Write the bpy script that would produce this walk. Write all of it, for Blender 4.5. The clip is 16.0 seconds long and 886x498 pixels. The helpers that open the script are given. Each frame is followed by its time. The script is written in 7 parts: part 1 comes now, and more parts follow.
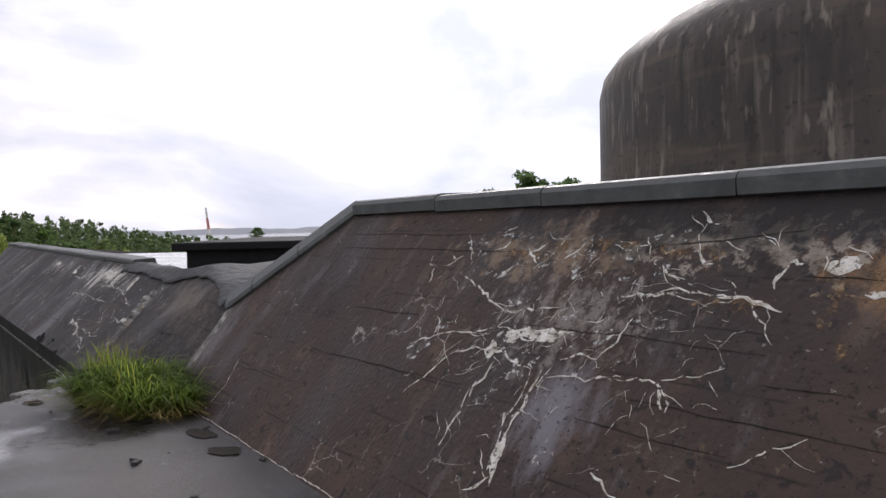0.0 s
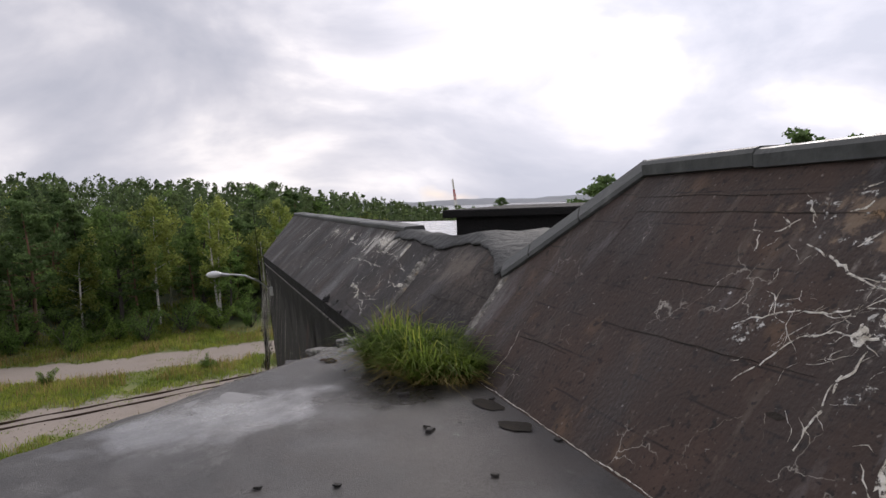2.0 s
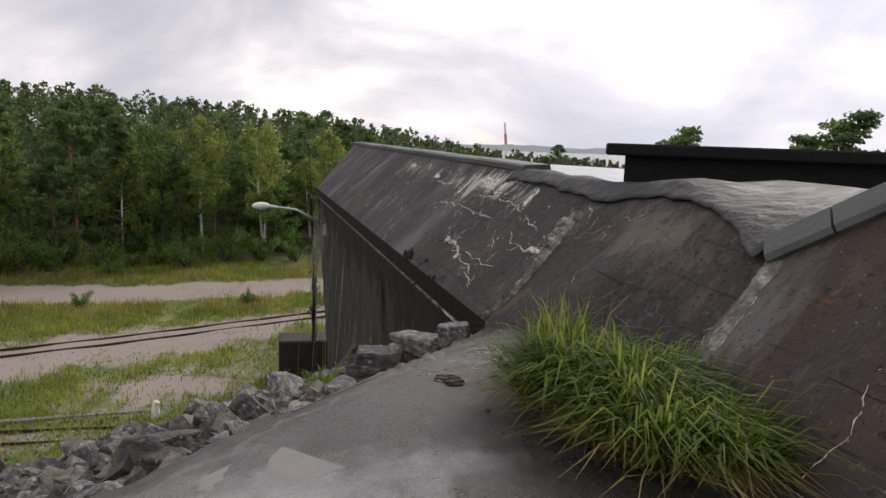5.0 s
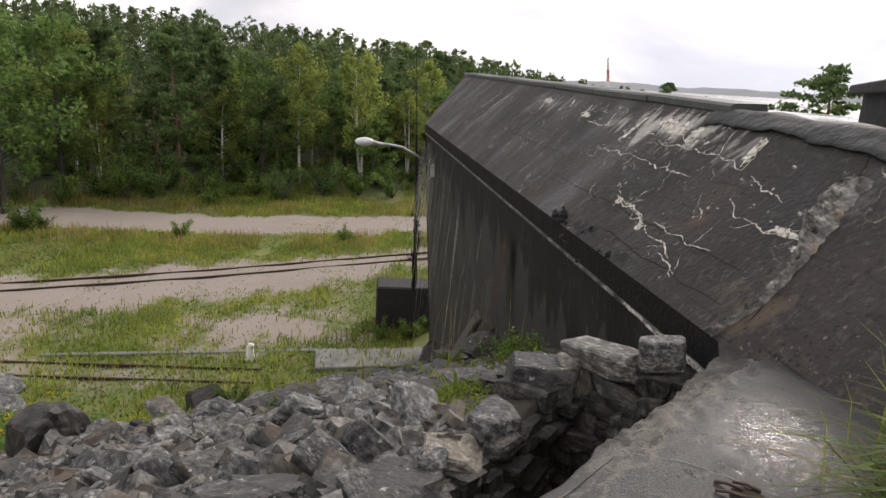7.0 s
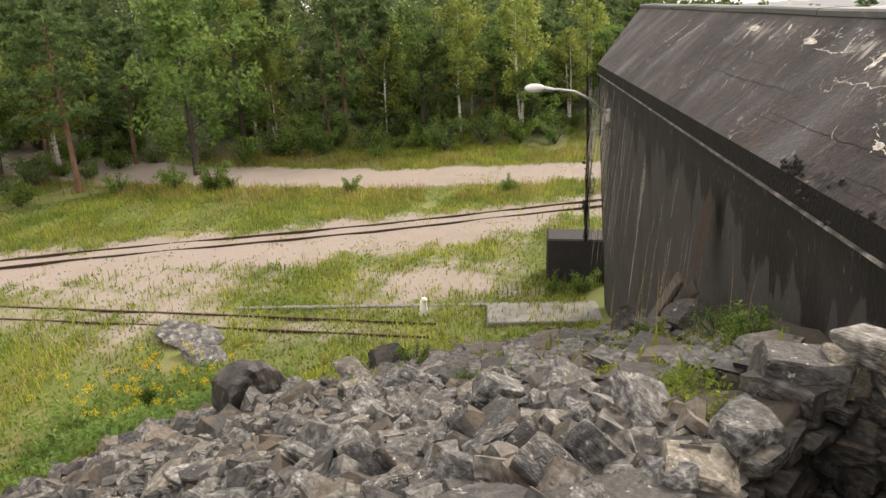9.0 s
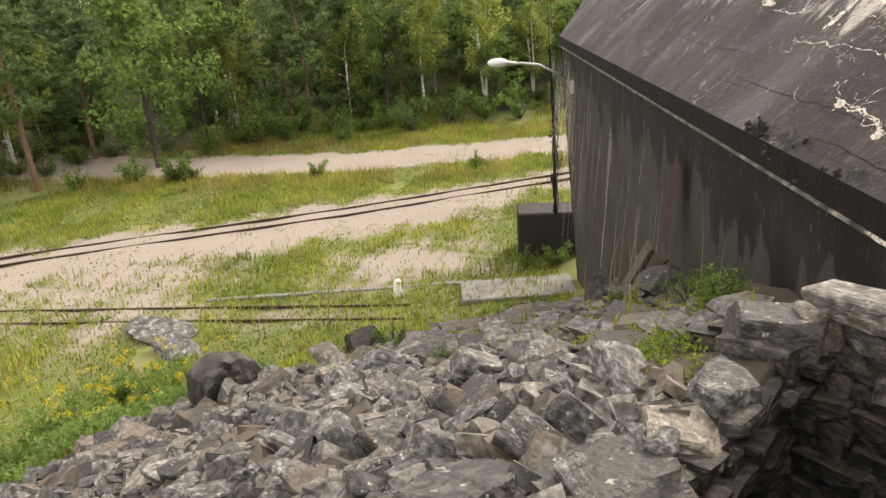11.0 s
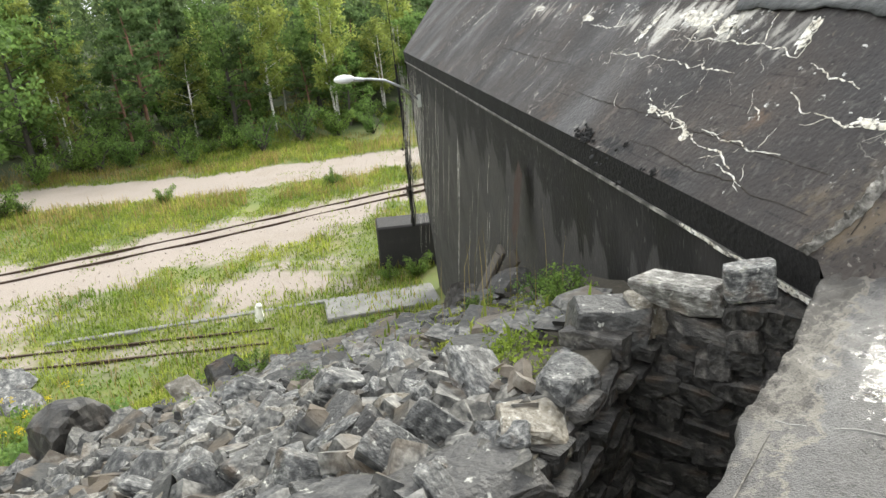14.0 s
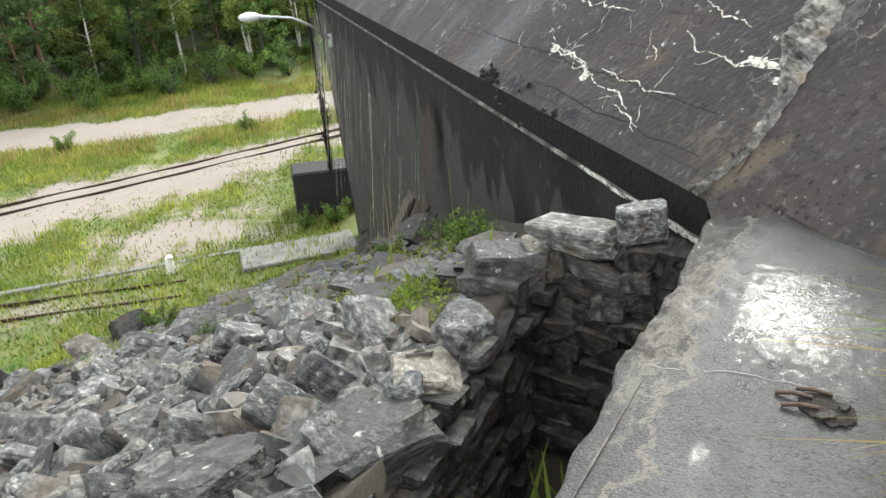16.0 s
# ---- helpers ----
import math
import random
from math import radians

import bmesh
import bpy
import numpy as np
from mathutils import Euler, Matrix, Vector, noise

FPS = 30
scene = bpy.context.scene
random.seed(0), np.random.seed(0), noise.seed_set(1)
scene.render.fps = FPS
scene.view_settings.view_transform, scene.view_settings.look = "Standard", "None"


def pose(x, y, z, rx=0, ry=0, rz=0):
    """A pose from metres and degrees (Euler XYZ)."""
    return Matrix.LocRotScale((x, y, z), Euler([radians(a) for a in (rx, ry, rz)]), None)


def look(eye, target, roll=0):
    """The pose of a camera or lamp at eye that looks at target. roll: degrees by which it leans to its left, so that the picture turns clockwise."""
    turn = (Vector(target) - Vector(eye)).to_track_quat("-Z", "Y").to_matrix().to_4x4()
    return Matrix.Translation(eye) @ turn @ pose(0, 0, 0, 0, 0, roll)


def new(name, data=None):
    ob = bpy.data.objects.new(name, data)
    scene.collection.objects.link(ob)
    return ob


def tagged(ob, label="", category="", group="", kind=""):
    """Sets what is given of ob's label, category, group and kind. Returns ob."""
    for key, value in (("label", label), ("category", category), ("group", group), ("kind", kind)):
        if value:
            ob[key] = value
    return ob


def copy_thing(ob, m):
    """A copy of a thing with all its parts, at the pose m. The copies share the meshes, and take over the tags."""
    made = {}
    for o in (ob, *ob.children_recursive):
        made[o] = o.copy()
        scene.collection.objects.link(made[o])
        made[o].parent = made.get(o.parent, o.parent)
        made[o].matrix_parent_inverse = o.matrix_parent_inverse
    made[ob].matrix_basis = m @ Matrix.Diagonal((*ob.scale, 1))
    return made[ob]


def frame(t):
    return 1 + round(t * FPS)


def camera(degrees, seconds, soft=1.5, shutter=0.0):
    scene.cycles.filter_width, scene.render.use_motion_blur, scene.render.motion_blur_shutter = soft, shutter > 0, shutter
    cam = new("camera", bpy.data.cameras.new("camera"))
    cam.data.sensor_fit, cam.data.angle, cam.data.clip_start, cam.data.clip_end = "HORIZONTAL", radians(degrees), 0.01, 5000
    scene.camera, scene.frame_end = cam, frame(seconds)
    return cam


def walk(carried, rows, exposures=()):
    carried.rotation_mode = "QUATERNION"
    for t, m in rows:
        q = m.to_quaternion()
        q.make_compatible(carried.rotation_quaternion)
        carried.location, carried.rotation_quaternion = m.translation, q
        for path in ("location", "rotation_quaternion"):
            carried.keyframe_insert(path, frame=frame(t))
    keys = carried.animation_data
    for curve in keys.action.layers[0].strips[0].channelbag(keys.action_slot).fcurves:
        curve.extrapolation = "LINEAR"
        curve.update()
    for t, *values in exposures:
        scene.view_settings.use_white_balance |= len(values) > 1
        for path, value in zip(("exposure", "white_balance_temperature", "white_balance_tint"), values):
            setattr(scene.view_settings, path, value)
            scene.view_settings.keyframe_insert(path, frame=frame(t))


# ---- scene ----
cam = camera(64.5, 16.0)
EXPOSURES = [(0.0, 0.45, 6500, 17), (1.5, 0.2, 6600, 16), (4.0, 0.3, 6900, 17), (6.5, 0.48, 6900, 15), (8.5, 1.2, 7900, 14), (11.0, 1.5, 8000, 13), (12.5, 1.68, 7200, 8), (14.0, 1.77, 6800, 5), (16.0, 1.74, 6600, 4)]
PATH = [
    (0, (0.288, 1.823, 1.671), (0.005, 3.801, 1.605), -1.2),
    (0.5, (0.253, 1.858, 1.656), (-0.242, 3.795, 1.598), -1.6),
    (1, (0.198, 1.894, 1.654), (-0.525, 3.757, 1.581), -1.7),
    (1.5, (0.028, 2.003, 1.614), (-0.935, 3.75, 1.483), -0.8),
    (2, (-0.254, 2.192, 1.627), (-1.179, 3.96, 1.493), -2.0),
    (2.5, (-0.563, 2.398, 1.601), (-1.547, 4.133, 1.451), -0.7),
    (3, (-0.936, 2.745, 1.585), (-1.924, 4.477, 1.422), -1.0),
    (3.5, (-1.42, 3.068, 1.492), (-2.343, 4.829, 1.271), 0.3),
    (4, (-1.863, 3.426, 1.465), (-2.805, 5.173, 1.221), 0.5),
    (4.2, (-2.011, 3.62, 1.472), (-2.998, 5.343, 1.234), 0.5),
    (6.3, (-3.762, 5.389, 1.379), (-4.772, 7.067, 0.974), 2.9),
    (6.5, (-3.927, 5.445, 1.385), (-4.958, 7.108, 0.968), 2.9),
    (7, (-4.258, 5.72, 1.34), (-5.455, 7.248, 0.857), 3.4),
    (7.5, (-4.506, 5.859, 1.362), (-5.879, 7.184, 0.764), 2.1),
    (8, (-4.733, 5.908, 1.351), (-6.156, 7.177, 0.749), 1.2),
    (8.5, (-4.852, 5.923, 1.367), (-6.309, 7.149, 0.754), -0.1),
    (8.7, (-4.897, 5.926, 1.358), (-6.376, 7.123, 0.741), -1.2),
    (10.8, (-4.993, 5.951, 1.297), (-6.444, 7.14, 0.603), -3.7),
    (11, (-4.971, 5.963, 1.306), (-6.387, 7.194, 0.612), -3.8),
    (11.5, (-4.937, 5.977, 1.315), (-6.262, 7.308, 0.628), -4.0),
    (12, (-4.916, 5.981, 1.31), (-6.166, 7.379, 0.615), -3.9),
    (12.5, (-4.894, 5.993, 1.315), (-6.079, 7.439, 0.604), -4.4),
    (13, (-4.875, 5.996, 1.325), (-6.019, 7.472, 0.609), -4.6),
    (13.5, (-4.865, 5.983, 1.325), (-6.021, 7.46, 0.633), -4.6),
    (14, (-4.862, 5.976, 1.33), (-5.999, 7.474, 0.648), -4.2),
    (14.5, (-4.859, 5.977, 1.319), (-5.98, 7.48, 0.622), -3.8),
    (15, (-4.857, 5.974, 1.314), (-5.927, 7.51, 0.609), -2.7),
    (15.5, (-4.834, 5.988, 1.289), (-5.816, 7.554, 0.524), -2.2),
    (16, (-4.789, 6.198, 1.272), (-5.724, 7.754, 0.433), -3.1),
]
walk(cam, [(t, look(eye, target, roll)) for t, eye, target, roll in PATH], EXPOSURES)

# ---------------- light ----------------
SUN_EL, SUN_AZ = 31.0, 357.0      # degrees; azimuth clockwise from +y
world = bpy.data.worlds.new("overcast_sky")
scene.world = world
world.use_nodes = True
wn, wl = world.node_tree.nodes, world.node_tree.links
wn.clear()
w_out, w_bg = wn.new("ShaderNodeOutputWorld"), wn.new("ShaderNodeBackground")
sky = wn.new("ShaderNodeTexSky")
sky.sky_type, sky.sun_disc = "NISHITA", False
sky.sun_elevation, sky.sun_rotation = radians(SUN_EL), radians(SUN_AZ)
sky_dim = wn.new("ShaderNodeVectorMath")
sky_dim.operation = "SCALE"
sky_dim.inputs["Scale"].default_value = 0.12
wl.new(sky.outputs[0], sky_dim.inputs[0])
w_co, w_map = wn.new("ShaderNodeTexCoord"), wn.new("ShaderNodeMapping")
w_map.inputs["Scale"].default_value = (1.0, 1.0, 2.1)
w_map.inputs["Location"].default_value = (0.35, 0.1, 0.25)
wl.new(w_co.outputs["Generated"], w_map.inputs[0])
cl1 = wn.new("ShaderNodeTexNoise")
cl1.inputs["Scale"].default_value, cl1.inputs["Detail"].default_value, cl1.inputs["Roughness"].default_value = 2.5, 9.0, 0.52
cl1.inputs["Distortion"].default_value = 0.35
wl.new(w_map.outputs[0], cl1.inputs["Vector"])
c_ramp = wn.new("ShaderNodeValToRGB")
for pos, col in ((0.38, (0.54, 0.58, 0.67, 1)), (0.47, (0.66, 0.69, 0.77, 1)), (0.54, (0.82, 0.84, 0.90, 1)), (0.60, (1.08, 1.08, 1.09, 1)), (0.70, (1.35, 1.34, 1.33, 1))):
    e = c_ramp.color_ramp.elements.new(pos)
    e.color = col
c_ramp.color_ramp.elements.remove(c_ramp.color_ramp.elements[0])
c_ramp.color_ramp.elements.remove(c_ramp.color_ramp.elements[-1])
wl.new(cl1.outputs[0], c_ramp.inputs[0])
gap = wn.new("ShaderNodeTexNoise")
gap.inputs["Scale"].default_value, gap.inputs["Detail"].default_value = 3.1, 4.0
wl.new(w_map.outputs[0], gap.inputs["Vector"])
g_ramp = wn.new("ShaderNodeValToRGB")
g_ramp.color_ramp.elements[0].position, g_ramp.color_ramp.elements[1].position = 0.22, 0.36
wl.new(gap.outputs[0], g_ramp.inputs[0])
w_mix = wn.new("ShaderNodeMix")
w_mix.data_type = "RGBA"
wl.new(g_ramp.outputs[0], w_mix.inputs["Factor"])
wl.new(sky_dim.outputs[0], w_mix.inputs[6])
wl.new(c_ramp.outputs[0], w_mix.inputs[7])
# the veiled sun brightens the clouds around it
sun_way = wn.new("ShaderNodeVectorMath")
sun_way.operation = "DOT_PRODUCT"
sun_way.inputs[1].default_value = (math.sin(radians(SUN_AZ)) * math.cos(radians(SUN_EL)), math.cos(radians(SUN_AZ)) * math.cos(radians(SUN_EL)), math.sin(radians(SUN_EL)))
wl.new(w_co.outputs["Generated"], sun_way.inputs[0])
veil = wn.new("ShaderNodeMapRange")
veil.interpolation_type = "SMOOTHSTEP"
veil.inputs["From Min"].default_value, veil.inputs["From Max"].default_value = 0.70, 1.0
veil.inputs["To Min"].default_value, veil.inputs["To Max"].default_value = 0.80, 1.22
wl.new(sun_way.outputs["Value"], veil.inputs["Value"])
lit = wn.new("ShaderNodeVectorMath")
lit.operation = "SCALE"
wl.new(w_mix.outputs[2], lit.inputs[0])
wl.new(veil.outputs[0], lit.inputs["Scale"])
wl.new(lit.outputs[0], w_bg.inputs["Color"])
w_bg.inputs["Strength"].default_value = 1.0
wl.new(w_bg.outputs[0], w_out.inputs[0])

sun_data = bpy.data.lights.new("sun", "SUN")
sun_data.energy, sun_data.angle, sun_data.color = 1.5, radians(12), (1.0, 0.97, 0.92)
sun = new("sun", sun_data)
sun.matrix_world = look((0, 0, 60), Vector((0, 0, 60)) - 50 * Vector((math.sin(radians(SUN_AZ)) * math.cos(radians(SUN_EL)), math.cos(radians(SUN_AZ)) * math.cos(radians(SUN_EL)), math.sin(radians(SUN_EL)))))

# ---------------- helpers ----------------
rng = np.random.default_rng(7)


def part(name, data, material, parent=None, label="", smooth=False):
    """Link (verts, faces) or a ready mesh as one object."""
    if isinstance(data, tuple):
        me = bpy.data.meshes.new(name)
        me.from_pydata([tuple(map(float, v)) for v in data[0]], [], [tuple(map(int, f)) for f in data[1]])
        me.update()
    elif isinstance(data, bmesh.types.BMesh):
        me = bpy.data.meshes.new(name)
        data.to_mesh(me)
        data.free()
    else:
        me = data
    if material and not me.materials:
        me.materials.append(material)
    if smooth:
        me.polygons.foreach_set("use_smooth", [True] * len(me.polygons))
    ob = new(name, me)
    if parent:
        ob.parent = parent
    if label:
        ob["label"] = label
    return ob


def empty(name, m, label, category, group="", kind=""):
    ob = new(name)
    ob.matrix_world = m
    return tagged(ob, label, category, group, kind)


def box(bm, x0, x1, y0, y1, z0, z1, bevel=0.0):
    m = Matrix.Translation(((x0 + x1) / 2, (y0 + y1) / 2, (z0 + z1) / 2)) @ Matrix.Diagonal((x1 - x0, y1 - y0, z1 - z0, 1))
    r = bmesh.ops.create_cube(bm, size=1, matrix=m)
    if bevel:
        es = {e for v in r["verts"] for e in v.link_edges}
        bmesh.ops.bevel(bm, geom=list(es), offset=bevel, segments=1, affect="EDGES")
    return bm


def box_mesh(*a, **k):
    return box(bmesh.new(), *a, **k)


def prism(poly, depth):
    """A flat polygon in local x, y at z=0, thickened downwards."""
    n = len(poly)
    vs = [(p[0], p[1], 0.0 if len(p) < 3 else p[2]) for p in poly] + [(p[0], p[1], -depth) for p in poly]
    fs = [tuple(range(n)), tuple(range(2 * n - 1, n - 1, -1))] + [(i, i + n, (i + 1) % n + n, (i + 1) % n) for i in range(n)]
    return vs, fs


def tube(points, radii, sides=6):
    """A tapered tube along points."""
    pts = [Vector(p) for p in points]
    vs, fs = [], []
    for i, p in enumerate(pts):
        d = (pts[min(i + 1, len(pts) - 1)] - pts[max(i - 1, 0)]).normalized()
        a = d.orthogonal().normalized()
        b = d.cross(a)
        for k in range(sides):
            t = 2 * math.pi * k / sides
            vs.append(p + radii[i] * (math.cos(t) * a + math.sin(t) * b))
    for i in range(len(pts) - 1):
        for k in range(sides):
            fs.append((i * sides + k, i * sides + (k + 1) % sides, (i + 1) * sides + (k + 1) % sides, (i + 1) * sides + k))
    fs.append(tuple(range(sides - 1, -1, -1)))
    fs.append(tuple(range((len(pts) - 1) * sides, len(pts) * sides)))
    return vs, fs


def join(*meshes):
    vs, fs = [], []
    for v, f in meshes:
        o = len(vs)
        vs += [tuple(p) for p in v]
        fs += [tuple(i + o for i in q) for q in f]
    return vs, fs


def axes(o, u, v):
    """A pose with local x along u, local y along v."""
    u, v = Vector(u).normalized(), Vector(v).normalized()
    n = u.cross(v).normalized()
    m = Matrix((u, n.cross(u), n)).transposed().to_4x4()
    m.translation = Vector(o)
    return m


# ---------------- materials ----------------
def material(name, stops, scale=3.0, detail=6.0, rough=(0.6, 0.9), bump=0.3, bump_scale=30.0, metal=0.0, stretch=(1, 1, 1), island=0.0, per_object=0.0, coords="Object", dist=0.02):
    m = bpy.data.materials.new(name)
    m.use_nodes = True
    nt = m.node_tree
    nd, ln = nt.nodes, nt.links
    bs = nd["Principled BSDF"]
    co, mp = nd.new("ShaderNodeTexCoord"), nd.new("ShaderNodeMapping")
    mp.inputs["Scale"].default_value = stretch
    ln.new(co.outputs[coords], mp.inputs[0])
    n1 = nd.new("ShaderNodeTexNoise")
    n1.inputs["Scale"].default_value, n1.inputs["Detail"].default_value, n1.inputs["Roughness"].default_value = scale, detail, 0.6
    ln.new(mp.outputs[0], n1.inputs["Vector"])
    rp = nd.new("ShaderNodeValToRGB")
    for i, (pos, col) in enumerate(stops):
        e = rp.color_ramp.elements[i] if i < 2 else rp.color_ramp.elements.new(pos)
        e.position, e.color = pos, (*col, 1)
    ln.new(n1.outputs[0], rp.inputs[0])
    colour = rp.outputs[0]
    for on, source, out in ((island, "ShaderNodeNewGeometry", "Random Per Island"), (per_object, "ShaderNodeObjectInfo", "Random")):
        if on:
            sn, mr, hs = nd.new(source), nd.new("ShaderNodeMapRange"), nd.new("ShaderNodeHueSaturation")
            mr.inputs["To Min"].default_value, mr.inputs["To Max"].default_value = 1 - on, 1 + on
            ln.new(sn.outputs[out], mr.inputs["Value"])
            ln.new(mr.outputs[0], hs.inputs["Value"])
            ln.new(colour, hs.inputs["Color"])
            colour = hs.outputs[0]
    ln.new(colour, bs.inputs["Base Color"])
    rr = nd.new("ShaderNodeMapRange")
    rr.inputs["From Min"].default_value, rr.inputs["From Max"].default_value = 0.3, 0.7
    rr.inputs["To Min"].default_value, rr.inputs["To Max"].default_value = rough
    ln.new(n1.outputs[0], rr.inputs["Value"])
    ln.new(rr.outputs[0], bs.inputs["Roughness"])
    bs.inputs["Metallic"].default_value = metal
    if bump:
        n2, bp = nd.new("ShaderNodeTexNoise"), nd.new("ShaderNodeBump")
        n2.inputs["Scale"].default_value, n2.inputs["Detail"].default_value = bump_scale, 5.0
        ln.new(mp.outputs[0], n2.inputs["Vector"])
        bp.inputs["Strength"].default_value, bp.inputs["Distance"].default_value = bump, dist
        ln.new(n2.outputs[0], bp.inputs["Height"])
        ln.new(bp.outputs[0], bs.inputs["Normal"])
    m["colour_socket"] = colour.node.name
    return m


def overlay(m, mask_fn, colour, rough=None):
    """Mix a second colour over a material by a mask built by mask_fn(nodes, links, object coordinates)."""
    nd, ln = m.node_tree.nodes, m.node_tree.links
    bs = nd["Principled BSDF"]
    old = bs.inputs["Base Color"].links[0].from_socket
    co = nd.new("ShaderNodeTexCoord")
    mask = mask_fn(nd, ln, co.outputs["Object"])
    mx = nd.new("ShaderNodeMix")
    mx.data_type = "RGBA"
    mx.inputs[7].default_value = (*colour, 1)
    ln.new(mask, mx.inputs["Factor"])
    ln.new(old, mx.inputs[6])
    ln.new(mx.outputs[2], bs.inputs["Base Color"])
    if rough is not None:
        oldr = bs.inputs["Roughness"].links[0].from_socket
        mr = nd.new("ShaderNodeMix")
        ln.new(mask, mr.inputs["Factor"])
        ln.new(oldr, mr.inputs[2])
        mr.inputs[3].default_value = rough
        ln.new(mr.outputs[0], bs.inputs["Roughness"])
    return m


def noise_mask(scale, lo, hi, stretch=(1, 1, 1), detail=5.0, shift=0.0, top=1.0):
    def f(nd, ln, co):
        mp, n, r = nd.new("ShaderNodeMapping"), nd.new("ShaderNodeTexNoise"), nd.new("ShaderNodeMapRange")
        mp.inputs["Scale"].default_value, mp.inputs["Location"].default_value = stretch, (shift, shift * 0.7, 0)
        n.inputs["Scale"].default_value, n.inputs["Detail"].default_value = scale, detail
        r.inputs["From Min"].default_value, r.inputs["From Max"].default_value, r.inputs["To Max"].default_value = lo, hi, top
        ln.new(co, mp.inputs[0])
        ln.new(mp.outputs[0], n.inputs["Vector"])
        ln.new(n.outputs[0], r.inputs["Value"])
        return r.outputs[0]
    return f


def board_mask(step, width, top=0.7):
    """Thin lines across local y: the joints of the formwork boards."""
    def f(nd, ln, co):
        sp, n, ad, md, lt = nd.new("ShaderNodeSeparateXYZ"), nd.new("ShaderNodeTexNoise"), nd.new("ShaderNodeMath"), nd.new("ShaderNodeMath"), nd.new("ShaderNodeMapRange")
        ln.new(co, sp.inputs[0])
        n.inputs["Scale"].default_value = 1.2
        ln.new(co, n.inputs["Vector"])
        ad.operation, ad.inputs[2].default_value = "MULTIPLY_ADD", 0.0
        ln.new(n.outputs[0], ad.inputs[0])
        ad.inputs[1].default_value = 0.05
        ln.new(sp.outputs["Y"], ad.inputs[2])
        md.operation = "PINGPONG"
        md.inputs[1].default_value = step / 2
        ln.new(ad.outputs[0], md.inputs[0])
        lt.inputs["From Min"].default_value, lt.inputs["From Max"].default_value = width, 0.0
        lt.inputs["To Max"].default_value = top
        ln.new(md.outputs[0], lt.inputs["Value"])
        gate = noise_mask(2.2, 0.45, 0.55)(nd, ln, co)
        mu = nd.new("ShaderNodeMath")
        mu.operation = "MULTIPLY"
        ln.new(lt.outputs[0], mu.inputs[0])
        ln.new(gate, mu.inputs[1])
        return mu.outputs[0]
    return f


def web_mask(scale, width, lo, hi, shift=0.0):
    """Lime in hairline cracks: cell borders, present only in patches."""
    def f(nd, ln, co):
        n, ad, vo, r = nd.new("ShaderNodeTexNoise"), nd.new("ShaderNodeVectorMath"), nd.new("ShaderNodeTexVoronoi"), nd.new("ShaderNodeMapRange")
        n.inputs["Scale"].default_value, n.inputs["Detail"].default_value = 6.0, 4.0
        ln.new(co, n.inputs["Vector"])
        ad.operation = "MULTIPLY_ADD"
        ad.inputs[1].default_value = (0.35, 0.35, 0.0)
        ln.new(n.outputs["Color"], ad.inputs[0])
        ln.new(co, ad.inputs[2])
        vo.feature = "DISTANCE_TO_EDGE"
        vo.inputs["Scale"].default_value = scale
        ln.new(ad.outputs[0], vo.inputs["Vector"])
        r.inputs["From Min"].default_value, r.inputs["From Max"].default_value = width, 0.0
        ln.new(vo.outputs["Distance"], r.inputs["Value"])
        gate = noise_mask(1.3, lo, hi, shift=shift)(nd, ln, co)
        mu = nd.new("ShaderNodeMath")
        mu.operation = "MULTIPLY"
        ln.new(r.outputs[0], mu.inputs[0])
        ln.new(gate, mu.inputs[1])
        return mu.outputs[0]
    return f


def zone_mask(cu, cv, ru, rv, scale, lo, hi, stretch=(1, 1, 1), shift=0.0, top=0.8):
    """A patch that stays round one spot of the face and frays out by noise."""
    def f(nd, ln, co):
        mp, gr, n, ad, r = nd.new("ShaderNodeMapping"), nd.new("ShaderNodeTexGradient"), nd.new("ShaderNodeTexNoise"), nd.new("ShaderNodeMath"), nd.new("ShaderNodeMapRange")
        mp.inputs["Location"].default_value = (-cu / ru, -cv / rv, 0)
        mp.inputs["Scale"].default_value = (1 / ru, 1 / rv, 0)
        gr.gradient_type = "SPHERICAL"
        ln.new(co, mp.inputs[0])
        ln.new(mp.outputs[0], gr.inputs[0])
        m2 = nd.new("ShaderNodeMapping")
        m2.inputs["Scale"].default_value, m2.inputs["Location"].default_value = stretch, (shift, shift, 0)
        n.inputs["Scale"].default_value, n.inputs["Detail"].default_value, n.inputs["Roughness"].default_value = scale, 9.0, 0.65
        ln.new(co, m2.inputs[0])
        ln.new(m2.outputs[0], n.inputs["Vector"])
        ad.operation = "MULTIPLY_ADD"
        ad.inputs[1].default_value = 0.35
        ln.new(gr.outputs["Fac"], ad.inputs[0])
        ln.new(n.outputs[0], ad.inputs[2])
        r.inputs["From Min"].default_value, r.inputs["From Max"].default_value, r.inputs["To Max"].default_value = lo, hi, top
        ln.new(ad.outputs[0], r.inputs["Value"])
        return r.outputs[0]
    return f


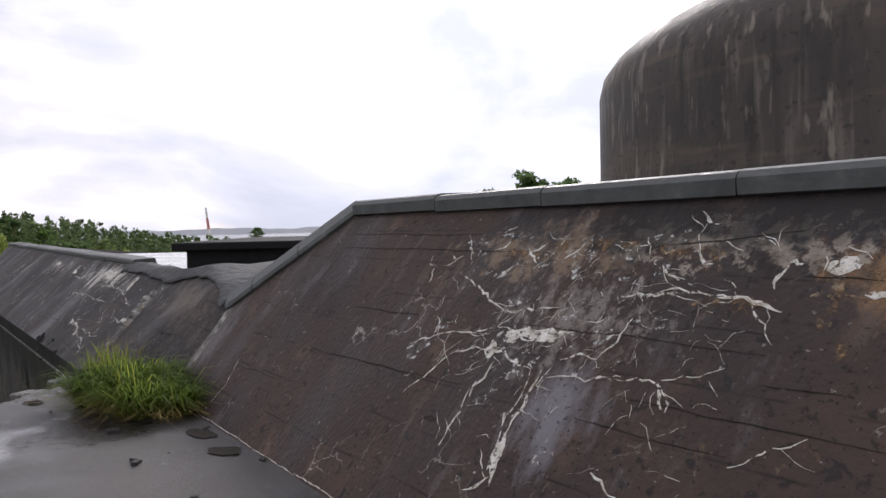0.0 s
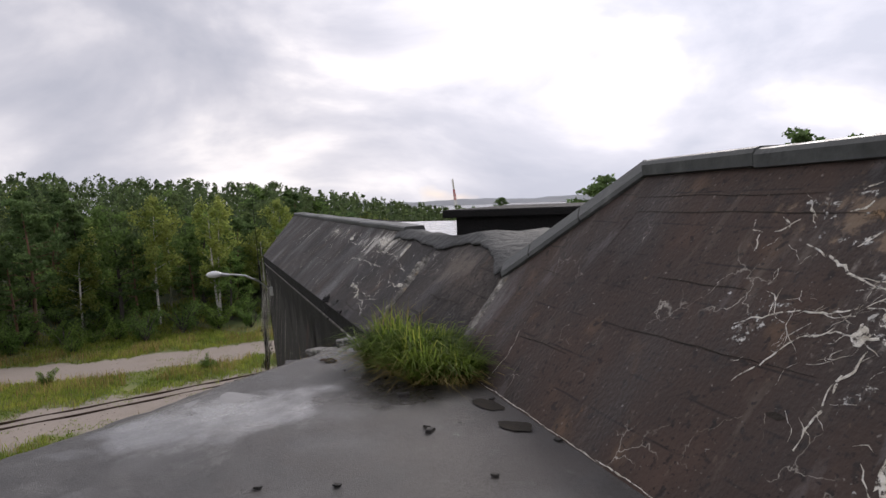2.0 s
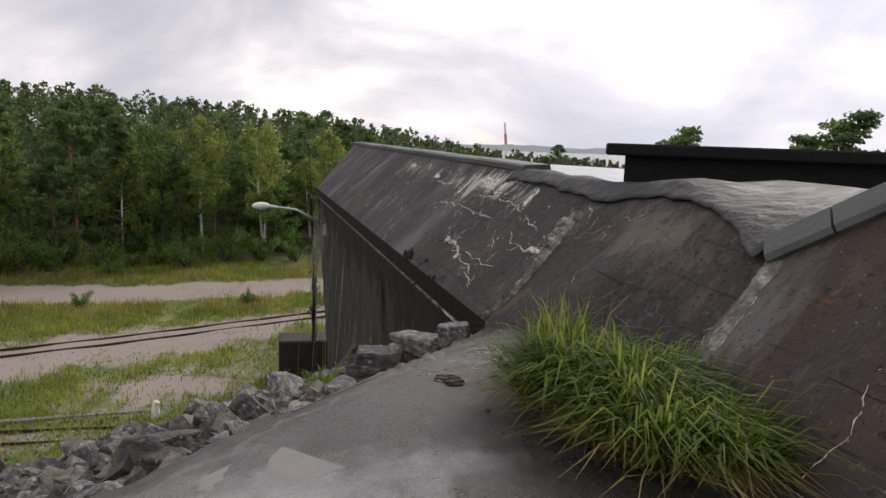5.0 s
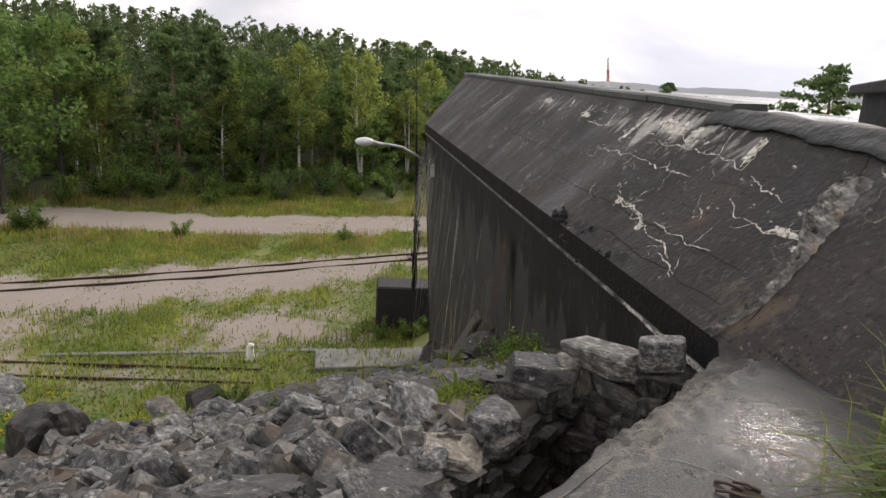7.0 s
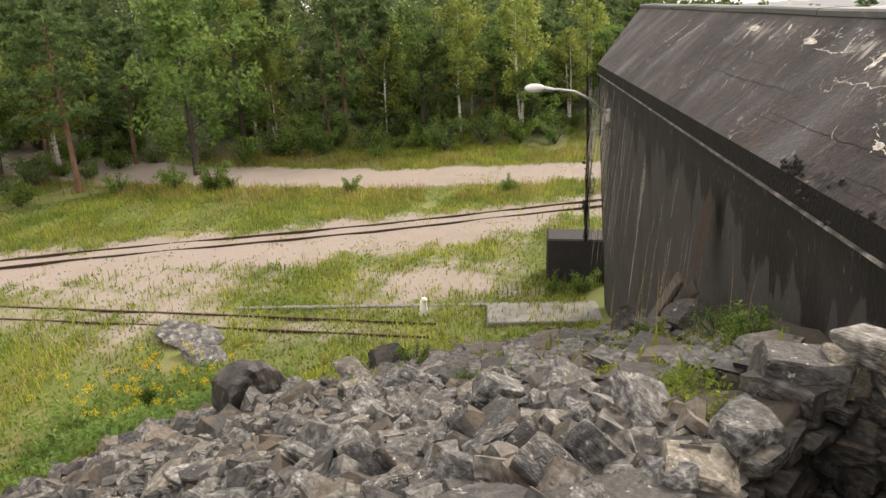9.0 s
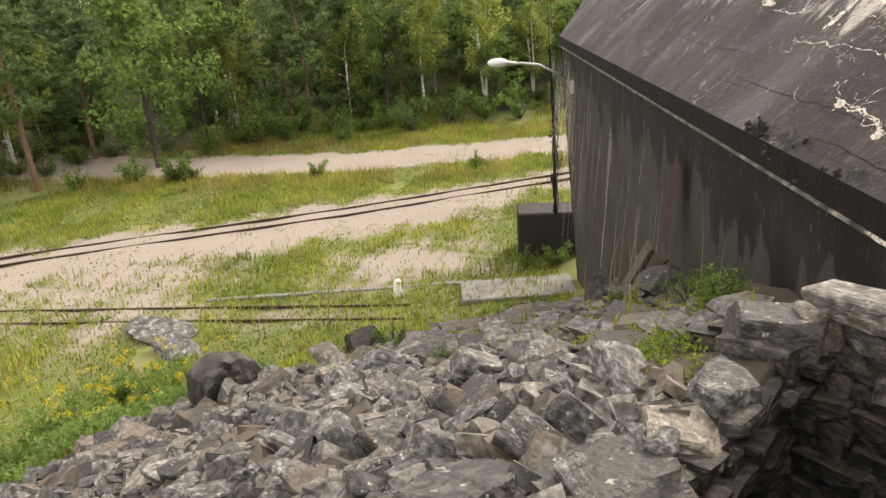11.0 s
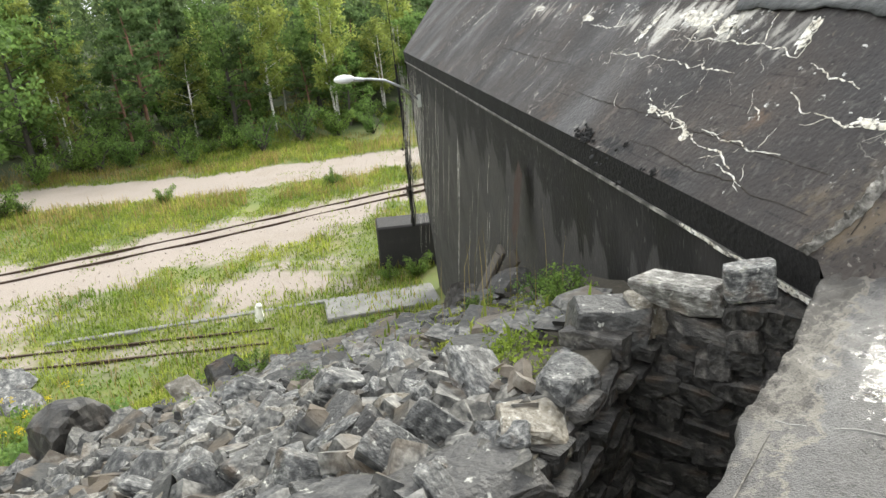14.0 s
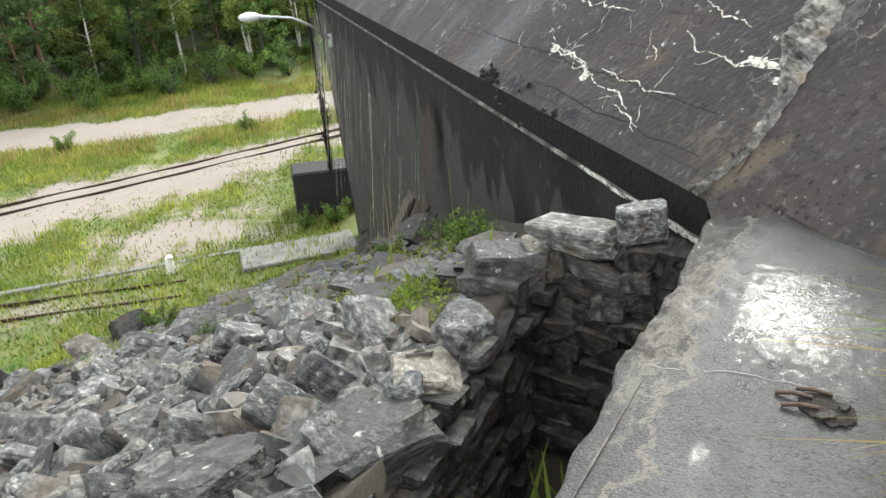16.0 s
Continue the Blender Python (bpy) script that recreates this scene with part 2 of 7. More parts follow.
def face_concrete(name, tone, shift):
    m = material(name, [(0.3, tuple(0.55 * c for c in tone)), (0.55, tone), (0.75, tuple(1.5 * c for c in tone))], scale=1.6, detail=11, rough=(0.6, 0.88), bump=0.5, bump_scale=30, stretch=(1.0, 0.8, 1.0))
    m.node_tree.nodes["Principled BSDF"].inputs["Specular IOR Level"].default_value = 0.3
    overlay(m, noise_mask(1.1, 0.5, 0.72, (1, 0.35, 1), 7, shift), tuple(0.45 * c for c in tone), 0.4)
    overlay(m, noise_mask(5.0, 0.6, 0.8, (1.0, 0.25, 1), 8, shift + 3, 0.55), (0.20, 0.17, 0.14))
    overlay(m, noise_mask(2.4, 0.62, 0.74, (1.0, 0.8, 1), 9, shift + 9, 0.5), (0.16, 0.10, 0.06))
    overlay(m, noise_mask(0.55, 0.48, 0.66, (1, 1, 1), 8, shift + 6, 0.6), (0.030, 0.026, 0.026))
    overlay(m, board_mask(0.31, 0.011, 0.9), (0.008, 0.007, 0.006))
    overlay(m, noise_mask(11, 0.60, 0.66, (1, 1, 1), 6, shift + 1, 0.8), (0.014, 0.012, 0.011))
    overlay(m, web_mask(2.6, 0.012, 0.56, 0.66, shift), (0.42, 0.39, 0.34))
    overlay(m, noise_mask(26, 0.67, 0.74, (1, 1, 1), 3, shift, 0.7), (0.22, 0.20, 0.18))
    return m


M_face1 = face_concrete("concrete_slope_near", (0.058, 0.038, 0.030), 0.0)
M_face2 = face_concrete("concrete_slope_far", (0.047, 0.039, 0.035), 4.0)
for cu, cv, ru, rv, sc, lo, hi, st, col, top in (
        (-0.35, 1.5, 1.3, 0.8, 12.0, 0.72, 0.86, (1, 0.6, 1), (0.30, 0.27, 0.24), 0.5),
        (-0.1, 0.95, 0.55, 0.6, 4.0, 0.66, 0.85, (1, 0.3, 1), (0.22, 0.215, 0.23), 0.7),
        (-0.8, 2.0, 1.4, 0.4, 6.0, 0.66, 0.76, (1, 0.8, 1), (0.19, 0.135, 0.09), 0.8),
        (1.6, 1.95, 1.5, 0.45, 5.0, 0.66, 0.78, (1, 0.5, 1), (0.23, 0.13, 0.06), 0.8),
        (0.4, 2.05, 2.6, 0.35, 9.0, 0.72, 0.78, (1, 0.9, 1), (0.30, 0.26, 0.21), 0.8),
        # darker band along the upper part of the slope
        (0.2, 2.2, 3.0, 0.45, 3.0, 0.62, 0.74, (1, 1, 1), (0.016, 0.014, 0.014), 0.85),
        (-4.9, 0.6, 0.4, 1.0, 3.0, 0.60, 0.75, (1, 0.3, 1), (0.16, 0.15, 0.15), 0.6)):
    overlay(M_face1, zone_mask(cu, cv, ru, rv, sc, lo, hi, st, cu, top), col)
for cu, cv, ru, rv, sc, lo, hi, st, col, top in (
        (3.2, 1.62, 2.6, 0.5, 5.0, 0.70, 0.80, (1, 0.35, 1), (0.48, 0.46, 0.42), 0.85),
        (7.6, 1.7, 2.4, 0.5, 5.0, 0.74, 0.84, (1, 0.35, 1), (0.30, 0.27, 0.24), 0.75),
        (0.30, 1.25, 0.30, 0.45, 7.0, 0.66, 0.80, (1, 0.6, 1), (0.26, 0.24, 0.21), 0.6),
        (-0.9, 1.4, 1.0, 0.7, 3.0, 0.66, 0.80, (1, 0.7, 1), (0.14, 0.115, 0.095), 0.7),
        (0.1, 0.45, 0.5, 0.5, 4.0, 0.66, 0.78, (1, 0.6, 1), (0.15, 0.115, 0.075), 0.5),
        (2.6, 0.28, 0.5, 0.12, 9.0, 0.66, 0.72, (1, 1, 1), (0.006, 0.006, 0.006), 0.95),
        (1.6, 0.26, 0.35, 0.10, 9.0, 0.66, 0.72, (1, 1, 1), (0.006, 0.006, 0.006), 0.95)):
    overlay(M_face2, zone_mask(cu, cv, ru, rv, sc, lo, hi, st, cu, top), col)
overlay(M_face2, noise_mask(0.8, 0.46, 0.62, (1, 0.7, 1), 9, 21.0, 0.65), (0.021, 0.020, 0.021))
overlay(M_face2, noise_mask(18, 0.56, 0.66, (1, 0.6, 1), 5, 23.0, 0.4), (0.10, 0.092, 0.085))
for M_ in (M_face1, M_face2):
    overlay(M_, noise_mask(13, 0.66, 0.70, (1, 0.5, 1), 6, 31.0, 0.4), (0.14, 0.11, 0.088))
    overlay(M_, noise_mask(34, 0.61, 0.66, (1, 1, 1), 4, 37.0, 0.75), (0.010, 0.009, 0.009))
M_wall = material("concrete_wall_tarred", [(0.3, (0.007, 0.0066, 0.007)), (0.55, (0.014, 0.013, 0.0132)), (0.78, (0.042, 0.039, 0.037))], scale=1.4, detail=11, rough=(0.6, 0.85), bump=0.4, bump_scale=30, stretch=(1, 0.4, 1))
overlay(M_wall, noise_mask(5.0, 0.60, 0.76, (1.0, 0.12, 1), 7, 2.0, 0.35), (0.07, 0.067, 0.065))
overlay(M_wall, noise_mask(9.0, 0.66, 0.74, (1.0, 0.05, 1), 6, 7.0, 0.3), (0.20, 0.195, 0.185))


def tongue_mask(nd, ln, co):
    """Bare grey concrete below the tar, its upper rim rising in tongues."""
    sp, n, sc, ad, r = nd.new("ShaderNodeSeparateXYZ"), nd.new("ShaderNodeTexNoise"), nd.new("ShaderNodeMapping"), nd.new("ShaderNodeMath"), nd.new("ShaderNodeMapRange")
    ln.new(co, sp.inputs[0])
    sc.inputs["Scale"].default_value = (1.25, 0.22, 1.0)
    ln.new(co, sc.inputs[0])
    n.inputs["Scale"].default_value, n.inputs["Detail"].default_value, n.inputs["Roughness"].default_value = 1.5, 5.0, 0.55
    ln.new(sc.outputs[0], n.inputs["Vector"])
    ad.operation = "MULTIPLY_ADD"
    ad.inputs[1].default_value = -3.4
    ln.new(n.outputs[0], ad.inputs[0])
    ln.new(sp.outputs["Y"], ad.inputs[2])
    r.inputs["From Min"].default_value, r.inputs["From Max"].default_value, r.inputs["To Max"].default_value = -2.62, -2.70, 0.85
    ln.new(ad.outputs[0], r.inputs["Value"])
    return r.outputs[0]


overlay(M_wall, tongue_mask, (0.054, 0.051, 0.050))
overlay(M_wall, noise_mask(3.2, 0.55, 0.72, (1.0, 0.8, 1), 9, 5.0, 0.6), (0.012, 0.011, 0.011))
overlay(M_wall, noise_mask(24.0, 0.64, 0.70, (1.0, 0.35, 1), 4, 15.0, 0.55), (0.12, 0.115, 0.11))
M_wall.node_tree.nodes["Principled BSDF"].inputs["Specular IOR Level"].default_value = 0.3
M_slab = material("ledge_concrete", [(0.34, (0.024, 0.023, 0.023)), (0.5, (0.048, 0.046, 0.046)), (0.66, (0.092, 0.090, 0.089))], scale=2.4, detail=13, rough=(0.36, 0.60), bump=0.8, bump_scale=150, coords="Object", dist=0.010)
overlay(M_slab, noise_mask(60, 0.60, 0.72, (1, 1, 1), 2, 1.0, 0.4), (0.14, 0.137, 0.135))
overlay(M_slab, noise_mask(0.8, 0.55, 0.7, (1, 1, 1), 6, 4.0, 0.7), (0.062, 0.058, 0.055), 0.25)
# sky reflection on the wet left part, painted in as a paler patch
overlay(M_slab, zone_mask(-4.45, 6.2, 0.95, 1.5, 1.8, 0.62, 0.78, (1, 0.7, 1), 3.0, 0.75), (0.17, 0.165, 0.158), 0.15)
overlay(M_slab, zone_mask(-3.5, 7.3, 0.9, 0.8, 3.0, 0.62, 0.70, (1, 1, 1), 6.0, 0.9), (0.026, 0.022, 0.020), 0.25)
overlay(M_slab, zone_mask(-2.0, 6.0, 1.9, 2.2, 1.8, 0.58, 0.74, (1, 1, 1), 5.0, 0.75), (0.048, 0.041, 0.038), 0.45)
overlay(M_slab, zone_mask(-4.82, 8.6, 0.34, 0.6, 5.0, 0.60, 0.70, (1, 1, 1), 1.0, 1.0), (0.045, 0.043, 0.042), 0.22)


def lip_mask(nd, ln, co):
    sp, n, ad, r = nd.new("ShaderNodeSeparateXYZ"), nd.new("ShaderNodeTexNoise"), nd.new("ShaderNodeMath"), nd.new("ShaderNodeMapRange")
    ln.new(co, sp.inputs[0])
    n.inputs["Scale"].default_value, n.inputs["Detail"].default_value, n.inputs["Roughness"].default_value = 4.0, 9.0, 0.65
    ln.new(co, n.inputs["Vector"])
    ad.operation = "MULTIPLY_ADD"
    ad.inputs[1].default_value = 0.45
    ln.new(n.outputs[0], ad.inputs[0])
    ln.new(sp.outputs["X"], ad.inputs[2])
    r.inputs["From Min"].default_value, r.inputs["From Max"].default_value, r.inputs["To Max"].default_value = -4.87, -4.92, 0.9
    ln.new(ad.outputs[0], r.inputs["Value"])
    beyond, mu = nd.new("ShaderNodeMapRange"), nd.new("ShaderNodeMath")
    beyond.inputs["From Min"].default_value, beyond.inputs["From Max"].default_value, beyond.inputs["To Min"].default_value = 8.05, 8.20, 0.25
    ln.new(sp.outputs["Y"], beyond.inputs["Value"])
    mu.operation = "MULTIPLY"
    ln.new(r.outputs[0], mu.inputs[0])
    ln.new(beyond.outputs[0], mu.inputs[1])
    return mu.outputs[0]


def lip_rim(nd, ln, co):
    """A narrow crust along the inner rim of the worn lip."""
    sp, n, ad, away, r = nd.new("ShaderNodeSeparateXYZ"), nd.new("ShaderNodeTexNoise"), nd.new("ShaderNodeMath"), nd.new("ShaderNodeMath"), nd.new("ShaderNodeMapRange")
    ln.new(co, sp.inputs[0])
    n.inputs["Scale"].default_value, n.inputs["Detail"].default_value, n.inputs["Roughness"].default_value = 4.0, 9.0, 0.65
    ln.new(co, n.inputs["Vector"])
    ad.operation = "MULTIPLY_ADD"
    ad.inputs[1].default_value = 0.45
    ln.new(n.outputs[0], ad.inputs[0])
    ln.new(sp.outputs["X"], ad.inputs[2])
    away.operation = "COMPARE"
    away.inputs[1].default_value, away.inputs[2].default_value = -4.885, 0.016
    ln.new(ad.outputs[0], away.inputs[0])
    r.inputs["To Max"].default_value = 0.6
    ln.new(away.outputs[0], r.inputs["Value"])
    return r.outputs[0]


overlay(M_slab, lip_mask, (0.055, 0.049, 0.043), 0.8)
overlay(M_slab, lip_rim, (0.20, 0.18, 0.15), 0.8)
overlay(M_slab, zone_mask(-5.2, 8.5, 0.16, 1.3, 26.0, 0.66, 0.76, (1, 0.6, 1), 4.0, 0.55), (0.20, 0.185, 0.16), 0.8)
overlay(M_slab, noise_mask(80, 0.54, 0.64, (1, 1, 1), 6, 2.0, 0.55), (0.018, 0.017, 0.016), 0.75)
overlay(M_slab, noise_mask(95, 0.60, 0.70, (1, 1, 1), 3, 7.0, 0.3), (0.18, 0.17, 0.155), 0.8)
M_slab.node_tree.nodes["Principled BSDF"].inputs["Specular IOR Level"].default_value = 0.4


def wet_film(m, mask_fns, bump_dry, bump_wet, rough_wet):
    """A film of rain water: a smooth coat over the grain where the masks say."""
    nd, ln = m.node_tree.nodes, m.node_tree.links
    bs = nd["Principled BSDF"]
    co = nd.new("ShaderNodeTexCoord")
    mask = mask_fns[0](nd, ln, co.outputs["Object"])
    for fn in mask_fns[1:]:
        mx = nd.new("ShaderNodeMath")
        mx.operation = "MAXIMUM"
        ln.new(mask, mx.inputs[0])
        ln.new(fn(nd, ln, co.outputs["Object"]), mx.inputs[1])
        mask = mx.outputs[0]
    ln.new(mask, bs.inputs["Coat Weight"])
    bs.inputs["Coat Roughness"].default_value, bs.inputs["Coat IOR"].default_value = rough_wet, 1.5
    bump = next(n for n in nd if n.type == "BUMP")
    r = nd.new("ShaderNodeMapRange")
    r.inputs["To Min"].default_value, r.inputs["To Max"].default_value = bump_dry, bump_wet
    ln.new(mask, r.inputs["Value"])
    ln.new(r.outputs[0], bump.inputs["Strength"])
    wave_n, wave_b = nd.new("ShaderNodeTexNoise"), nd.new("ShaderNodeBump")
    wave_n.inputs["Scale"].default_value, wave_n.inputs["Detail"].default_value = 70.0, 3.0
    ln.new(co.outputs["Object"], wave_n.inputs["Vector"])
    wave_b.inputs["Strength"].default_value, wave_b.inputs["Distance"].default_value = 0.8, 0.004
    ln.new(wave_n.outputs[0], wave_b.inputs["Height"])
    ln.new(wave_b.outputs[0], bs.inputs["Coat Normal"])


wet_film(M_slab, [zone_mask(-4.78, 8.62, 0.48, 0.58, 26.0, 0.62, 0.92, (1, 1, 1), 2.0, 0.6), zone_mask(-4.45, 6.2, 0.9, 1.7, 1.5, 0.60, 0.76, (1, 0.8, 1), 3.0, 1.0), zone_mask(-2.2, 6.7, 0.9, 0.7, 2.2, 0.66, 0.80, (1, 1, 1), 8.0, 0.10), noise_mask(0.9, 0.56, 0.72, (1, 1, 1), 7, 14.0, 0.35)], 0.75, 0.3, 0.10)
M_slab_edge = material("worn_edge_concrete", [(0.3, (0.035, 0.032, 0.028)), (0.5, (0.095, 0.088, 0.078)), (0.7, (0.23, 0.21, 0.185))], scale=9, detail=8, rough=(0.6, 0.9), bump=0.9, bump_scale=45)
M_coping = material("grey_coping_felt", [(0.3, (0.04, 0.043, 0.042)), (0.6, (0.085, 0.09, 0.087)), (0.8, (0.16, 0.165, 0.16))], scale=4.4, rough=(0.42, 0.75), bump=0.35, bump_scale=18)
M_deck = material("wet_roof_felt", [(0.3, (0.22, 0.22, 0.22)), (0.6, (0.36, 0.36, 0.36))], scale=1.2, rough=(0.08, 0.25), bump=0.1, bump_scale=8)
M_dark = material("dark_bitumen", [(0.3, (0.005, 0.005, 0.005)), (0.7, (0.015, 0.014, 0.014))], scale=5, rough=(0.7, 0.92), bump=0.7, bump_scale=26)
M_dark.node_tree.nodes["Principled BSDF"].inputs["Specular IOR Level"].default_value = 0.25
M_felt = material("crumpled_roofing_felt", [(0.3, (0.020, 0.021, 0.021)), (0.55, (0.050, 0.052, 0.052)), (0.78, (0.11, 0.112, 0.11))], scale=3.0, detail=9, rough=(0.62, 0.88), bump=1.0, bump_scale=7, dist=0.05)
M_crust = material("pale_concrete_crust", [(0.32, (0.035, 0.032, 0.028)), (0.48, (0.14, 0.132, 0.12)), (0.60, (0.30, 0.285, 0.255)), (0.76, (0.60, 0.58, 0.53))], scale=9, detail=12, rough=(0.6, 0.9), bump=1.0, bump_scale=28, dist=0.03)
overlay(M_crust, noise_mask(5, 0.58, 0.70, (1, 1, 1), 6, 3.0, 0.6), (0.20, 0.13, 0.055))
M_ochre = material("ochre_lime", [(0.3, (0.10, 0.055, 0.022)), (0.55, (0.21, 0.13, 0.065)), (0.75, (0.46, 0.38, 0.27))], scale=7, detail=8, rough=(0.6, 0.9), bump=0.5, bump_scale=60)
M_block = material("sooty_block_concrete", [(0.3, (0.012, 0.011, 0.011)), (0.6, (0.028, 0.026, 0.025)), (0.8, (0.06, 0.055, 0.05))], scale=3, detail=9, rough=(0.7, 0.92), bump=0.6, bump_scale=24)
M_lime = material("lime_crust", [(0.3, (0.30, 0.26, 0.19)), (0.50, (0.60, 0.57, 0.50)), (0.70, (0.82, 0.81, 0.78))], scale=9, rough=(0.6, 0.9), bump=0.5, bump_scale=80)
M_lime_thin = material("thin_lime_bloom", [(0.3, (0.30, 0.28, 0.25)), (0.50, (0.50, 0.49, 0.46)), (0.70, (0.74, 0.73, 0.71))], scale=9, rough=(0.6, 0.9), bump=0.5, bump_scale=80)


def ragged(m, scale, lo, hi):
    """Eat holes and frayed rims into a thin crust."""
    nd, ln = m.node_tree.nodes, m.node_tree.links
    tc, n, r = nd.new("ShaderNodeTexCoord"), nd.new("ShaderNodeTexNoise"), nd.new("ShaderNodeMapRange")
    n.inputs["Scale"].default_value, n.inputs["Detail"].default_value, n.inputs["Roughness"].default_value = scale, 8.0, 0.7
    ln.new(tc.outputs["Object"], n.inputs["Vector"])
    r.inputs["From Min"].default_value, r.inputs["From Max"].default_value = lo, hi
    ln.new(n.outputs[0], r.inputs["Value"])
    ln.new(r.outputs[0], nd["Principled BSDF"].inputs["Alpha"])


ragged(M_lime, 22.0, 0.40, 0.50)
ragged(M_lime_thin, 15.0, 0.54, 0.64)
ragged(M_ochre, 12.0, 0.48, 0.62)
M_tower = material("tower_concrete", [(0.3, (0.032, 0.026, 0.023)), (0.55, (0.062, 0.051, 0.043)), (0.75, (0.12, 0.10, 0.085))], scale=1.3, detail=11, rough=(0.6, 0.85), bump=0.6, bump_scale=9, stretch=(1, 1, 0.5))
overlay(M_tower, noise_mask(0.9, 0.52, 0.62, (0.3, 0.3, 3.0), 7, 3, 0.6), (0.11, 0.085, 0.06))
overlay(M_tower, noise_mask(3.5, 0.55, 0.72, (1, 1, 0.12), 6, 2, 0.8), (0.022, 0.019, 0.018))
overlay(M_tower, noise_mask(2.5, 0.63, 0.72, (1, 1, 0.3), 8, 7, 0.6), (0.26, 0.23, 0.19))
overlay(M_tower, noise_mask(5.0, 0.56, 0.68, (1, 1, 0.12), 8, 11, 0.55), (0.17, 0.145, 0.12))
overlay(M_tower, noise_mask(9.0, 0.60, 0.68, (1, 1, 1), 8, 13, 0.6), (0.018, 0.015, 0.013))
overlay(M_tower, noise_mask(6.0, 0.61, 0.70, (1, 1, 0.25), 9, 17, 0.6), (0.27, 0.235, 0.19))
M_gravel = material("pinkish_gravel", [(0.3, (0.22, 0.18, 0.15)), (0.5, (0.34, 0.285, 0.25)), (0.75, (0.46, 0.40, 0.36))], scale=1.1, detail=11, rough=(0.8, 1.0), bump=0.7, bump_scale=28)
# pale base colour stands in for bright sky mirrored in the puddle
M_water = material("rain_water_pale_reflection", [(0.3, (0.12, 0.115, 0.105)), (0.7, (0.20, 0.19, 0.175))], rough=(0.015, 0.03), bump=0.0)
M_sea = material("sea", [(0.3, (0.02, 0.03, 0.04)), (0.7, (0.03, 0.04, 0.05))], scale=0.02, rough=(0.2, 0.3), bump=0.2, bump_scale=0.2)
M_rock = material("grey_gneiss", [(0.38, (0.022, 0.022, 0.023)), (0.48, (0.080, 0.081, 0.080)), (0.56, (0.150, 0.149, 0.143)), (0.68, (0.30, 0.295, 0.28))], scale=7.0, detail=15, rough=(0.45, 0.8), bump=0.9, bump_scale=13, per_object=0.7, stretch=(1, 1.1, 1.5), dist=0.022)
overlay(M_rock, noise_mask(2.4, 0.54, 0.68, (1, 1, 1), 9, 2, 0.6), (0.12, 0.085, 0.058))
overlay(M_rock, noise_mask(4.0, 0.56, 0.66, (0.8, 1, 1.6), 11, 8, 0.7), (0.022, 0.022, 0.024))
overlay(M_rock, noise_mask(30.0, 0.58, 0.66, (1, 1, 1), 5, 12, 0.5), (0.035, 0.034, 0.033))
def random_mask(lo, hi, top):
    def f(nd, ln, co):
        oi, r = nd.new("ShaderNodeObjectInfo"), nd.new("ShaderNodeMapRange")
        r.inputs["From Min"].default_value, r.inputs["From Max"].default_value, r.inputs["To Max"].default_value = lo, hi, top
        ln.new(oi.outputs["Random"], r.inputs["Value"])
        return r.outputs[0]
    return f


overlay(M_rock, random_mask(0.80, 0.95, 0.5), (0.19, 0.155, 0.10))
overlay(M_rock, random_mask(0.22, 0.05, 0.6), (0.055, 0.052, 0.050))
overlay(M_rock, noise_mask(8.0, 0.64, 0.68, (1, 1, 1), 6, 5, 0.75), (0.42, 0.42, 0.38))
overlay(M_rock, noise_mask(2.2, 0.62, 0.72, (1, 1, 1), 7, 11, 0.5), (0.13, 0.135, 0.06))
# dark stone; the narrow pit's shade is deepened into its colour
M_rock_dark = material("dark_stone_with_shade", [(0.34, (0.010, 0.009, 0.009)), (0.52, (0.040, 0.037, 0.034)), (0.70, (0.13, 0.122, 0.11))], scale=5, detail=13, rough=(0.45, 0.8), bump=0.8, bump_scale=12, per_object=0.55, dist=0.03, stretch=(1, 1, 0.45))
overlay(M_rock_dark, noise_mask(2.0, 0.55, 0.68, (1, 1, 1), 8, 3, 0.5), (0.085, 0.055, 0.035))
M_rail = material("rusty_rail", [(0.3, (0.05, 0.035, 0.028)), (0.7, (0.12, 0.08, 0.06))], scale=12, rough=(0.5, 0.8), metal=0.6, bump=0.3)
M_lampmetal = material("galvanised_arm", [(0.3, (0.38, 0.39, 0.40)), (0.7, (0.52, 0.53, 0.54))], scale=8, rough=(0.35, 0.5), metal=0.8, bump=0.1)
M_lamphead = material("lamp_housing", [(0.3, (0.62, 0.63, 0.63)), (0.7, (0.75, 0.76, 0.76))], scale=5, rough=(0.3, 0.45), bump=0.05)
M_white = material("white_paint", [(0.3, (0.66, 0.64, 0.58)), (0.6, (0.82, 0.80, 0.74))], scale=9, rough=(0.6, 0.8), bump=0.2)
M_wood = material("tarred_plank", [(0.3, (0.03, 0.025, 0.022)), (0.7, (0.09, 0.075, 0.06))], scale=5, stretch=(1, 8, 8), rough=(0.6, 0.85), bump=0.4)
M_bark_pine = material("pine_bark", [(0.3, (0.06, 0.04, 0.03)), (0.6, (0.20, 0.11, 0.07))], scale=3, stretch=(2, 2, 0.6), rough=(0.8, 0.95), bump=0.6, bump_scale=12)
M_bark_birch = material("birch_bark", [(0.38, (0.04, 0.035, 0.03)), (0.46, (0.50, 0.48, 0.44)), (0.7, (0.62, 0.60, 0.56))], scale=2.5, stretch=(1.5, 1.5, 4), rough=(0.7, 0.9), bump=0.3)
M_bark_dark = material("dark_bark", [(0.3, (0.03, 0.026, 0.022)), (0.7, (0.08, 0.07, 0.06))], scale=4, stretch=(2, 2, 0.5), rough=(0.8, 0.95), bump=0.5)


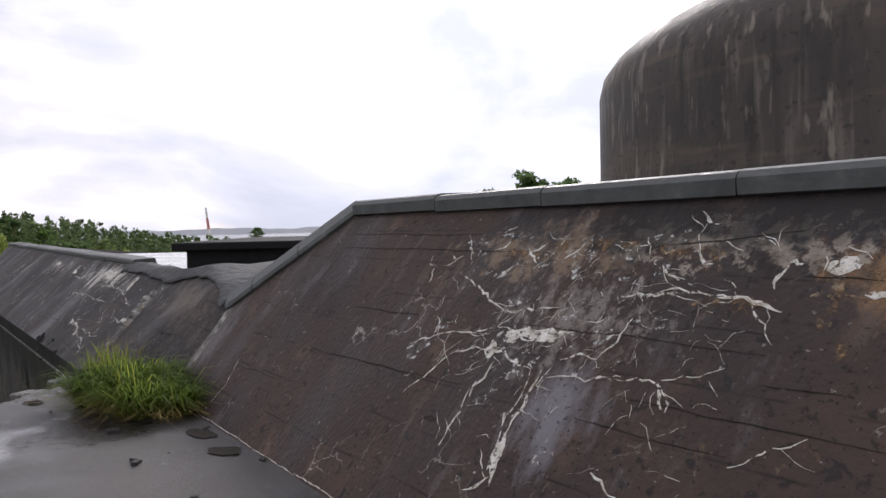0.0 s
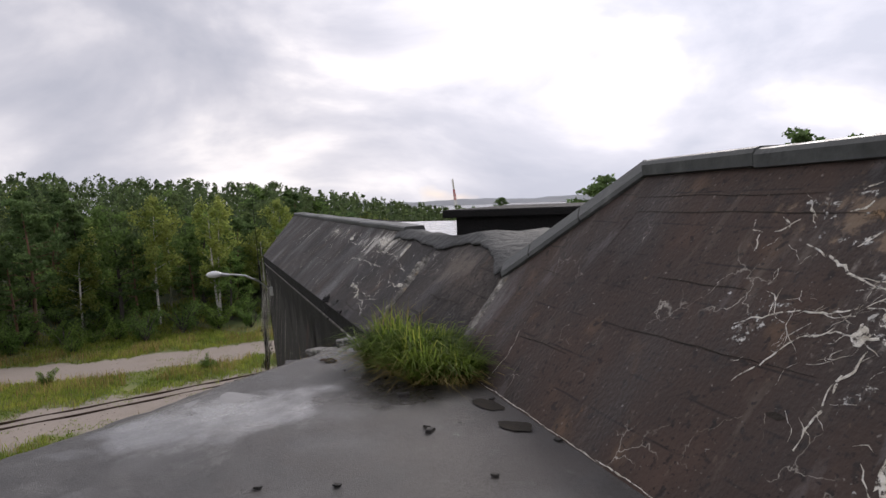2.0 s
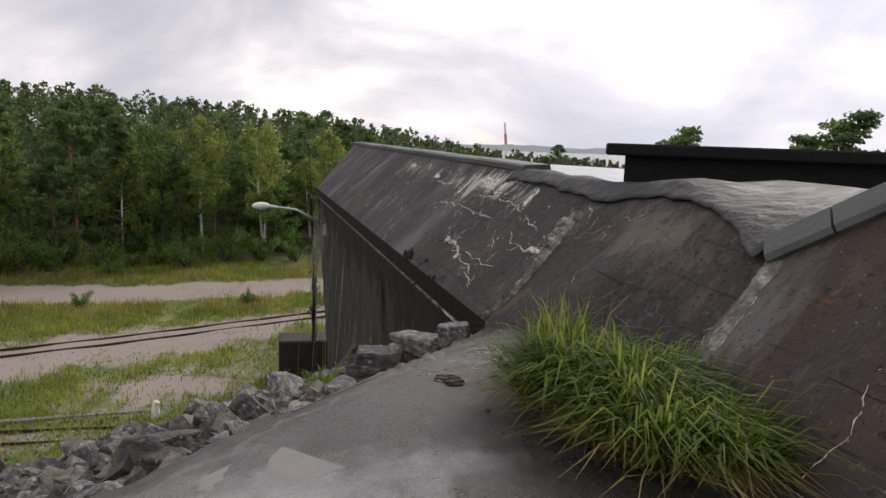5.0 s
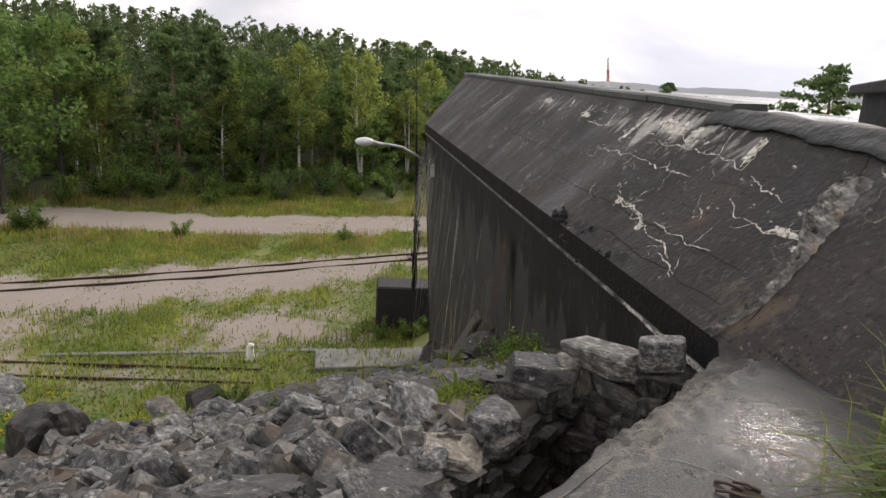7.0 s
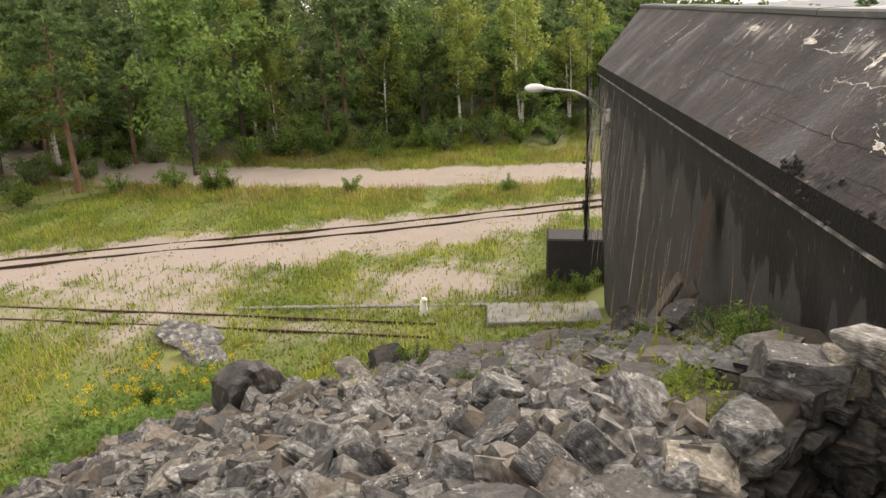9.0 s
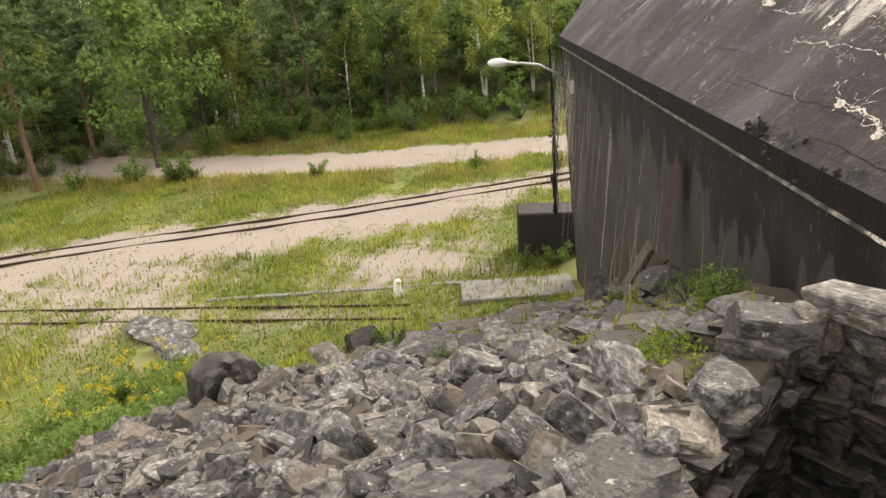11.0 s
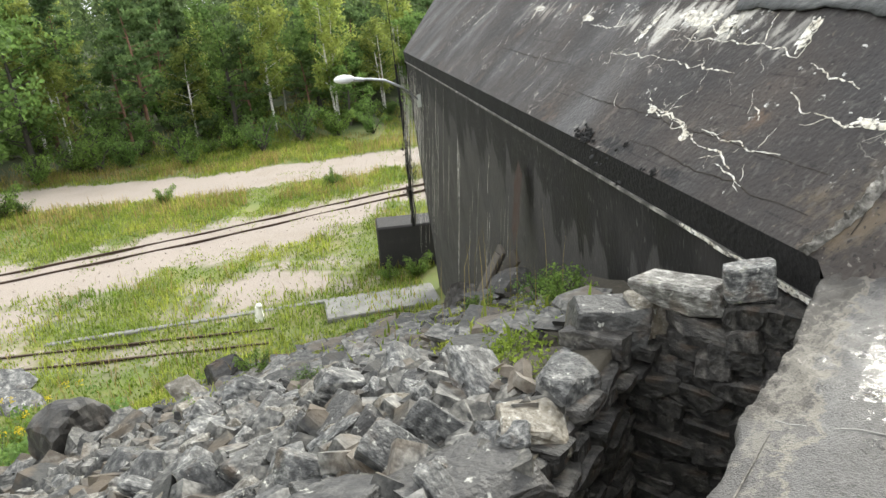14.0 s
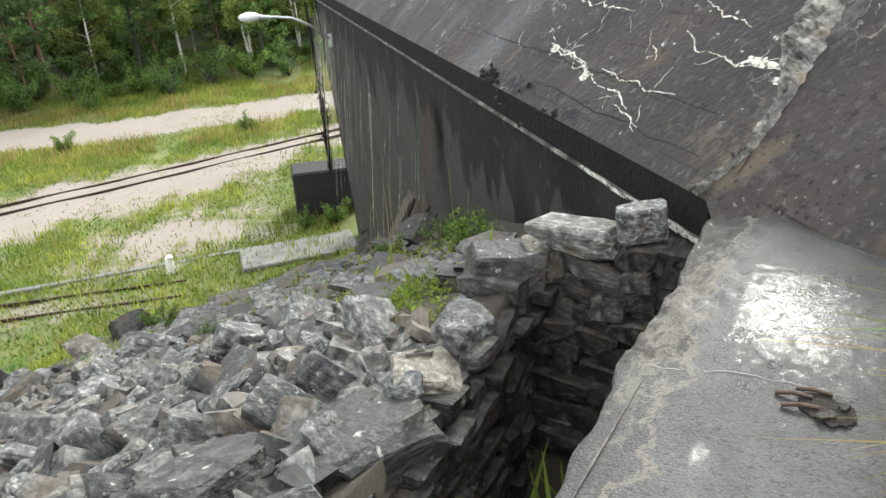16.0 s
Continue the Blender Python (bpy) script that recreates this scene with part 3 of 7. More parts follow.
def leaf(name, dark, light, island=0.45, per_object=0.2):
    m = material(name, [(0.3, dark), (0.7, light)], scale=0.55, detail=3, rough=(0.55, 0.75), bump=0.0, island=island, per_object=per_object)
    bs = m.node_tree.nodes["Principled BSDF"]
    bs.inputs["Specular IOR Level"].default_value = 0.2
    nd, ln = m.node_tree.nodes, m.node_tree.links
    tr, mx = nd.new("ShaderNodeBsdfTranslucent"), nd.new("ShaderNodeMixShader")
    ln.new(bs.inputs["Base Color"].links[0].from_socket, tr.inputs["Color"])
    mx.inputs[0].default_value = 0.58
    ln.new(bs.outputs[0], mx.inputs[1])
    ln.new(tr.outputs[0], mx.inputs[2])
    ln.new(mx.outputs[0], nd["Material Output"].inputs["Surface"])
    return m


M_pine = leaf("pine_needles", (0.066, 0.118, 0.045), (0.145, 0.215, 0.078), 0.32)
M_birch = leaf("birch_leaves", (0.160, 0.215, 0.055), (0.300, 0.330, 0.085), 0.32)
M_oak = leaf("broad_leaves", (0.092, 0.165, 0.045), (0.185, 0.275, 0.078), 0.32)
M_shrub = leaf("shrub_leaves", (0.108, 0.187, 0.042), (0.216, 0.303, 0.074))
M_grass = leaf("meadow_grass", (0.135, 0.205, 0.032), (0.345, 0.365, 0.075), 0.4, 0.0)
M_grass_green = leaf("lush_grass", (0.100, 0.170, 0.020), (0.246, 0.304, 0.045), 0.5, 0.0)
M_farwood = leaf("far_canopy", (0.060, 0.098, 0.045), (0.130, 0.175, 0.068), 0.35, 0.0)
M_tuft = leaf("tuft_grass", (0.058, 0.112, 0.016), (0.165, 0.225, 0.040), 0.5, 0.0)
M_straw = leaf("dry_grass", (0.196, 0.146, 0.050), (0.371, 0.293, 0.119), 0.4, 0.0)
M_flower = leaf("yellow_flowers", (0.50, 0.40, 0.03), (0.65, 0.52, 0.05), 0.2, 0.0)
M_red = material("crane_red", [(0.3, (0.38, 0.07, 0.05)), (0.7, (0.46, 0.10, 0.07))], rough=(0.5, 0.6), bump=0.0)
M_pale = material("pale_concrete", [(0.3, (0.12, 0.117, 0.11)), (0.7, (0.25, 0.245, 0.23))], scale=3, bump=0.5)
M_drip = material("mottled_drip_ledge", [(0.36, (0.03, 0.028, 0.027)), (0.52, (0.12, 0.113, 0.105)), (0.70, (0.40, 0.38, 0.34))], scale=5, detail=10, bump=0.6)
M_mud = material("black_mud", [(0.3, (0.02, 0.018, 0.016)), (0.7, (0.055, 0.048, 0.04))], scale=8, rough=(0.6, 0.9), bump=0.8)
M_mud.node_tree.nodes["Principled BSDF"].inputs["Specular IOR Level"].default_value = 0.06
M_rust = material("rust_stain", [(0.3, (0.020, 0.010, 0.008)), (0.7, (0.050, 0.024, 0.018))], scale=6, rough=(0.6, 0.8), bump=0.3)

# ---------------- the lie of the land ----------------
GROUND = -6.3
TRACK_FAR = [(-33.5, 3.0), (-31.2, 9.6), (-28.9, 14.4), (-26.2, 20.0), (-23.2, 27.5), (-20.0, 36.0), (-16.0, 48.0)]
TRACK_NEAR = [(-30.0, 4.7), (-22.45, 11.6), (-19.8, 14.0), (-17.0, 16.5)]
ROAD_FAR = [(-52.0, 8.0), (-45.0, 14.5), (-38.8, 20.0), (-33.4, 24.6), (-27.5, 32.4), (-22.5, 41.0), (-17.0, 53.0)]
FOREST = [(-44.0, -8.0), (-42.5, 4.0), (-42.0, 13.0), (-43.0, 20.5), (-41.0, 27.5), (-37.5, 34.0), (-33.0, 39.0), (-27.0, 47.0), (-22.0, 58.0)]


def line_dist(x, y, line):
    """Distance to a polyline, and the side (positive: to the right of its run)."""
    best, side = np.full(np.shape(x), 1e9), np.zeros(np.shape(x))
    for (ax, ay), (bx, by) in zip(line, line[1:]):
        dx, dy = bx - ax, by - ay
        t = np.clip(((x - ax) * dx + (y - ay) * dy) / (dx * dx + dy * dy), 0, 1)
        px, py = x - ax - t * dx, y - ay - t * dy
        d = np.hypot(px, py)
        s = np.sign(px * dy - py * dx)
        side = np.where(d < best, s, side)
        best = np.minimum(best, d)
    return best, side


def wave(x, y, k=1.0, s=0.0):
    return (np.sin(1.3 * k * x + 0.7 * k * y + s) + np.sin(0.6 * k * x - 1.1 * k * y + 2.1 + s) + np.sin(2.3 * k * x + 1.9 * k * y + 4.0 + 2 * s)) / 3


def ground_z(x, y):
    x, y = np.asarray(x, float), np.asarray(y, float)
    z = GROUND + 0.05 * wave(x, y, 0.8)
    bank = -0.62 - 0.28 * np.clip((7.7 - y) / 1.2, 0, 1) + 0.48 * (x + 6.3) - 0.10 * np.clip(y - 10.0, 0, 1.5) - 0.2 * np.clip(y - 12.0, 0, 6)
    z = np.where((x > -18.2) & (x + y < 14), np.maximum(z, bank + 0.06 * wave(x, y, 1.7)), z)
    d, side = line_dist(x, y, FOREST)
    hill = np.clip(d, 0, 90) * 0.10 * np.clip((y * -0.004 + 1.1), 0.15, 1.2)
    z = np.where((side < 0) & (x < -15), z + hill, z)
    z = z - 0.20 * np.clip((x + 7.0) / 0.6, 0, 1) * np.clip((9.4 - y) / 0.6, 0, 1) * (x > -7.0)
    z = np.where((x > -6.27) & (y < 9.62), -2.2, z)
    z = np.where((x > -6.75) & (y >= 9.62), np.minimum(z, -1.15), z)
    far = np.hypot(x, y)
    return np.where((far > 170) & (y > 1.2 * np.abs(x)), np.minimum(z, GROUND - (far - 170) * 0.08), z).clip(-16, 60)


def gravel(x, y):
    """1 on bare gravel, 0 in the grass, soft between."""
    x, y = np.asarray(x, float), np.asarray(y, float)
    w = 0.6 * wave(x, y, 0.9) + 0.5 * wave(x, y, 2.3, 1.0) + 0.4 * wave(x, y, 5.1, 2.0) + 0.3 * wave(x, y, 11.0, 3.0)

    def soft(d, s=0.45):
        return 1 / (1 + np.exp(np.clip(d / s, -30, 30)))
    d1, s1 = line_dist(x, y, TRACK_FAR)
    near = np.where(y < 22, 2.9, np.clip(2.9 - 0.35 * (y - 22), 0.9, 2.9))
    g = soft(np.where(s1 > 0, d1 - near, d1 - 1.1) + w)
    d2, _ = line_dist(x, y, ROAD_FAR)
    g = np.maximum(g, soft(d2 - 2.0 + 0.5 * w, 0.25))
    d3, s3 = line_dist(x, y, TRACK_NEAR)
    g = np.maximum(g, 0.55 * soft(np.abs(d3 - 0.1) - 0.5 + w, 0.4) * (x < -16.4))
    g = np.maximum(g, 0.9 * soft(np.hypot((x + 20.3) / 1.6, (y - 18.2) / 2.6) - 0.9 + 0.8 * w, 0.4))
    g = np.maximum(g, 0.9 * soft(np.hypot((x + 26.5) / 3.4, (y - 11.6) / 3.0) - 0.9 + 0.7 * w, 0.4))
    return g


def rubble_top(x):
    return np.interp(x, [-20, -17, -15, -11.3, -10, -9, -8, -7, -6.3], [8.0, 8.6, 10.2, 10.5, 10.3, 10.05, 9.75, 9.25, 8.95])


def in_rubble(x, y):
    left = np.interp(y, [0, 6, 8.5, 10, 11], [-15.5, -16.4, -15.6, -13.8, -13.0])
    return (x > left) & (x < -6.34) & (y < rubble_top(x))


def near_wall(x, y):
    w = (x + 5.4) * 0.6776 + (y - 9.58) * 0.7354
    return (x > -14.5) & (x < -6) & (w < 1.0) & (y > rubble_top(x) - 0.4)


xs = np.concatenate([-np.geomspace(3000, 48, 26), np.arange(-47.5, -6.5, 0.34), np.array([-6.45, -6.36, -6.29, -6.25, -6.1, -5.8, -5.4]), np.geomspace(0.01, 3000, 22) - 5])
ys = np.concatenate([-np.geomspace(3000, 4, 22), np.arange(-3.5, 46, 0.36), np.geomspace(46, 3000, 24)])
gx, gy = np.meshgrid(xs, ys, indexing="ij")
gz = ground_z(gx, gy)
nx, ny = gx.shape
idx = np.arange(nx * ny).reshape(nx, ny)
quads = np.stack([idx[:-1, :-1], idx[1:, :-1], idx[1:, 1:], idx[:-1, 1:]], -1).reshape(-1, 4)
ground_me = bpy.data.meshes.new("ground")
ground_me.from_pydata(np.stack([gx, gy, gz], -1).reshape(-1, 3).tolist(), [], quads.tolist())
floor_ = ground_me.attributes.new("forest", "FLOAT", "POINT")
fd_, fs_ = line_dist(gx, gy, FOREST)
floor_.data.foreach_set("value", np.where((fs_ < 0) & (gx < -15), np.clip(fd_ / 2.0, 0, 1), 0).astype(np.float32).ravel())
stony_ = ground_me.attributes.new("stony", "FLOAT", "POINT")
stony_.data.foreach_set("value", np.clip(in_rubble(gx, gy) + near_wall(gx, gy) + (gx > -6.8), 0, 1).astype(np.float32).ravel())
cover = ground_me.attributes.new("bare", "FLOAT", "POINT")
cover.data.foreach_set("value", gravel(gx, gy).astype(np.float32).ravel())
M_ground = material("meadow_soil", [(0.3, (0.065, 0.100, 0.020)), (0.5, (0.120, 0.150, 0.032)), (0.72, (0.20, 0.185, 0.062))], scale=0.6, detail=10, rough=(0.85, 1.0), bump=0.6, bump_scale=20)


def bare_mask(nd, ln, co):
    at, n, ad, r = nd.new("ShaderNodeAttribute"), nd.new("ShaderNodeTexNoise"), nd.new("ShaderNodeMath"), nd.new("ShaderNodeMapRange")
    at.attribute_name = "bare"
    n.inputs["Scale"].default_value, n.inputs["Detail"].default_value = 1.4, 10.0
    ln.new(co, n.inputs["Vector"])
    ad.operation = "ADD"
    ln.new(at.outputs["Fac"], ad.inputs[0])
    ln.new(n.outputs[0], ad.inputs[1])
    r.inputs["From Min"].default_value, r.inputs["From Max"].default_value = 0.72, 1.12
    ln.new(ad.outputs[0], r.inputs["Value"])
    return r.outputs[0]


def stony_mask(nd, ln, co):
    at = nd.new("ShaderNodeAttribute")
    at.attribute_name = "stony"
    return at.outputs["Fac"]


def forest_mask(nd, ln, co):
    at = nd.new("ShaderNodeAttribute")
    at.attribute_name = "forest"
    return at.outputs["Fac"]


overlay(M_ground, forest_mask, (0.040, 0.058, 0.020), 0.95)
overlay(M_ground, bare_mask, (0.275, 0.235, 0.205), 0.95)
overlay(M_ground, noise_mask(0.7, 0.5, 0.75, detail=9, shift=3, top=0.45), (0.20, 0.165, 0.125))
overlay(M_ground, noise_mask(45, 0.55, 0.70, detail=3, shift=1, top=0.5), (0.12, 0.10, 0.08))
# brown soil, its colour darkened further for shaded gaps between the stones
overlay(M_ground, stony_mask, (0.050, 0.043, 0.032), 0.95)
overlay(M_ground, noise_mask(14, 0.55, 0.75, detail=4, top=0.45), (0.14, 0.12, 0.09))
ground = part("ground", ground_me, M_ground, smooth=True)
tagged(ground, "grassy ground with pinkish gravel yard and rubble bank", "ground", kind="structure")
part("water", ([(-3000, 260, -12.5), (3000, 260, -12.5), (3000, 3000, -12.5), (-3000, 3000, -12.5)], [(0, 1, 2, 3)]), M_sea)
tagged(bpy.data.objects["water"], "pale grey sea in the distance", "water", kind="structure")

# ---------------- ledge ----------------
EDGE = -5.28
lx = np.concatenate([np.arange(EDGE, -5.0, 0.02), np.arange(-5.0, -4.2, 0.055), np.arange(-4.2, -1.2, 0.11), np.arange(-1.2, 9.0, 0.6)])
ly = np.concatenate([np.arange(-6, 2.5, 0.5), np.arange(2.5, 7.0, 0.075), np.arange(7.0, 9.5, 0.028), np.arange(9.5, 10.6, 0.075)])
ax_, ay_ = np.meshgrid(lx, ly, indexing="ij")


def ledge_z(x, y):
    z = 0.004 * wave(x, y, 2.2) + 0.003 * wave(x, y, 6.5, 1.0)
    basin = np.exp(-((x + 4.68 + 0.12 * np.sin(1.1 * y)) / 0.42) ** 2) * (0.55 + 0.45 * np.sin(1.9 * y + 1.6) + 0.25 * wave(x, y, 5.0))
    z = z - 0.014 * basin
    lip = np.clip((EDGE + 0.30 + 0.06 * wave(x * 0, y, 2.0) - x) / 0.30, 0, 1)
    chipped = 1 / (1 + np.exp(np.clip((8.13 - y) / 0.02, -30, 30)))
    grit = wave(x, y, 23) + 0.7 * wave(x, y, 47, 1.0) + 0.5 * wave(x, y, 81, 2.0)
    broken = np.clip(lip * 2.2, 0, 1) * (0.016 * grit - 0.012)
    return z - 0.075 * lip ** 1.4 + 0.003 * lip * wave(x, y, 16) + chipped * broken


az_ = ledge_z(ax_, ay_)
chip = 0.035 * wave(0 * ly, ly, 4.0) + 0.02 * wave(0 * ly, ly, 13.0)
ax_[0, :] += chip
lnx, lny = ax_.shape
lidx = np.arange(lnx * lny).reshape(lnx, lny)
lq = np.stack([lidx[:-1, :-1], lidx[1:, :-1], lidx[1:, 1:], lidx[:-1, 1:]], -1).reshape(-1, 4).tolist()
lv = np.stack([ax_, ay_, az_], -1).reshape(-1, 3).tolist()
base = len(lv)
for depth, inset in ((-0.06, -0.01), (-0.35, 0.03), (-7.2, 0.10)):
    lv += [(float(ax_[0, j]) + inset, float(ay_[0, j]), depth + (float(az_[0, j]) if depth > -0.1 else 0.0)) for j in range(lny)]
for j in range(lny - 1):
    lq.append((lidx[0, j], lidx[0, j + 1], base + j + 1, base + j))
    for k in (0, 1):
        lq.append((base + k * lny + j, base + k * lny + j + 1, base + (k + 1) * lny + j + 1, base + (k + 1) * lny + j))
ledge = part("concrete_ledge", (lv, lq), M_slab, smooth=True)
tagged(ledge, "wet grey concrete ledge with worn chipped edge", "ledge", kind="structure")
ring = [(-4.96, 2.6), (-3.9, 2.6), (-3.9, 6.8), (-4.96, 6.8)]
puddle = part("puddle", ([(x, y, -0.0125) for x, y in ring], [(0, 1, 2, 3)]), M_water)
tagged(puddle, "shallow rainwater puddle on the concrete ledge", "puddle", kind="stuff")

# ---------------- near slope ----------------
P1 = axes((0, 4.92, 0), (1, -1, 0), (0.4593, 0.4593, 0.7606))
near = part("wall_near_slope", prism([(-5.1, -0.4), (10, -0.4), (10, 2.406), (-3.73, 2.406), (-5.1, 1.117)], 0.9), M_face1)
near.matrix_world = P1
tagged(near, "dark sloping bunker concrete with white lime veins", "wall", kind="structure")

# ---------------- far slope ----------------
P2 = axes((-5.4, 9.58, -0.16), (-0.7354, 0.6776, 0), (0.5004, 0.5431, 0.6741))
P2i = P2.inverted()
RIDGE = [(17.1, 2.25), (2.45, 1.98), (1.5, 1.95), (0.1, 1.92), (-0.6, 2.05), (-1.6, 1.76)]
fold_top = P2i @ (P1 @ Vector((-5.1, 1.117, -0.01)))
fold_low = P2i @ (P1 @ Vector((-5.1, -0.3, -0.01)))


def eave(u):
    return 0.165 + 0.0120 * u


pts = [(0.02, eave(0), 0), (14.85, eave(14.85), 0)] + [(u, v, 0) for u, v in RIDGE] + [tuple(fold_top), tuple(fold_low), (-0.6, -0.2, -0.02)]
# local x runs to the west here and local normal must face up
faces2 = [(0, 1, 2, 3, 4, 5), (0, 5, 6, 7), (0, 7, 8), (0, 8, 9, 10)]
far_slope = part("wall_far_slope", (pts, faces2), M_face2)
far_slope.matrix_world = P2
thick = far_slope.modifiers.new("thickness", "SOLIDIFY")
thick.thickness, thick.offset = 0.35, 1.0
tagged(far_slope, "sloping dark concrete roof face with lime streaks", "wall", kind="structure")


def on2(u, v, h=0.0):
    return P2 @ Vector((u, v, -h if NFLIP else h))


NFLIP = (P2.to_3x3() @ Vector((0, 0, 1))).z < 0
E0, E1 = on2(0.0, eave(0)), on2(14.85, eave(14.85))
inward = Vector((0.6776, 0.7354, 0))
up = Vector((0, 0, 1))
run = (E1 - E0).normalized()
# the upright wall below the eaves: band, drip ledge, wall leaning back as it goes down
wall_v, wall_f = [], []
for s in (0.0, 1.0):
    e = E0.lerp(E1, s)
    for dz, ins in ((0.0, 0.0), (-0.225, 0.02), (-0.225, 0.0), (-0.25, 0.0), (-0.255, 0.05), (-6.9, 0.50)):
        wall_v.append(e + inward * ins + up * dz)
WP = axes(E0, run, up)
WPi = WP.inverted()
band = [WPi @ v for v in wall_v]
wall2 = part("wall_below_eaves", ([band[i] for i in (4, 5, 10, 11)], [(0, 1, 3, 2)]), M_wall)
wall2.matrix_world = WP
tagged(wall2, "black tarred concrete bunker wall with pale drips", "wall", kind="structure")
fascia = part("eaves_band", ([band[i] for i in (0, 1, 6, 7)], [(0, 1, 3, 2)]), M_dark, wall2)
drip = part("drip_ledge", ([band[i] for i in (1, 2, 3, 4, 7, 8, 9, 10)], [(0, 1, 5, 4), (1, 2, 6, 5), (2, 3, 7, 6)]), M_drip, wall2, "pale weathered drip ledge")
for o in (fascia, drip):
    o.matrix_parent_inverse = Matrix()
# hip end and back of the far block
T1 = on2(17.1, 2.25)
hip = part("wall_hip_end", ([E1, T1, T1 + inward * 12 - up * 1.2, E1 + inward * 12 - up * 0.5, E1 + up * -7 + inward * 0.5, E1 + up * -7 + inward * 12], [(0, 1, 2, 3), (0, 3, 5, 4)]), M_wall)
tagged(hip, "dark concrete end of the bunker block", "wall", kind="structure")

# roof deck behind both slopes
deck_poly = [on2(u, v) + up * -0.02 for u, v in RIDGE] + [P1 @ Vector((-5.1, 1.1, 0)), P1 @ Vector((-3.8, 2.35, 0))]
Z_DECK = 0.97
deck_pts = [(p.x, p.y, p.z - 0.02) for p in deck_poly]
back_in = [(p.x + 0.35, p.y + 0.45, Z_DECK if i < 6 else Z_DECK + 0.0) for i, p in enumerate(deck_poly[:7])]
dv = deck_pts[:7] + back_in
dq = [(i, i + 1, i + 8, i + 7) for i in range(6)]
dv += [(-10.5, 24.0, Z_DECK), (4.0, 18.0, Z_DECK), (8, 12.0, Z_DECK), (-1.4, 10.4, Z_DECK)]
n0 = 7 + 7
dq.append(tuple([7 + i for i in range(7)] + [n0 + 3, n0 + 2, n0 + 1, n0]))
deck = part("roof_deck", (dv, dq), M_deck)
tagged(deck, "wet flat bunker roof reflecting the sky", "roof", kind="structure")
# raised roof slab with dark edge
RS = axes((-4.75, 10.80, 1.40), (0.97, 0.22, 0), (-0.22, 0.97, 0))
raised = part("raised_roof_slab", box_mesh(0, 6.0, 0, 6, 0, 0.11, bevel=0.015), M_dark)
raised.matrix_world = RS
tagged(raised, "raised roof slab with black bitumen edge", "roof slab", kind="structure")
rs_wall = part("slab_upstand", box_mesh(0.17, 6, 0.12, 5.9, -0.4, 0), M_dark, raised)

# roof behind the near slope
nr = part("roof_near", (*prism([(-3.72, 0), (10, 0), (10, 9), (-3.72, 9)], 0.3),), M_deck)
nr.matrix_world = axes(P1 @ Vector((0, 2.406, 0)) + Vector((0.12, 0.12, 0.0)), (1, -1, 0), (1, 1, 0))
tagged(nr, "flat wet roof above the near slope", "roof", kind="structure")

# tower
TC = (7.45, 16.1)
rings = []
for i in range(0, 5):
    rings.append((6.0, 1.0 + 3.15 * i / 4))
for i in range(1, 11):
    a = i / 10 * math.pi / 2
    rings.append((6.0 * math.cos(a) + 0.001, 4.15 + 2.0 * math.sin(a)))
tv, tf, NS = [], [], 72
for r, z in rings:
    for k in range(NS):
        a = 2 * math.pi * k / NS
        tv.append((r * math.cos(a), r * math.sin(a), z))
for i in range(len(rings) - 1):
    for k in range(NS):
        tf.append((i * NS + k, i * NS + (k + 1) % NS, (i + 1) * NS + (k + 1) % NS, (i + 1) * NS + k))
tower = part("gun_tower", (tv, tf), M_tower, smooth=True)
tower.location = (TC[0], TC[1], 0)
tagged(tower, "round domed bunker tower of stained brown concrete", "tower", kind="structure")

# ---------------- copings and roofing felt ----------------
def sweep(profile, p0, p1, side, lift):
    """A bar with the given (side, lift) profile from p0 to p1."""
    p0, p1, side, lift = Vector(p0), Vector(p1), Vector(side).normalized(), Vector(lift).normalized()
    n = len(profile)
    vs = [p + side * a + lift * b for p in (p0, p1) for a, b in profile]
    fs = [(i, (i + 1) % n, (i + 1) % n + n, i + n) for i in range(n)] + [tuple(range(n - 1, -1, -1)), tuple(range(n, 2 * n))]
    return vs, fs


COPE = [(-0.07, -0.03), (-0.075, 0.06), (-0.05, 0.095), (0.0, 0.11), (0.30, 0.12), (0.42, 0.06), (0.42, -0.05), (0.0, -0.05)]
cope_near = empty("coping_near", Matrix(), "grey felt-covered concrete coping along the slope", "coping", kind="structure")
h1 = Vector((0.70711, 0.70711, 0))
breaks = [-3.73, -2.35, -1.1, 0.35, 1.7, 3.0, 4.4, 5.8, 7.2, 8.6, 10.0]
for i, (a, b) in enumerate(zip(breaks, breaks[1:])):
    dz = 0.008 * math.sin(5.1 * i)
    part("coping_length", sweep(COPE, P1 @ Vector((a + 0.004, 2.406, 0)) + up * dz, P1 @ Vector((b - 0.004, 2.406, 0)) + up * (dz + 0.006), h1, up), M_coping, cope_near)
hip_a, hip_b = P1 @ Vector((-3.73, 2.406, 0)), P1 @ Vector((-5.12, 1.09, 0))
n1 = (P1.to_3x3() @ Vector((0, 0, 1))).normalized()
hip_dir = (hip_b - hip_a).normalized()
hip_side = hip_dir.cross(n1).normalized()
if hip_side.z < 0:
    hip_side = -hip_side
HIP = [(-0.05, -0.02), (-0.055, 0.03), (-0.02, 0.055), (0.16, 0.05), (0.24, -0.02), (0.24, -0.2), (0.0, -0.2)]
for a, b in ((0.0, 0.42), (0.42, 0.78), (0.78, 1.0)):
    part("coping_length", sweep(HIP, hip_a.lerp(hip_b, a + 0.004), hip_a.lerp(hip_b, b - 0.004), hip_side, n1), M_coping, cope_near)

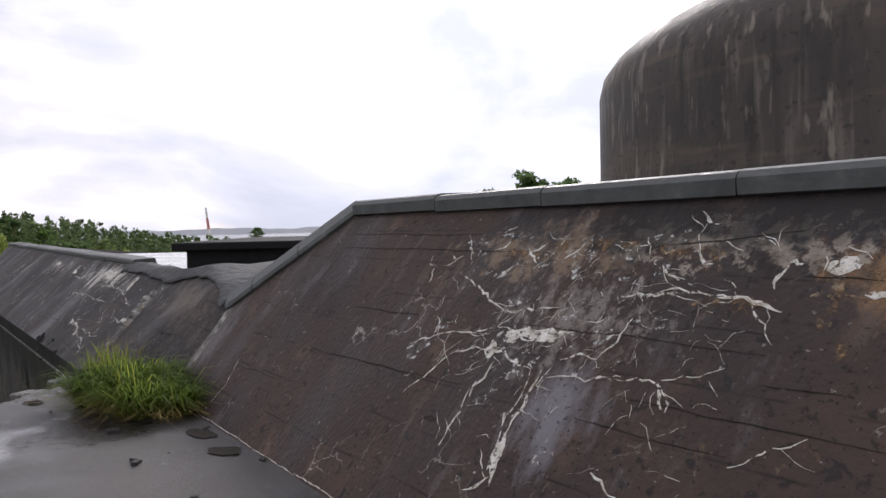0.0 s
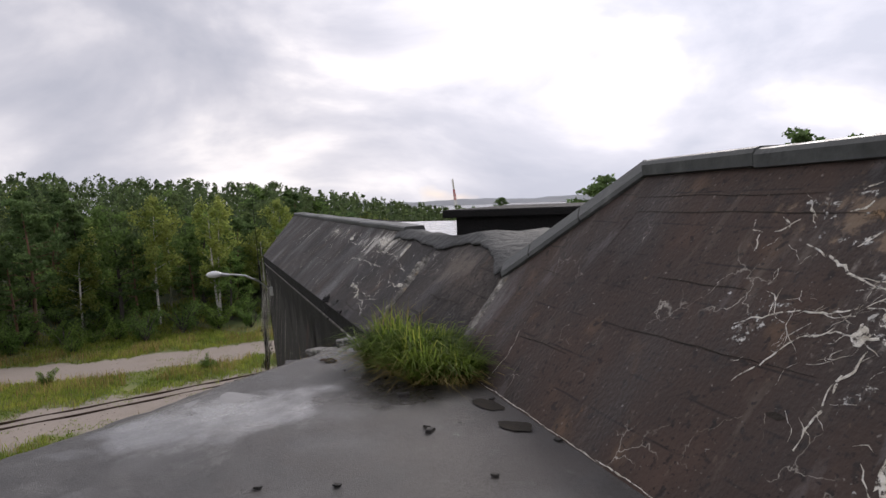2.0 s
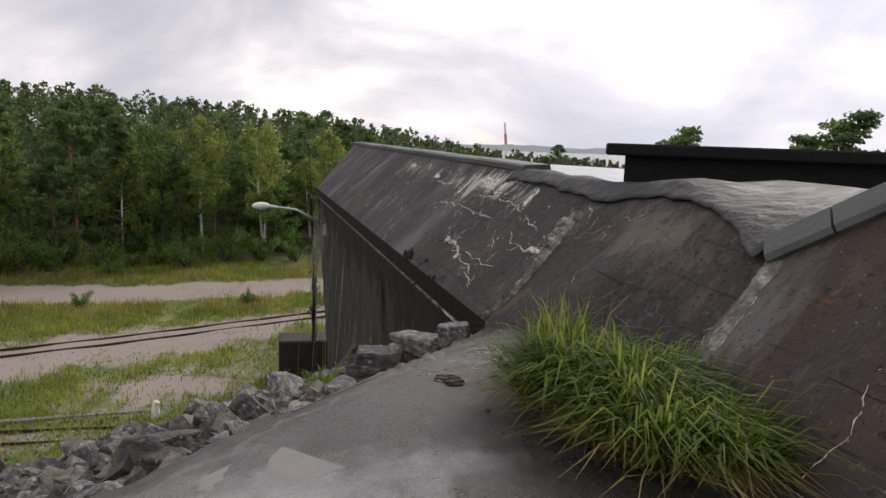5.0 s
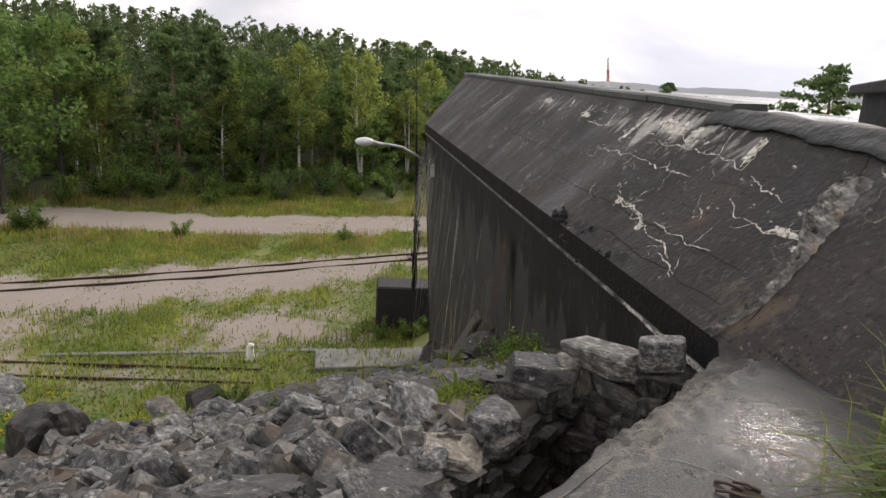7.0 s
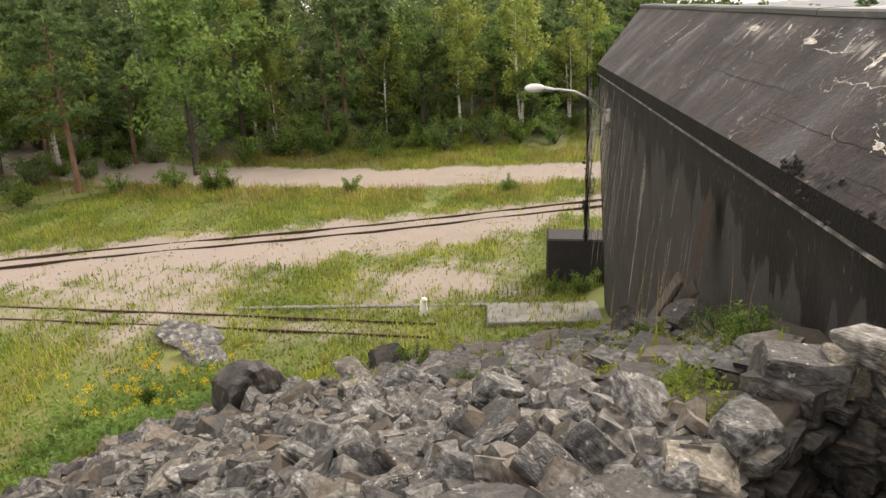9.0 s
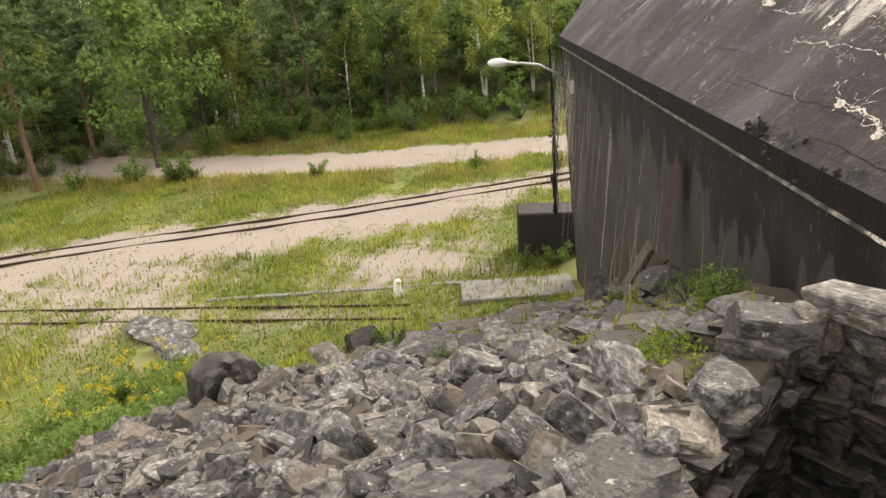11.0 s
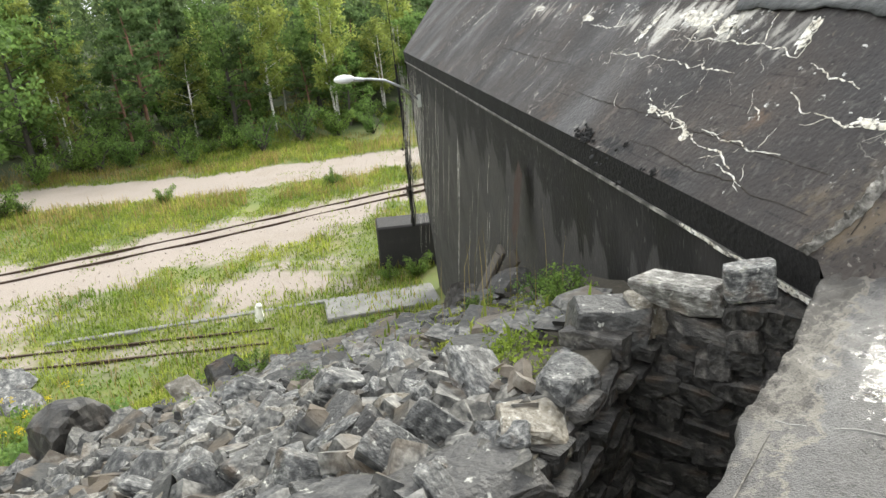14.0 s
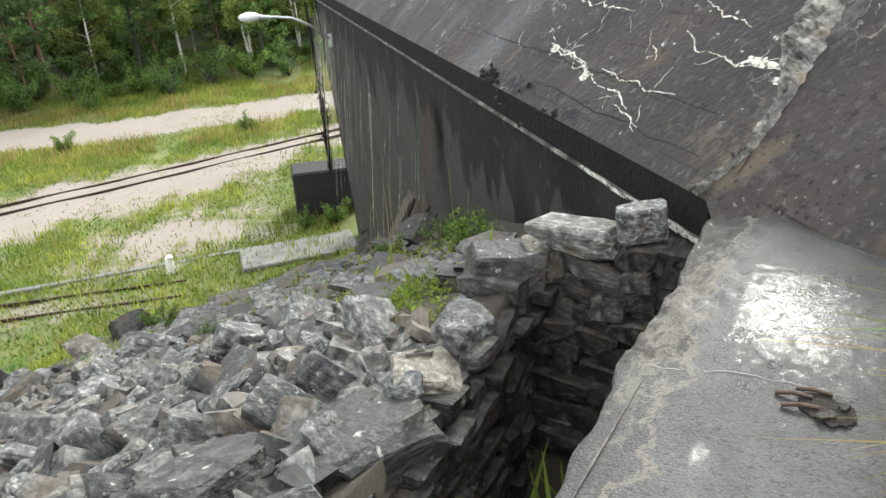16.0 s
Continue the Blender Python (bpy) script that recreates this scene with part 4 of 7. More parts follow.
cope_far = empty("coping_far", Matrix(), "thin grey coping along the far ridge", "coping", kind="structure")
LOW = [(-0.05, -0.02), (-0.05, 0.035), (-0.02, 0.06), (0.3, 0.07), (0.34, -0.08), (0.0, -0.08)]
ub = np.linspace(17.1, 2.45, 9)
for i, (a, b) in enumerate(zip(ub, ub[1:])):
    va, vb = (2.25 + (a - 17.1) * 0.0184), (2.25 + (b - 17.1) * 0.0184)
    part("coping_length", sweep(LOW, on2(a - 0.01, va) + up * 0.01 * math.sin(3 * i), on2(b + 0.01, vb) + up * 0.012 * math.sin(3 * i + 1), inward, up), M_coping, cope_far)

# bitumen sheet that laps over the broken edge
lap_u = np.linspace(2.7, -2.02, 64)
rid_u, rid_v = [u for u, v in RIDGE][::-1] , [v for u, v in RIDGE][::-1]
rid_u, rid_v = [-2.05] + rid_u, [1.50] + rid_v
lap_v, lap_f = [], []
COLS = 8
for i, u in enumerate(lap_u):
    top = np.interp(u, rid_u, rid_v)
    drop = 0.21 + 0.03 * math.sin(2.3 * u + 1) + 0.014 * math.sin(7.3 * u) + 0.010 * math.sin(17 * u + 2) + 0.006 * math.sin(41 * u) - 0.13 * max(0.0, min(1.0, (-0.6 - u) * 1.2))
    drop *= min(1.0, (2.72 - u) * 6 + 0.5)
    for k in range(COLS):
        s = k / (COLS - 1)
        if s <= 0.6:
            q = s / 0.6
            p = on2(u, top - drop * (1 - q), 0.008 + 0.010 * math.sin(math.pi * min(1, q + 0.25)) + 0.004 * math.sin(5 * u + 4 * q))
        else:
            q = (s - 0.6) / 0.4
            k_ = max(0.0, min(1.0, (-0.2 - u) * 2.0))
            p = on2(u, top, 0.03) + inward * ((0.42 + 0.45 * k_) * q) + up * (0.03 - 0.16 * q + 0.012 * math.sin(7 * u + 3 * q))
            p.z += k_ * q * max(0.0, 1.24 - p.z)
        lap_v.append(p)
for i in range(len(lap_u) - 1):
    for k in range(COLS - 1):
        lap_f.append((i * COLS + k, i * COLS + k + 1, (i + 1) * COLS + k + 1, (i + 1) * COLS + k))
lap = part("roofing_sheet", (lap_v, lap_f), M_felt, smooth=True)
tagged(lap, "sagging grey bitumen sheet lapping over the roof edge", "roofing sheet", kind="structure")
m = lap.modifiers.new("thickness", "SOLIDIFY")
m.thickness = 0.015

# rough fillet of mortar where ledge and far slope meet
fl_v, fl_f = [], []
fa, fb = Vector((-4.90, 9.27, -0.035)), Vector((-3.55, 8.50, 0.0))
for i in range(40):
    s = i / 39
    c = fa.lerp(fb, s)
    for k in range(5):
        q = k / 4
        fl_v.append(c + inward * (0.45 * q - 0.12) + up * (0.008 + (0.15 * q * q + 0.02 * math.sin(9 * s + 5 * q) + 0.012 * math.sin(31 * s + 9 * q)) * s))
for i in range(39):
    for k in range(4):
        fl_f.append((i * 5 + k, (i + 1) * 5 + k, (i + 1) * 5 + k + 1, i * 5 + k + 1))
fillet = part("mortar_fillet", (fl_v, fl_f), M_slab, smooth=True)
tagged(fillet, "crumbling mortar fillet between ledge and slope", "mortar", kind="structure")


# ---------------- lime veins ----------------
def vein(rows, spread, base_w, seed, branch=True, sign=1.0):
    """Crusts of lime along broken cracks, in a face's own plane."""
    r = random.Random(seed)
    vs, fs = [], []

    def strand(u0, v0, u1, v1, w):
        L = math.hypot(u1 - u0, v1 - v0)
        n = max(3, int(L / 0.035))
        ox = oy = 0.0
        o = len(vs)
        dx, dy = (u1 - u0) / max(L, 1e-6), (v1 - v0) / max(L, 1e-6)
        for i in range(n + 1):
            s = i / n
            ox = 0.86 * ox + r.uniform(-1, 1) * spread
            k = ox * math.sin(math.pi * s) * 1.6
            x, y = u0 + (u1 - u0) * s - dy * k, v0 + (v1 - v0) * s + dx * k
            ww = w * r.choice((0.55, 0.7, 0.85, 1.0, 1.2)) * r.uniform(0.8, 1.15) * (0.35 + 0.65 * math.sin(math.pi * min(1, max(0.05, s))))
            vs.append((x - dy * ww, y + dx * ww, sign * 0.003))
            vs.append((x, y, sign * (0.004 + 0.16 * ww)))
            vs.append((x + dy * ww, y - dx * ww, sign * 0.003))
            if i:
                b = o + 3 * i
                fs.extend([(b - 3, b - 2, b + 1, b), (b - 2, b - 1, b + 2, b + 1)])
            if branch and r.random() < 0.10 and 0 < i < n and w > 0.003:
                a = r.uniform(0, 2 * math.pi)
                l = r.uniform(0.06, 0.28)
                stack.append((x, y, x + l * math.cos(a), y + l * math.sin(a), w * 0.5))
    stack = [(*row, base_w) if len(row) == 4 else row for row in rows]
    while stack:
        strand(*stack.pop())
    return vs, fs


V1 = [(-1.40, 0.78, -1.15, 1.13), (-1.15, 1.13, -0.99, 1.22), (-0.81, 0.55, -0.82, 0.92), (-0.82, 0.92, -0.75, 1.13), (-0.30, 0.45, -0.39, 0.63), (-0.39, 0.63, -0.41, 1.01), (-0.41, 1.01, -0.44, 1.13), (-0.44, 1.13, -0.98, 1.20), (-0.88, 1.36, -0.47, 1.31), (-0.47, 1.31, -0.27, 1.40), (-1.64, 1.12, -1.37, 1.25), (-1.37, 1.25, -0.93, 1.35), (-1.49, 1.72, -0.89, 1.48), (-0.30, 1.10, 0.18, 1.17), (0.18, 1.17, 0.39, 1.18), (0.39, 1.18, 0.47, 1.06), (-0.07, 1.66, 0.39, 1.72), (0.39, 1.72, 0.81, 1.65), (-0.27, 1.22, -0.04, 1.26), (-0.04, 1.26, 0.06, 1.53), (-1.00, 1.45, -0.48, 1.55)]
V2 = [(5.31, 1.52, 4.39, 1.55), (3.82, 1.30, 3.84, 1.72), (2.91, 1.29, 2.97, 1.64), (3.11, 1.47, 2.46, 1.44), (2.46, 1.44, 1.97, 1.46), (1.97, 1.46, 1.48, 1.36), (1.96, 1.48, 2.10, 1.75), (4.18, 1.18, 3.09, 1.20), (3.09, 1.20, 1.97, 1.17), (1.25, 1.09, 0.85, 0.97), (0.85, 0.97, 0.39, 0.95), (2.68, 0.74, 2.12, 0.66), (2.12, 0.66, 1.62, 0.53), (1.62, 0.53, 1.14, 0.45), (1.75, 0.66, 0.85, 0.65), (1.44, 0.93, 1.29, 0.83), (1.31, 1.33, 0.75, 1.19), (1.48, 1.36, 1.60, 1.73), (3.69, 1.54, 3.29, 1.52), (3.01, 1.60, 2.46, 1.56), (2.57, 1.47, 2.64, 1.71)]
THICK1 = [(-0.38, 0.74, -0.31, 0.47, 0.016), (-0.36, 1.14, -0.38, 0.70, 0.009), (-0.78, 1.33, -0.52, 1.37, 0.017), (-0.55, 1.37, -0.30, 1.39, 0.020), (-0.86, 1.27, -0.82, 1.15, 0.017), (-0.80, 0.98, -0.79, 0.88, 0.011), (0.36, 1.73, 0.80, 1.65, 0.010), (-0.08, 1.66, 0.34, 1.73, 0.007), (0.66, 1.33, 0.37, 1.21, 0.006), (0.37, 1.21, 0.45, 1.07, 0.008), (0.84, 0.89, 1.10, 1.09, 0.004), (0.24, 0.69, 0.42, 0.62, 0.008), (1.12, 1.77, 1.24, 1.78, 0.012), (0.76, 1.93, 0.82, 1.92, 0.012)]
THICK2 = [(3.89, 1.35, 3.82, 1.77, 0.030), (2.95, 1.50, 2.97, 1.78, 0.034), (2.44, 1.47, 2.53, 1.76, 0.022), (3.3, 1.55, 3.35, 1.76, 0.018), (1.535, 1.39, 1.69, 1.72, 0.030), (4.6, 1.5, 4.7, 1.72, 0.015), (5.6, 1.52, 5.7, 1.8, 0.020), (6.4, 1.7, 6.55, 1.85, 0.018), (7.55, 1.55, 7.7, 1.85, 0.022), (10.5, 1.3, 10.1, 1.80, 0.020), (11.2, 1.3, 10.9, 1.75, 0.014), (2.62, 0.72, 2.50, 0.68, 0.022), (2.50, 0.69, 2.08, 0.68, 0.012), (2.10, 0.68, 1.86, 0.55, 0.018), (1.32, 0.45, 0.87, 0.36, 0.006), (0.57, 1.00, 0.10, 0.88, 0.022)]
r_ = random.Random(3)
web1 = []
for i in range(170):
    u, v = r_.gauss(-0.45, 0.55), r_.gauss(1.35, 0.30)
    a, l = r_.uniform(0, 6.28), r_.uniform(0.03, 0.18)
    if 0.2 < v < 2.3:
        web1.append((u, v, u + l * math.cos(a), v + l * math.sin(a), r_.uniform(0.001, 0.003)))
for i in range(60):
    u, v = r_.uniform(-2.2, 4.5), r_.gauss(1.95, 0.14)
    if v < 2.3:
        web1.append((u, v, u + r_.uniform(-0.15, 0.15), v - r_.uniform(0.03, 0.16), r_.uniform(0.003, 0.012)))
lime1 = part("lime_crust", vein(V1 + THICK1 + web1, 0.012, 0.0080, 11), M_lime, near, "white lime crust bled from cracks")
web2 = []
for i in range(70):
    u = r_.uniform(-0.5, 12)
    v = r_.uniform(0.6, 1.85)
    l = r_.uniform(0.03, 0.2)
    web2.append((u, v, u + r_.uniform(-0.2, 0.1), v - l, r_.uniform(0.001, 0.004)))
lime2 = part("lime_crust", vein(V2 + THICK2 + web2, 0.014, 0.0080, 12, True, -1.0), M_lime, far_slope, "white lime streaks below the ridge")
# dark open joints between the lifts of concrete
seams1 = [(u, v, u2, v2, 0.0042) for u, v, u2, v2 in ((-2.88, 0.896, -0.91, 0.934), (-0.82, 1.402, 0.82, 1.421), (0.155, 1.085, 1.35, 1.10), (1.35, 1.10, 3.6, 1.09), (0.83, 1.278, 1.21, 1.296), (0.01, 0.921, 0.82, 0.931), (0.84, 1.855, 1.18, 1.847), (1.18, 1.847, 3.4, 1.84), (-3.46, 1.953, -0.80, 1.951), (-3.64, 2.112, -1.59, 2.105), (-0.04, 2.006, 0.77, 2.12), (-3.53, 1.58, -3.46, 1.953), (1.3, 1.62, 3.2, 1.60), (0.5, 0.62, 2.6, 0.63), (-4.4, 1.25, -3.9, 1.22), (-2.6, 1.35, -1.7, 1.36), (-4.2, 0.55, -3.0, 0.56))]
part("open_joint", vein(seams1, 0.003, 0.004, 51, False), M_mud, near, "dark open joint in the concrete")
# joints; the last two strands paint the shadow line along the fold
seams2 = [(u, v, u + l, v + 0.01 * l, 0.006) for u, v, l in ((0.4, 0.62, 4.2), (0.3, 0.36, 2.2), (4.8, 0.95, 3.5), (2.2, 1.86, 1.3), (-1.9, 1.0, 1.3), (-1.6, 0.72, 1.0))] + [(-0.02, 0.35, 0.10, 0.95, 0.012), (0.10, 0.95, 0.6, 1.85, 0.014)]
part("open_joint", vein(seams2, 0.008, 0.006, 52, False, -1.0), M_mud, far_slope, "dark open joint in the concrete")
# runs of lime down the upright wall
runs = []
for i in range(60):
    u = r_.uniform(12.2, 14.8)
    z = -r_.uniform(0.28, 1.6)
    runs.append((u, z, u + r_.uniform(-0.05, 0.05), z - r_.uniform(0.3, 1.8), r_.uniform(0.003, 0.016)))
for i in range(84):
    u = r_.choice((r_.uniform(11.5, 14.7), r_.uniform(9.5, 14.6), r_.uniform(5.0, 12.0)))
    z = -r_.uniform(0.3, 2.2)
    runs.append((u, z, u + r_.uniform(-0.08, 0.08), z - r_.uniform(0.3, 2.6), r_.uniform(0.002, 0.010)))
drips = part("lime_run", vein(runs, 0.006, 0.01, 13, False), M_lime, wall2, "pale lime runs down the tarred wall")
drips.matrix_basis = Matrix.Rotation(math.atan2(0.45, 6.6), 4, "X") @ Matrix.Translation((0, 0, -0.03))


def blot(rx, ry, seed, n=28, h=0.004):
    r = random.Random(seed)
    ks = [(r.uniform(0, 6.28), r.uniform(0.05, 0.22) / k) for k in (2, 3, 5, 7)]
    vs = [(0, 0, h)]
    for i in range(n):
        a = 2 * math.pi * i / n
        q = 1 + 0.12 * r.uniform(-1, 1) + 1.6 * sum(b * math.sin((j * 2 + 2) * a + c) for j, (c, b) in enumerate(ks))
        vs.append((rx * q * math.cos(a), ry * q * math.sin(a), h * 0.4))
    return vs, [(0, 1 + i, 1 + (i + 1) % n) for i in range(n)]


def splats(spots, seed, sign=1.0):
    """Many ragged blots of lime as one mesh: (u, v, radius along u, radius along v)."""
    out = []
    for i, (u, v, ru, rv) in enumerate(spots):
        vs, fs = blot(ru, rv, seed + i, 22, 0.004)
        out.append(([(x + u, y + v, sign * (z + 0.0004 * (i % 5))) for x, y, z in vs], fs))
    return join(*out)


def ridge(spine, halves, rise, sign, seed):
    """A rough mound of crust along a line of a face."""
    vs, fs, N, K = [], [], 90, 13
    cum = [0.0]
    for (a, b), (c, d) in zip(spine, spine[1:]):
        cum.append(cum[-1] + math.hypot(c - a, d - b))
    for i in range(N):
        t = cum[-1] * i / (N - 1)
        u, v = float(np.interp(t, cum, [p[0] for p in spine])), float(np.interp(t, cum, [p[1] for p in spine]))
        hw = float(np.interp(t, cum, halves)) * (1 + 0.35 * noise.noise(Vector((t * 9, seed, 0))) + 0.25 * noise.noise(Vector((t * 31, seed, 3))))
        for k in range(K):
            q = 2 * k / (K - 1) - 1
            h = rise * (1 - q * q) * (0.55 + 0.9 * noise.noise(Vector((t * 16, q * 2.4, seed))) + 0.6 * noise.noise(Vector((t * 45, q * 6, seed + 5))))
            vs.append((u + hw * q, v + 0.3 * hw * q * noise.noise(Vector((t * 12, q, seed + 9))), sign * (max(h, -0.004) + 0.003)))
    for i in range(N - 1):
        for k in range(K - 1):
            fs.append((i * K + k, i * K + k + 1, (i + 1) * K + k + 1, (i + 1) * K + k))
    return vs, fs


def clots(spots, seed, sign):
    """Lumps of tar: small uneven knobs sitting on a face."""
    r = random.Random(seed)
    out = []
    for u, v, spread, n in spots:
        for _ in range(n):
            a, b, k = r.gauss(u, spread), r.gauss(v, spread * 0.35), r.uniform(0.010, 0.034)
            bm_ = bmesh.new()
            bmesh.ops.create_icosphere(bm_, subdivisions=1, radius=k)
            vs = [(p.co.x * r.uniform(0.7, 1.4) + a, p.co.y * r.uniform(0.7, 1.4) + b, sign * (abs(p.co.z) * r.uniform(0.5, 1.3) + 0.002)) for p in bm_.verts]
            bm_.verts.index_update()
            out.append((vs, [tuple(p.index for p in f.verts) for f in bm_.faces]))
            bm_.free()
    return join(*out)


tagged(part("tar_clots", clots([(3.23, 0.27, 0.11, 34), (1.85, 0.21, 0.05, 9), (2.6, 0.185, 0.3, 9)], 61, -1.0), M_dark, far_slope, "black tar clots along the eaves"), kind="stuff")
tagged(part("lime_flecks", splats([(r_.uniform(0.2, 5.0), r_.uniform(0.3, 1.6), r_.uniform(0.006, 0.03), r_.uniform(0.006, 0.022)) for _ in range(110)], 1200, -1.0), M_lime_thin, far_slope, "small pale flecks"), kind="stuff")
tagged(part("lime_flecks", splats([(r_.uniform(-4.5, 3.0), r_.uniform(0.2, 2.2), r_.uniform(0.006, 0.026), r_.uniform(0.006, 0.02)) for _ in range(90)], 1400), M_lime_thin, near, "small pale flecks"), kind="stuff")
tagged(part("lime_crust", splats([(r_.uniform(0.0, 1.3), -0.238 + r_.uniform(-0.012, 0.012), r_.uniform(0.03, 0.10), r_.uniform(0.010, 0.018)) for _ in range(18)], 1500, -1.0), M_lime, wall2, "white lime on the drip ledge"), kind="stuff")
sp_ = random.Random(19)
bloom1 = [(sp_.gauss(-0.35, 0.40), sp_.gauss(1.28, 0.24), sp_.uniform(0.03, 0.12), sp_.uniform(0.03, 0.10)) for _ in range(15)]
bloom1 += [(sp_.uniform(-1.7, 0.1), sp_.gauss(1.92, 0.12), sp_.uniform(0.05, 0.16), sp_.uniform(0.02, 0.06)) for _ in range(22)]
bloom1 += [(sp_.gauss(-1.45, 0.12), sp_.uniform(0.95, 1.5), sp_.uniform(0.03, 0.09), sp_.uniform(0.04, 0.1)) for _ in range(9)]
tagged(part("lime_bloom", splats(bloom1, 900), M_lime_thin, near, "powdery white lime bloom"), kind="stuff")
tagged(part("ochre_crust", splats([(0.99, 1.88, 0.06, 0.09), (1.0, 1.70, 0.035, 0.16), (1.14, 1.88, 0.05, 0.08), (1.02, 1.75, 0.12, 0.02), (0.55, 1.66, 0.2, 0.05), (0.2, 1.98, 0.22, 0.05), (-0.5, 2.02, 0.35, 0.05), (1.10, 1.50, 0.03, 0.07), (-1.0, 1.93, 0.25, 0.05)], 940), M_ochre, near, "rusty ochre crust"), kind="stuff")
tagged(part("lime_crust", splats([(-0.52, 1.345, 0.15, 0.035), (-0.83, 1.20, 0.05, 0.05), (-0.36, 0.62, 0.03, 0.10), (1.0, 1.92, 0.07, 0.05), (1.2, 1.78, 0.07, 0.015), (-0.72, 1.31, 0.06, 0.05)], 960), M_lime, near, "thick white lime crust"), kind="stuff")
bloom2 = [(sp_.uniform(2.2, 4.0), sp_.gauss(1.63, 0.08), sp_.uniform(0.05, 0.16), sp_.uniform(0.03, 0.10)) for _ in range(26)]
bloom2 += [(sp_.uniform(4.2, 8.2), sp_.gauss(1.68, 0.09), sp_.uniform(0.06, 0.2), sp_.uniform(0.03, 0.09)) for _ in range(26)]
bloom2 += [(sp_.uniform(9.5, 11.5), sp_.uniform(1.2, 1.85), sp_.uniform(0.05, 0.2), sp_.uniform(0.04, 0.1)) for _ in range(10)]
bloom2 += [(sp_.uniform(0.1, 3.0), sp_.uniform(0.4, 1.3), sp_.uniform(0.02, 0.07), sp_.uniform(0.02, 0.06)) for _ in range(16)]
tagged(part("lime_bloom", splats(bloom2, 1000, -1.0), M_lime_thin, far_slope, "powdery white lime bloom"), kind="stuff")
tagged(part("lime_crust", splats([(2.98, 1.66, 0.16, 0.10), (3.28, 1.70, 0.18, 0.07), (2.62, 1.62, 0.10, 0.10), (3.86, 1.55, 0.05, 0.16), (5.55, 1.62, 0.16, 0.05), (7.6, 1.76, 0.2, 0.05), (1.60, 1.58, 0.05, 0.15), (1.87, 0.57, 0.06, 0.04), (2.55, 0.69, 0.06, 0.03), (0.45, 0.97, 0.10, 0.022), (0.20, 0.90, 0.10, 0.03)], 1050, -1.0), M_lime, far_slope, "thick white lime crust"), kind="stuff")
part("concrete_crust", ridge([(0.12, 0.16), (0.07, 0.34), (0.05, 0.48), (0.09, 0.72), (0.16, 0.90), (0.32, 1.15), (0.40, 1.40), (0.36, 1.52)], [0.030, 0.030, 0.035, 0.045, 0.07, 0.15, 0.15, 0.09], 0.055, -1.0, 3), M_crust, far_slope, "broken pale crust along the fold")
part("concrete_crust", ridge([(-4.98, 0.05), (-4.99, 0.45), (-5.03, 0.85), (-5.05, 1.1)], [0.05, 0.055, 0.06, 0.07], 0.012, 1.0, 8), M_crust, near, "pale dirt crust along the fold")
rust = part("rust_stain", blot(0.16, 0.5, 5), M_rust, wall2, "brown oval rust stain")
rust.matrix_basis = Matrix.Translation((5.2, -1.15, -0.05)) @ Matrix.Rotation(0.07, 4, "X")
for x, y, rx, ry, sd in ((-2.52, 7.20, 0.17, 0.10, 1), (-2.12, 6.78, 0.14, 0.10, 2), (-4.70, 8.06, 0.085, 0.055, 6)):
    o = part("mud_patch", blot(rx, ry, sd, h=0.005), M_mud)
    o.matrix_world = pose(x, y, float(ledge_z(np.array(x), np.array(y))) + 0.006, 0, 0, -42)
    tagged(o, "dark wet mud lying on the concrete ledge", "mud")
# pale line of mortar at the foot of the near slope
foot = part("mortar_line", vein([(u, 0.0, u + 0.5, 0.012 * math.sin(3 * u), 0.005) for u in np.arange(-4.0, 3.5, 0.5)], 0.004, 0.012, 21, False), M_lime, near, "pale mortar line along the foot")
foot.matrix_basis = pose(0, 0.012, 0.004)
cracks = part("hairline_lime", vein([(-3.95, 0.08, -3.9, 0.35), (-3.9, 0.35, -4.0, 0.6), (-5.02, 0.3, -5.04, 1.1), (-4.95, 0.4, -5.0, 1.0)], 0.012, 0.005, 31), M_lime, near)

# ---------------- fixtures by the wall ----------------
corner = E1 + up * -0.7
LB = on2(13.3, eave(13.3)) + up * -1.0 + inward * 0.08
head = Vector((-15.95, 17.62, -0.30))
street_lamp = empty("street_lamp", Matrix.Translation(LB), "grey street lamp on a curved arm fixed to the wall", "street lamp")
away = (head - LB)
arm_pts = [Vector((0, 0, 0)), away * 0.25 + up * 0.18, away * 0.5 + up * 0.22, away * 0.75 + up * 0.12, away * 0.92]
part("arm", tube(arm_pts, [0.03] * 5, 8), M_lampmetal, street_lamp, smooth=True)
bm = bmesh.new()
bmesh.ops.create_uvsphere(bm, u_segments=18, v_segments=10, radius=1.0)
adir = Vector((away.x, away.y, 0)).normalized()
q = adir.to_track_quat("X", "Z").to_matrix().to_4x4()
hp = part("head", bm, M_lamphead, street_lamp, "pale oval lamp head", True)
hp.matrix_basis = Matrix.Translation(away + adir * 0.12) @ q @ Matrix.Diagonal((0.23, 0.125, 0.10, 1))
cap = part("collar", tube([away * 0.80 + up * 0.08, away * 0.97 + up * 0.01], [0.045, 0.06], 10), M_lampmetal, street_lamp)
bm = bmesh.new()
part("bracket", box(bm, -0.06, 0.06, -0.05, 0.05, -0.14, 0.14, 0.01), M_lampmetal, street_lamp)

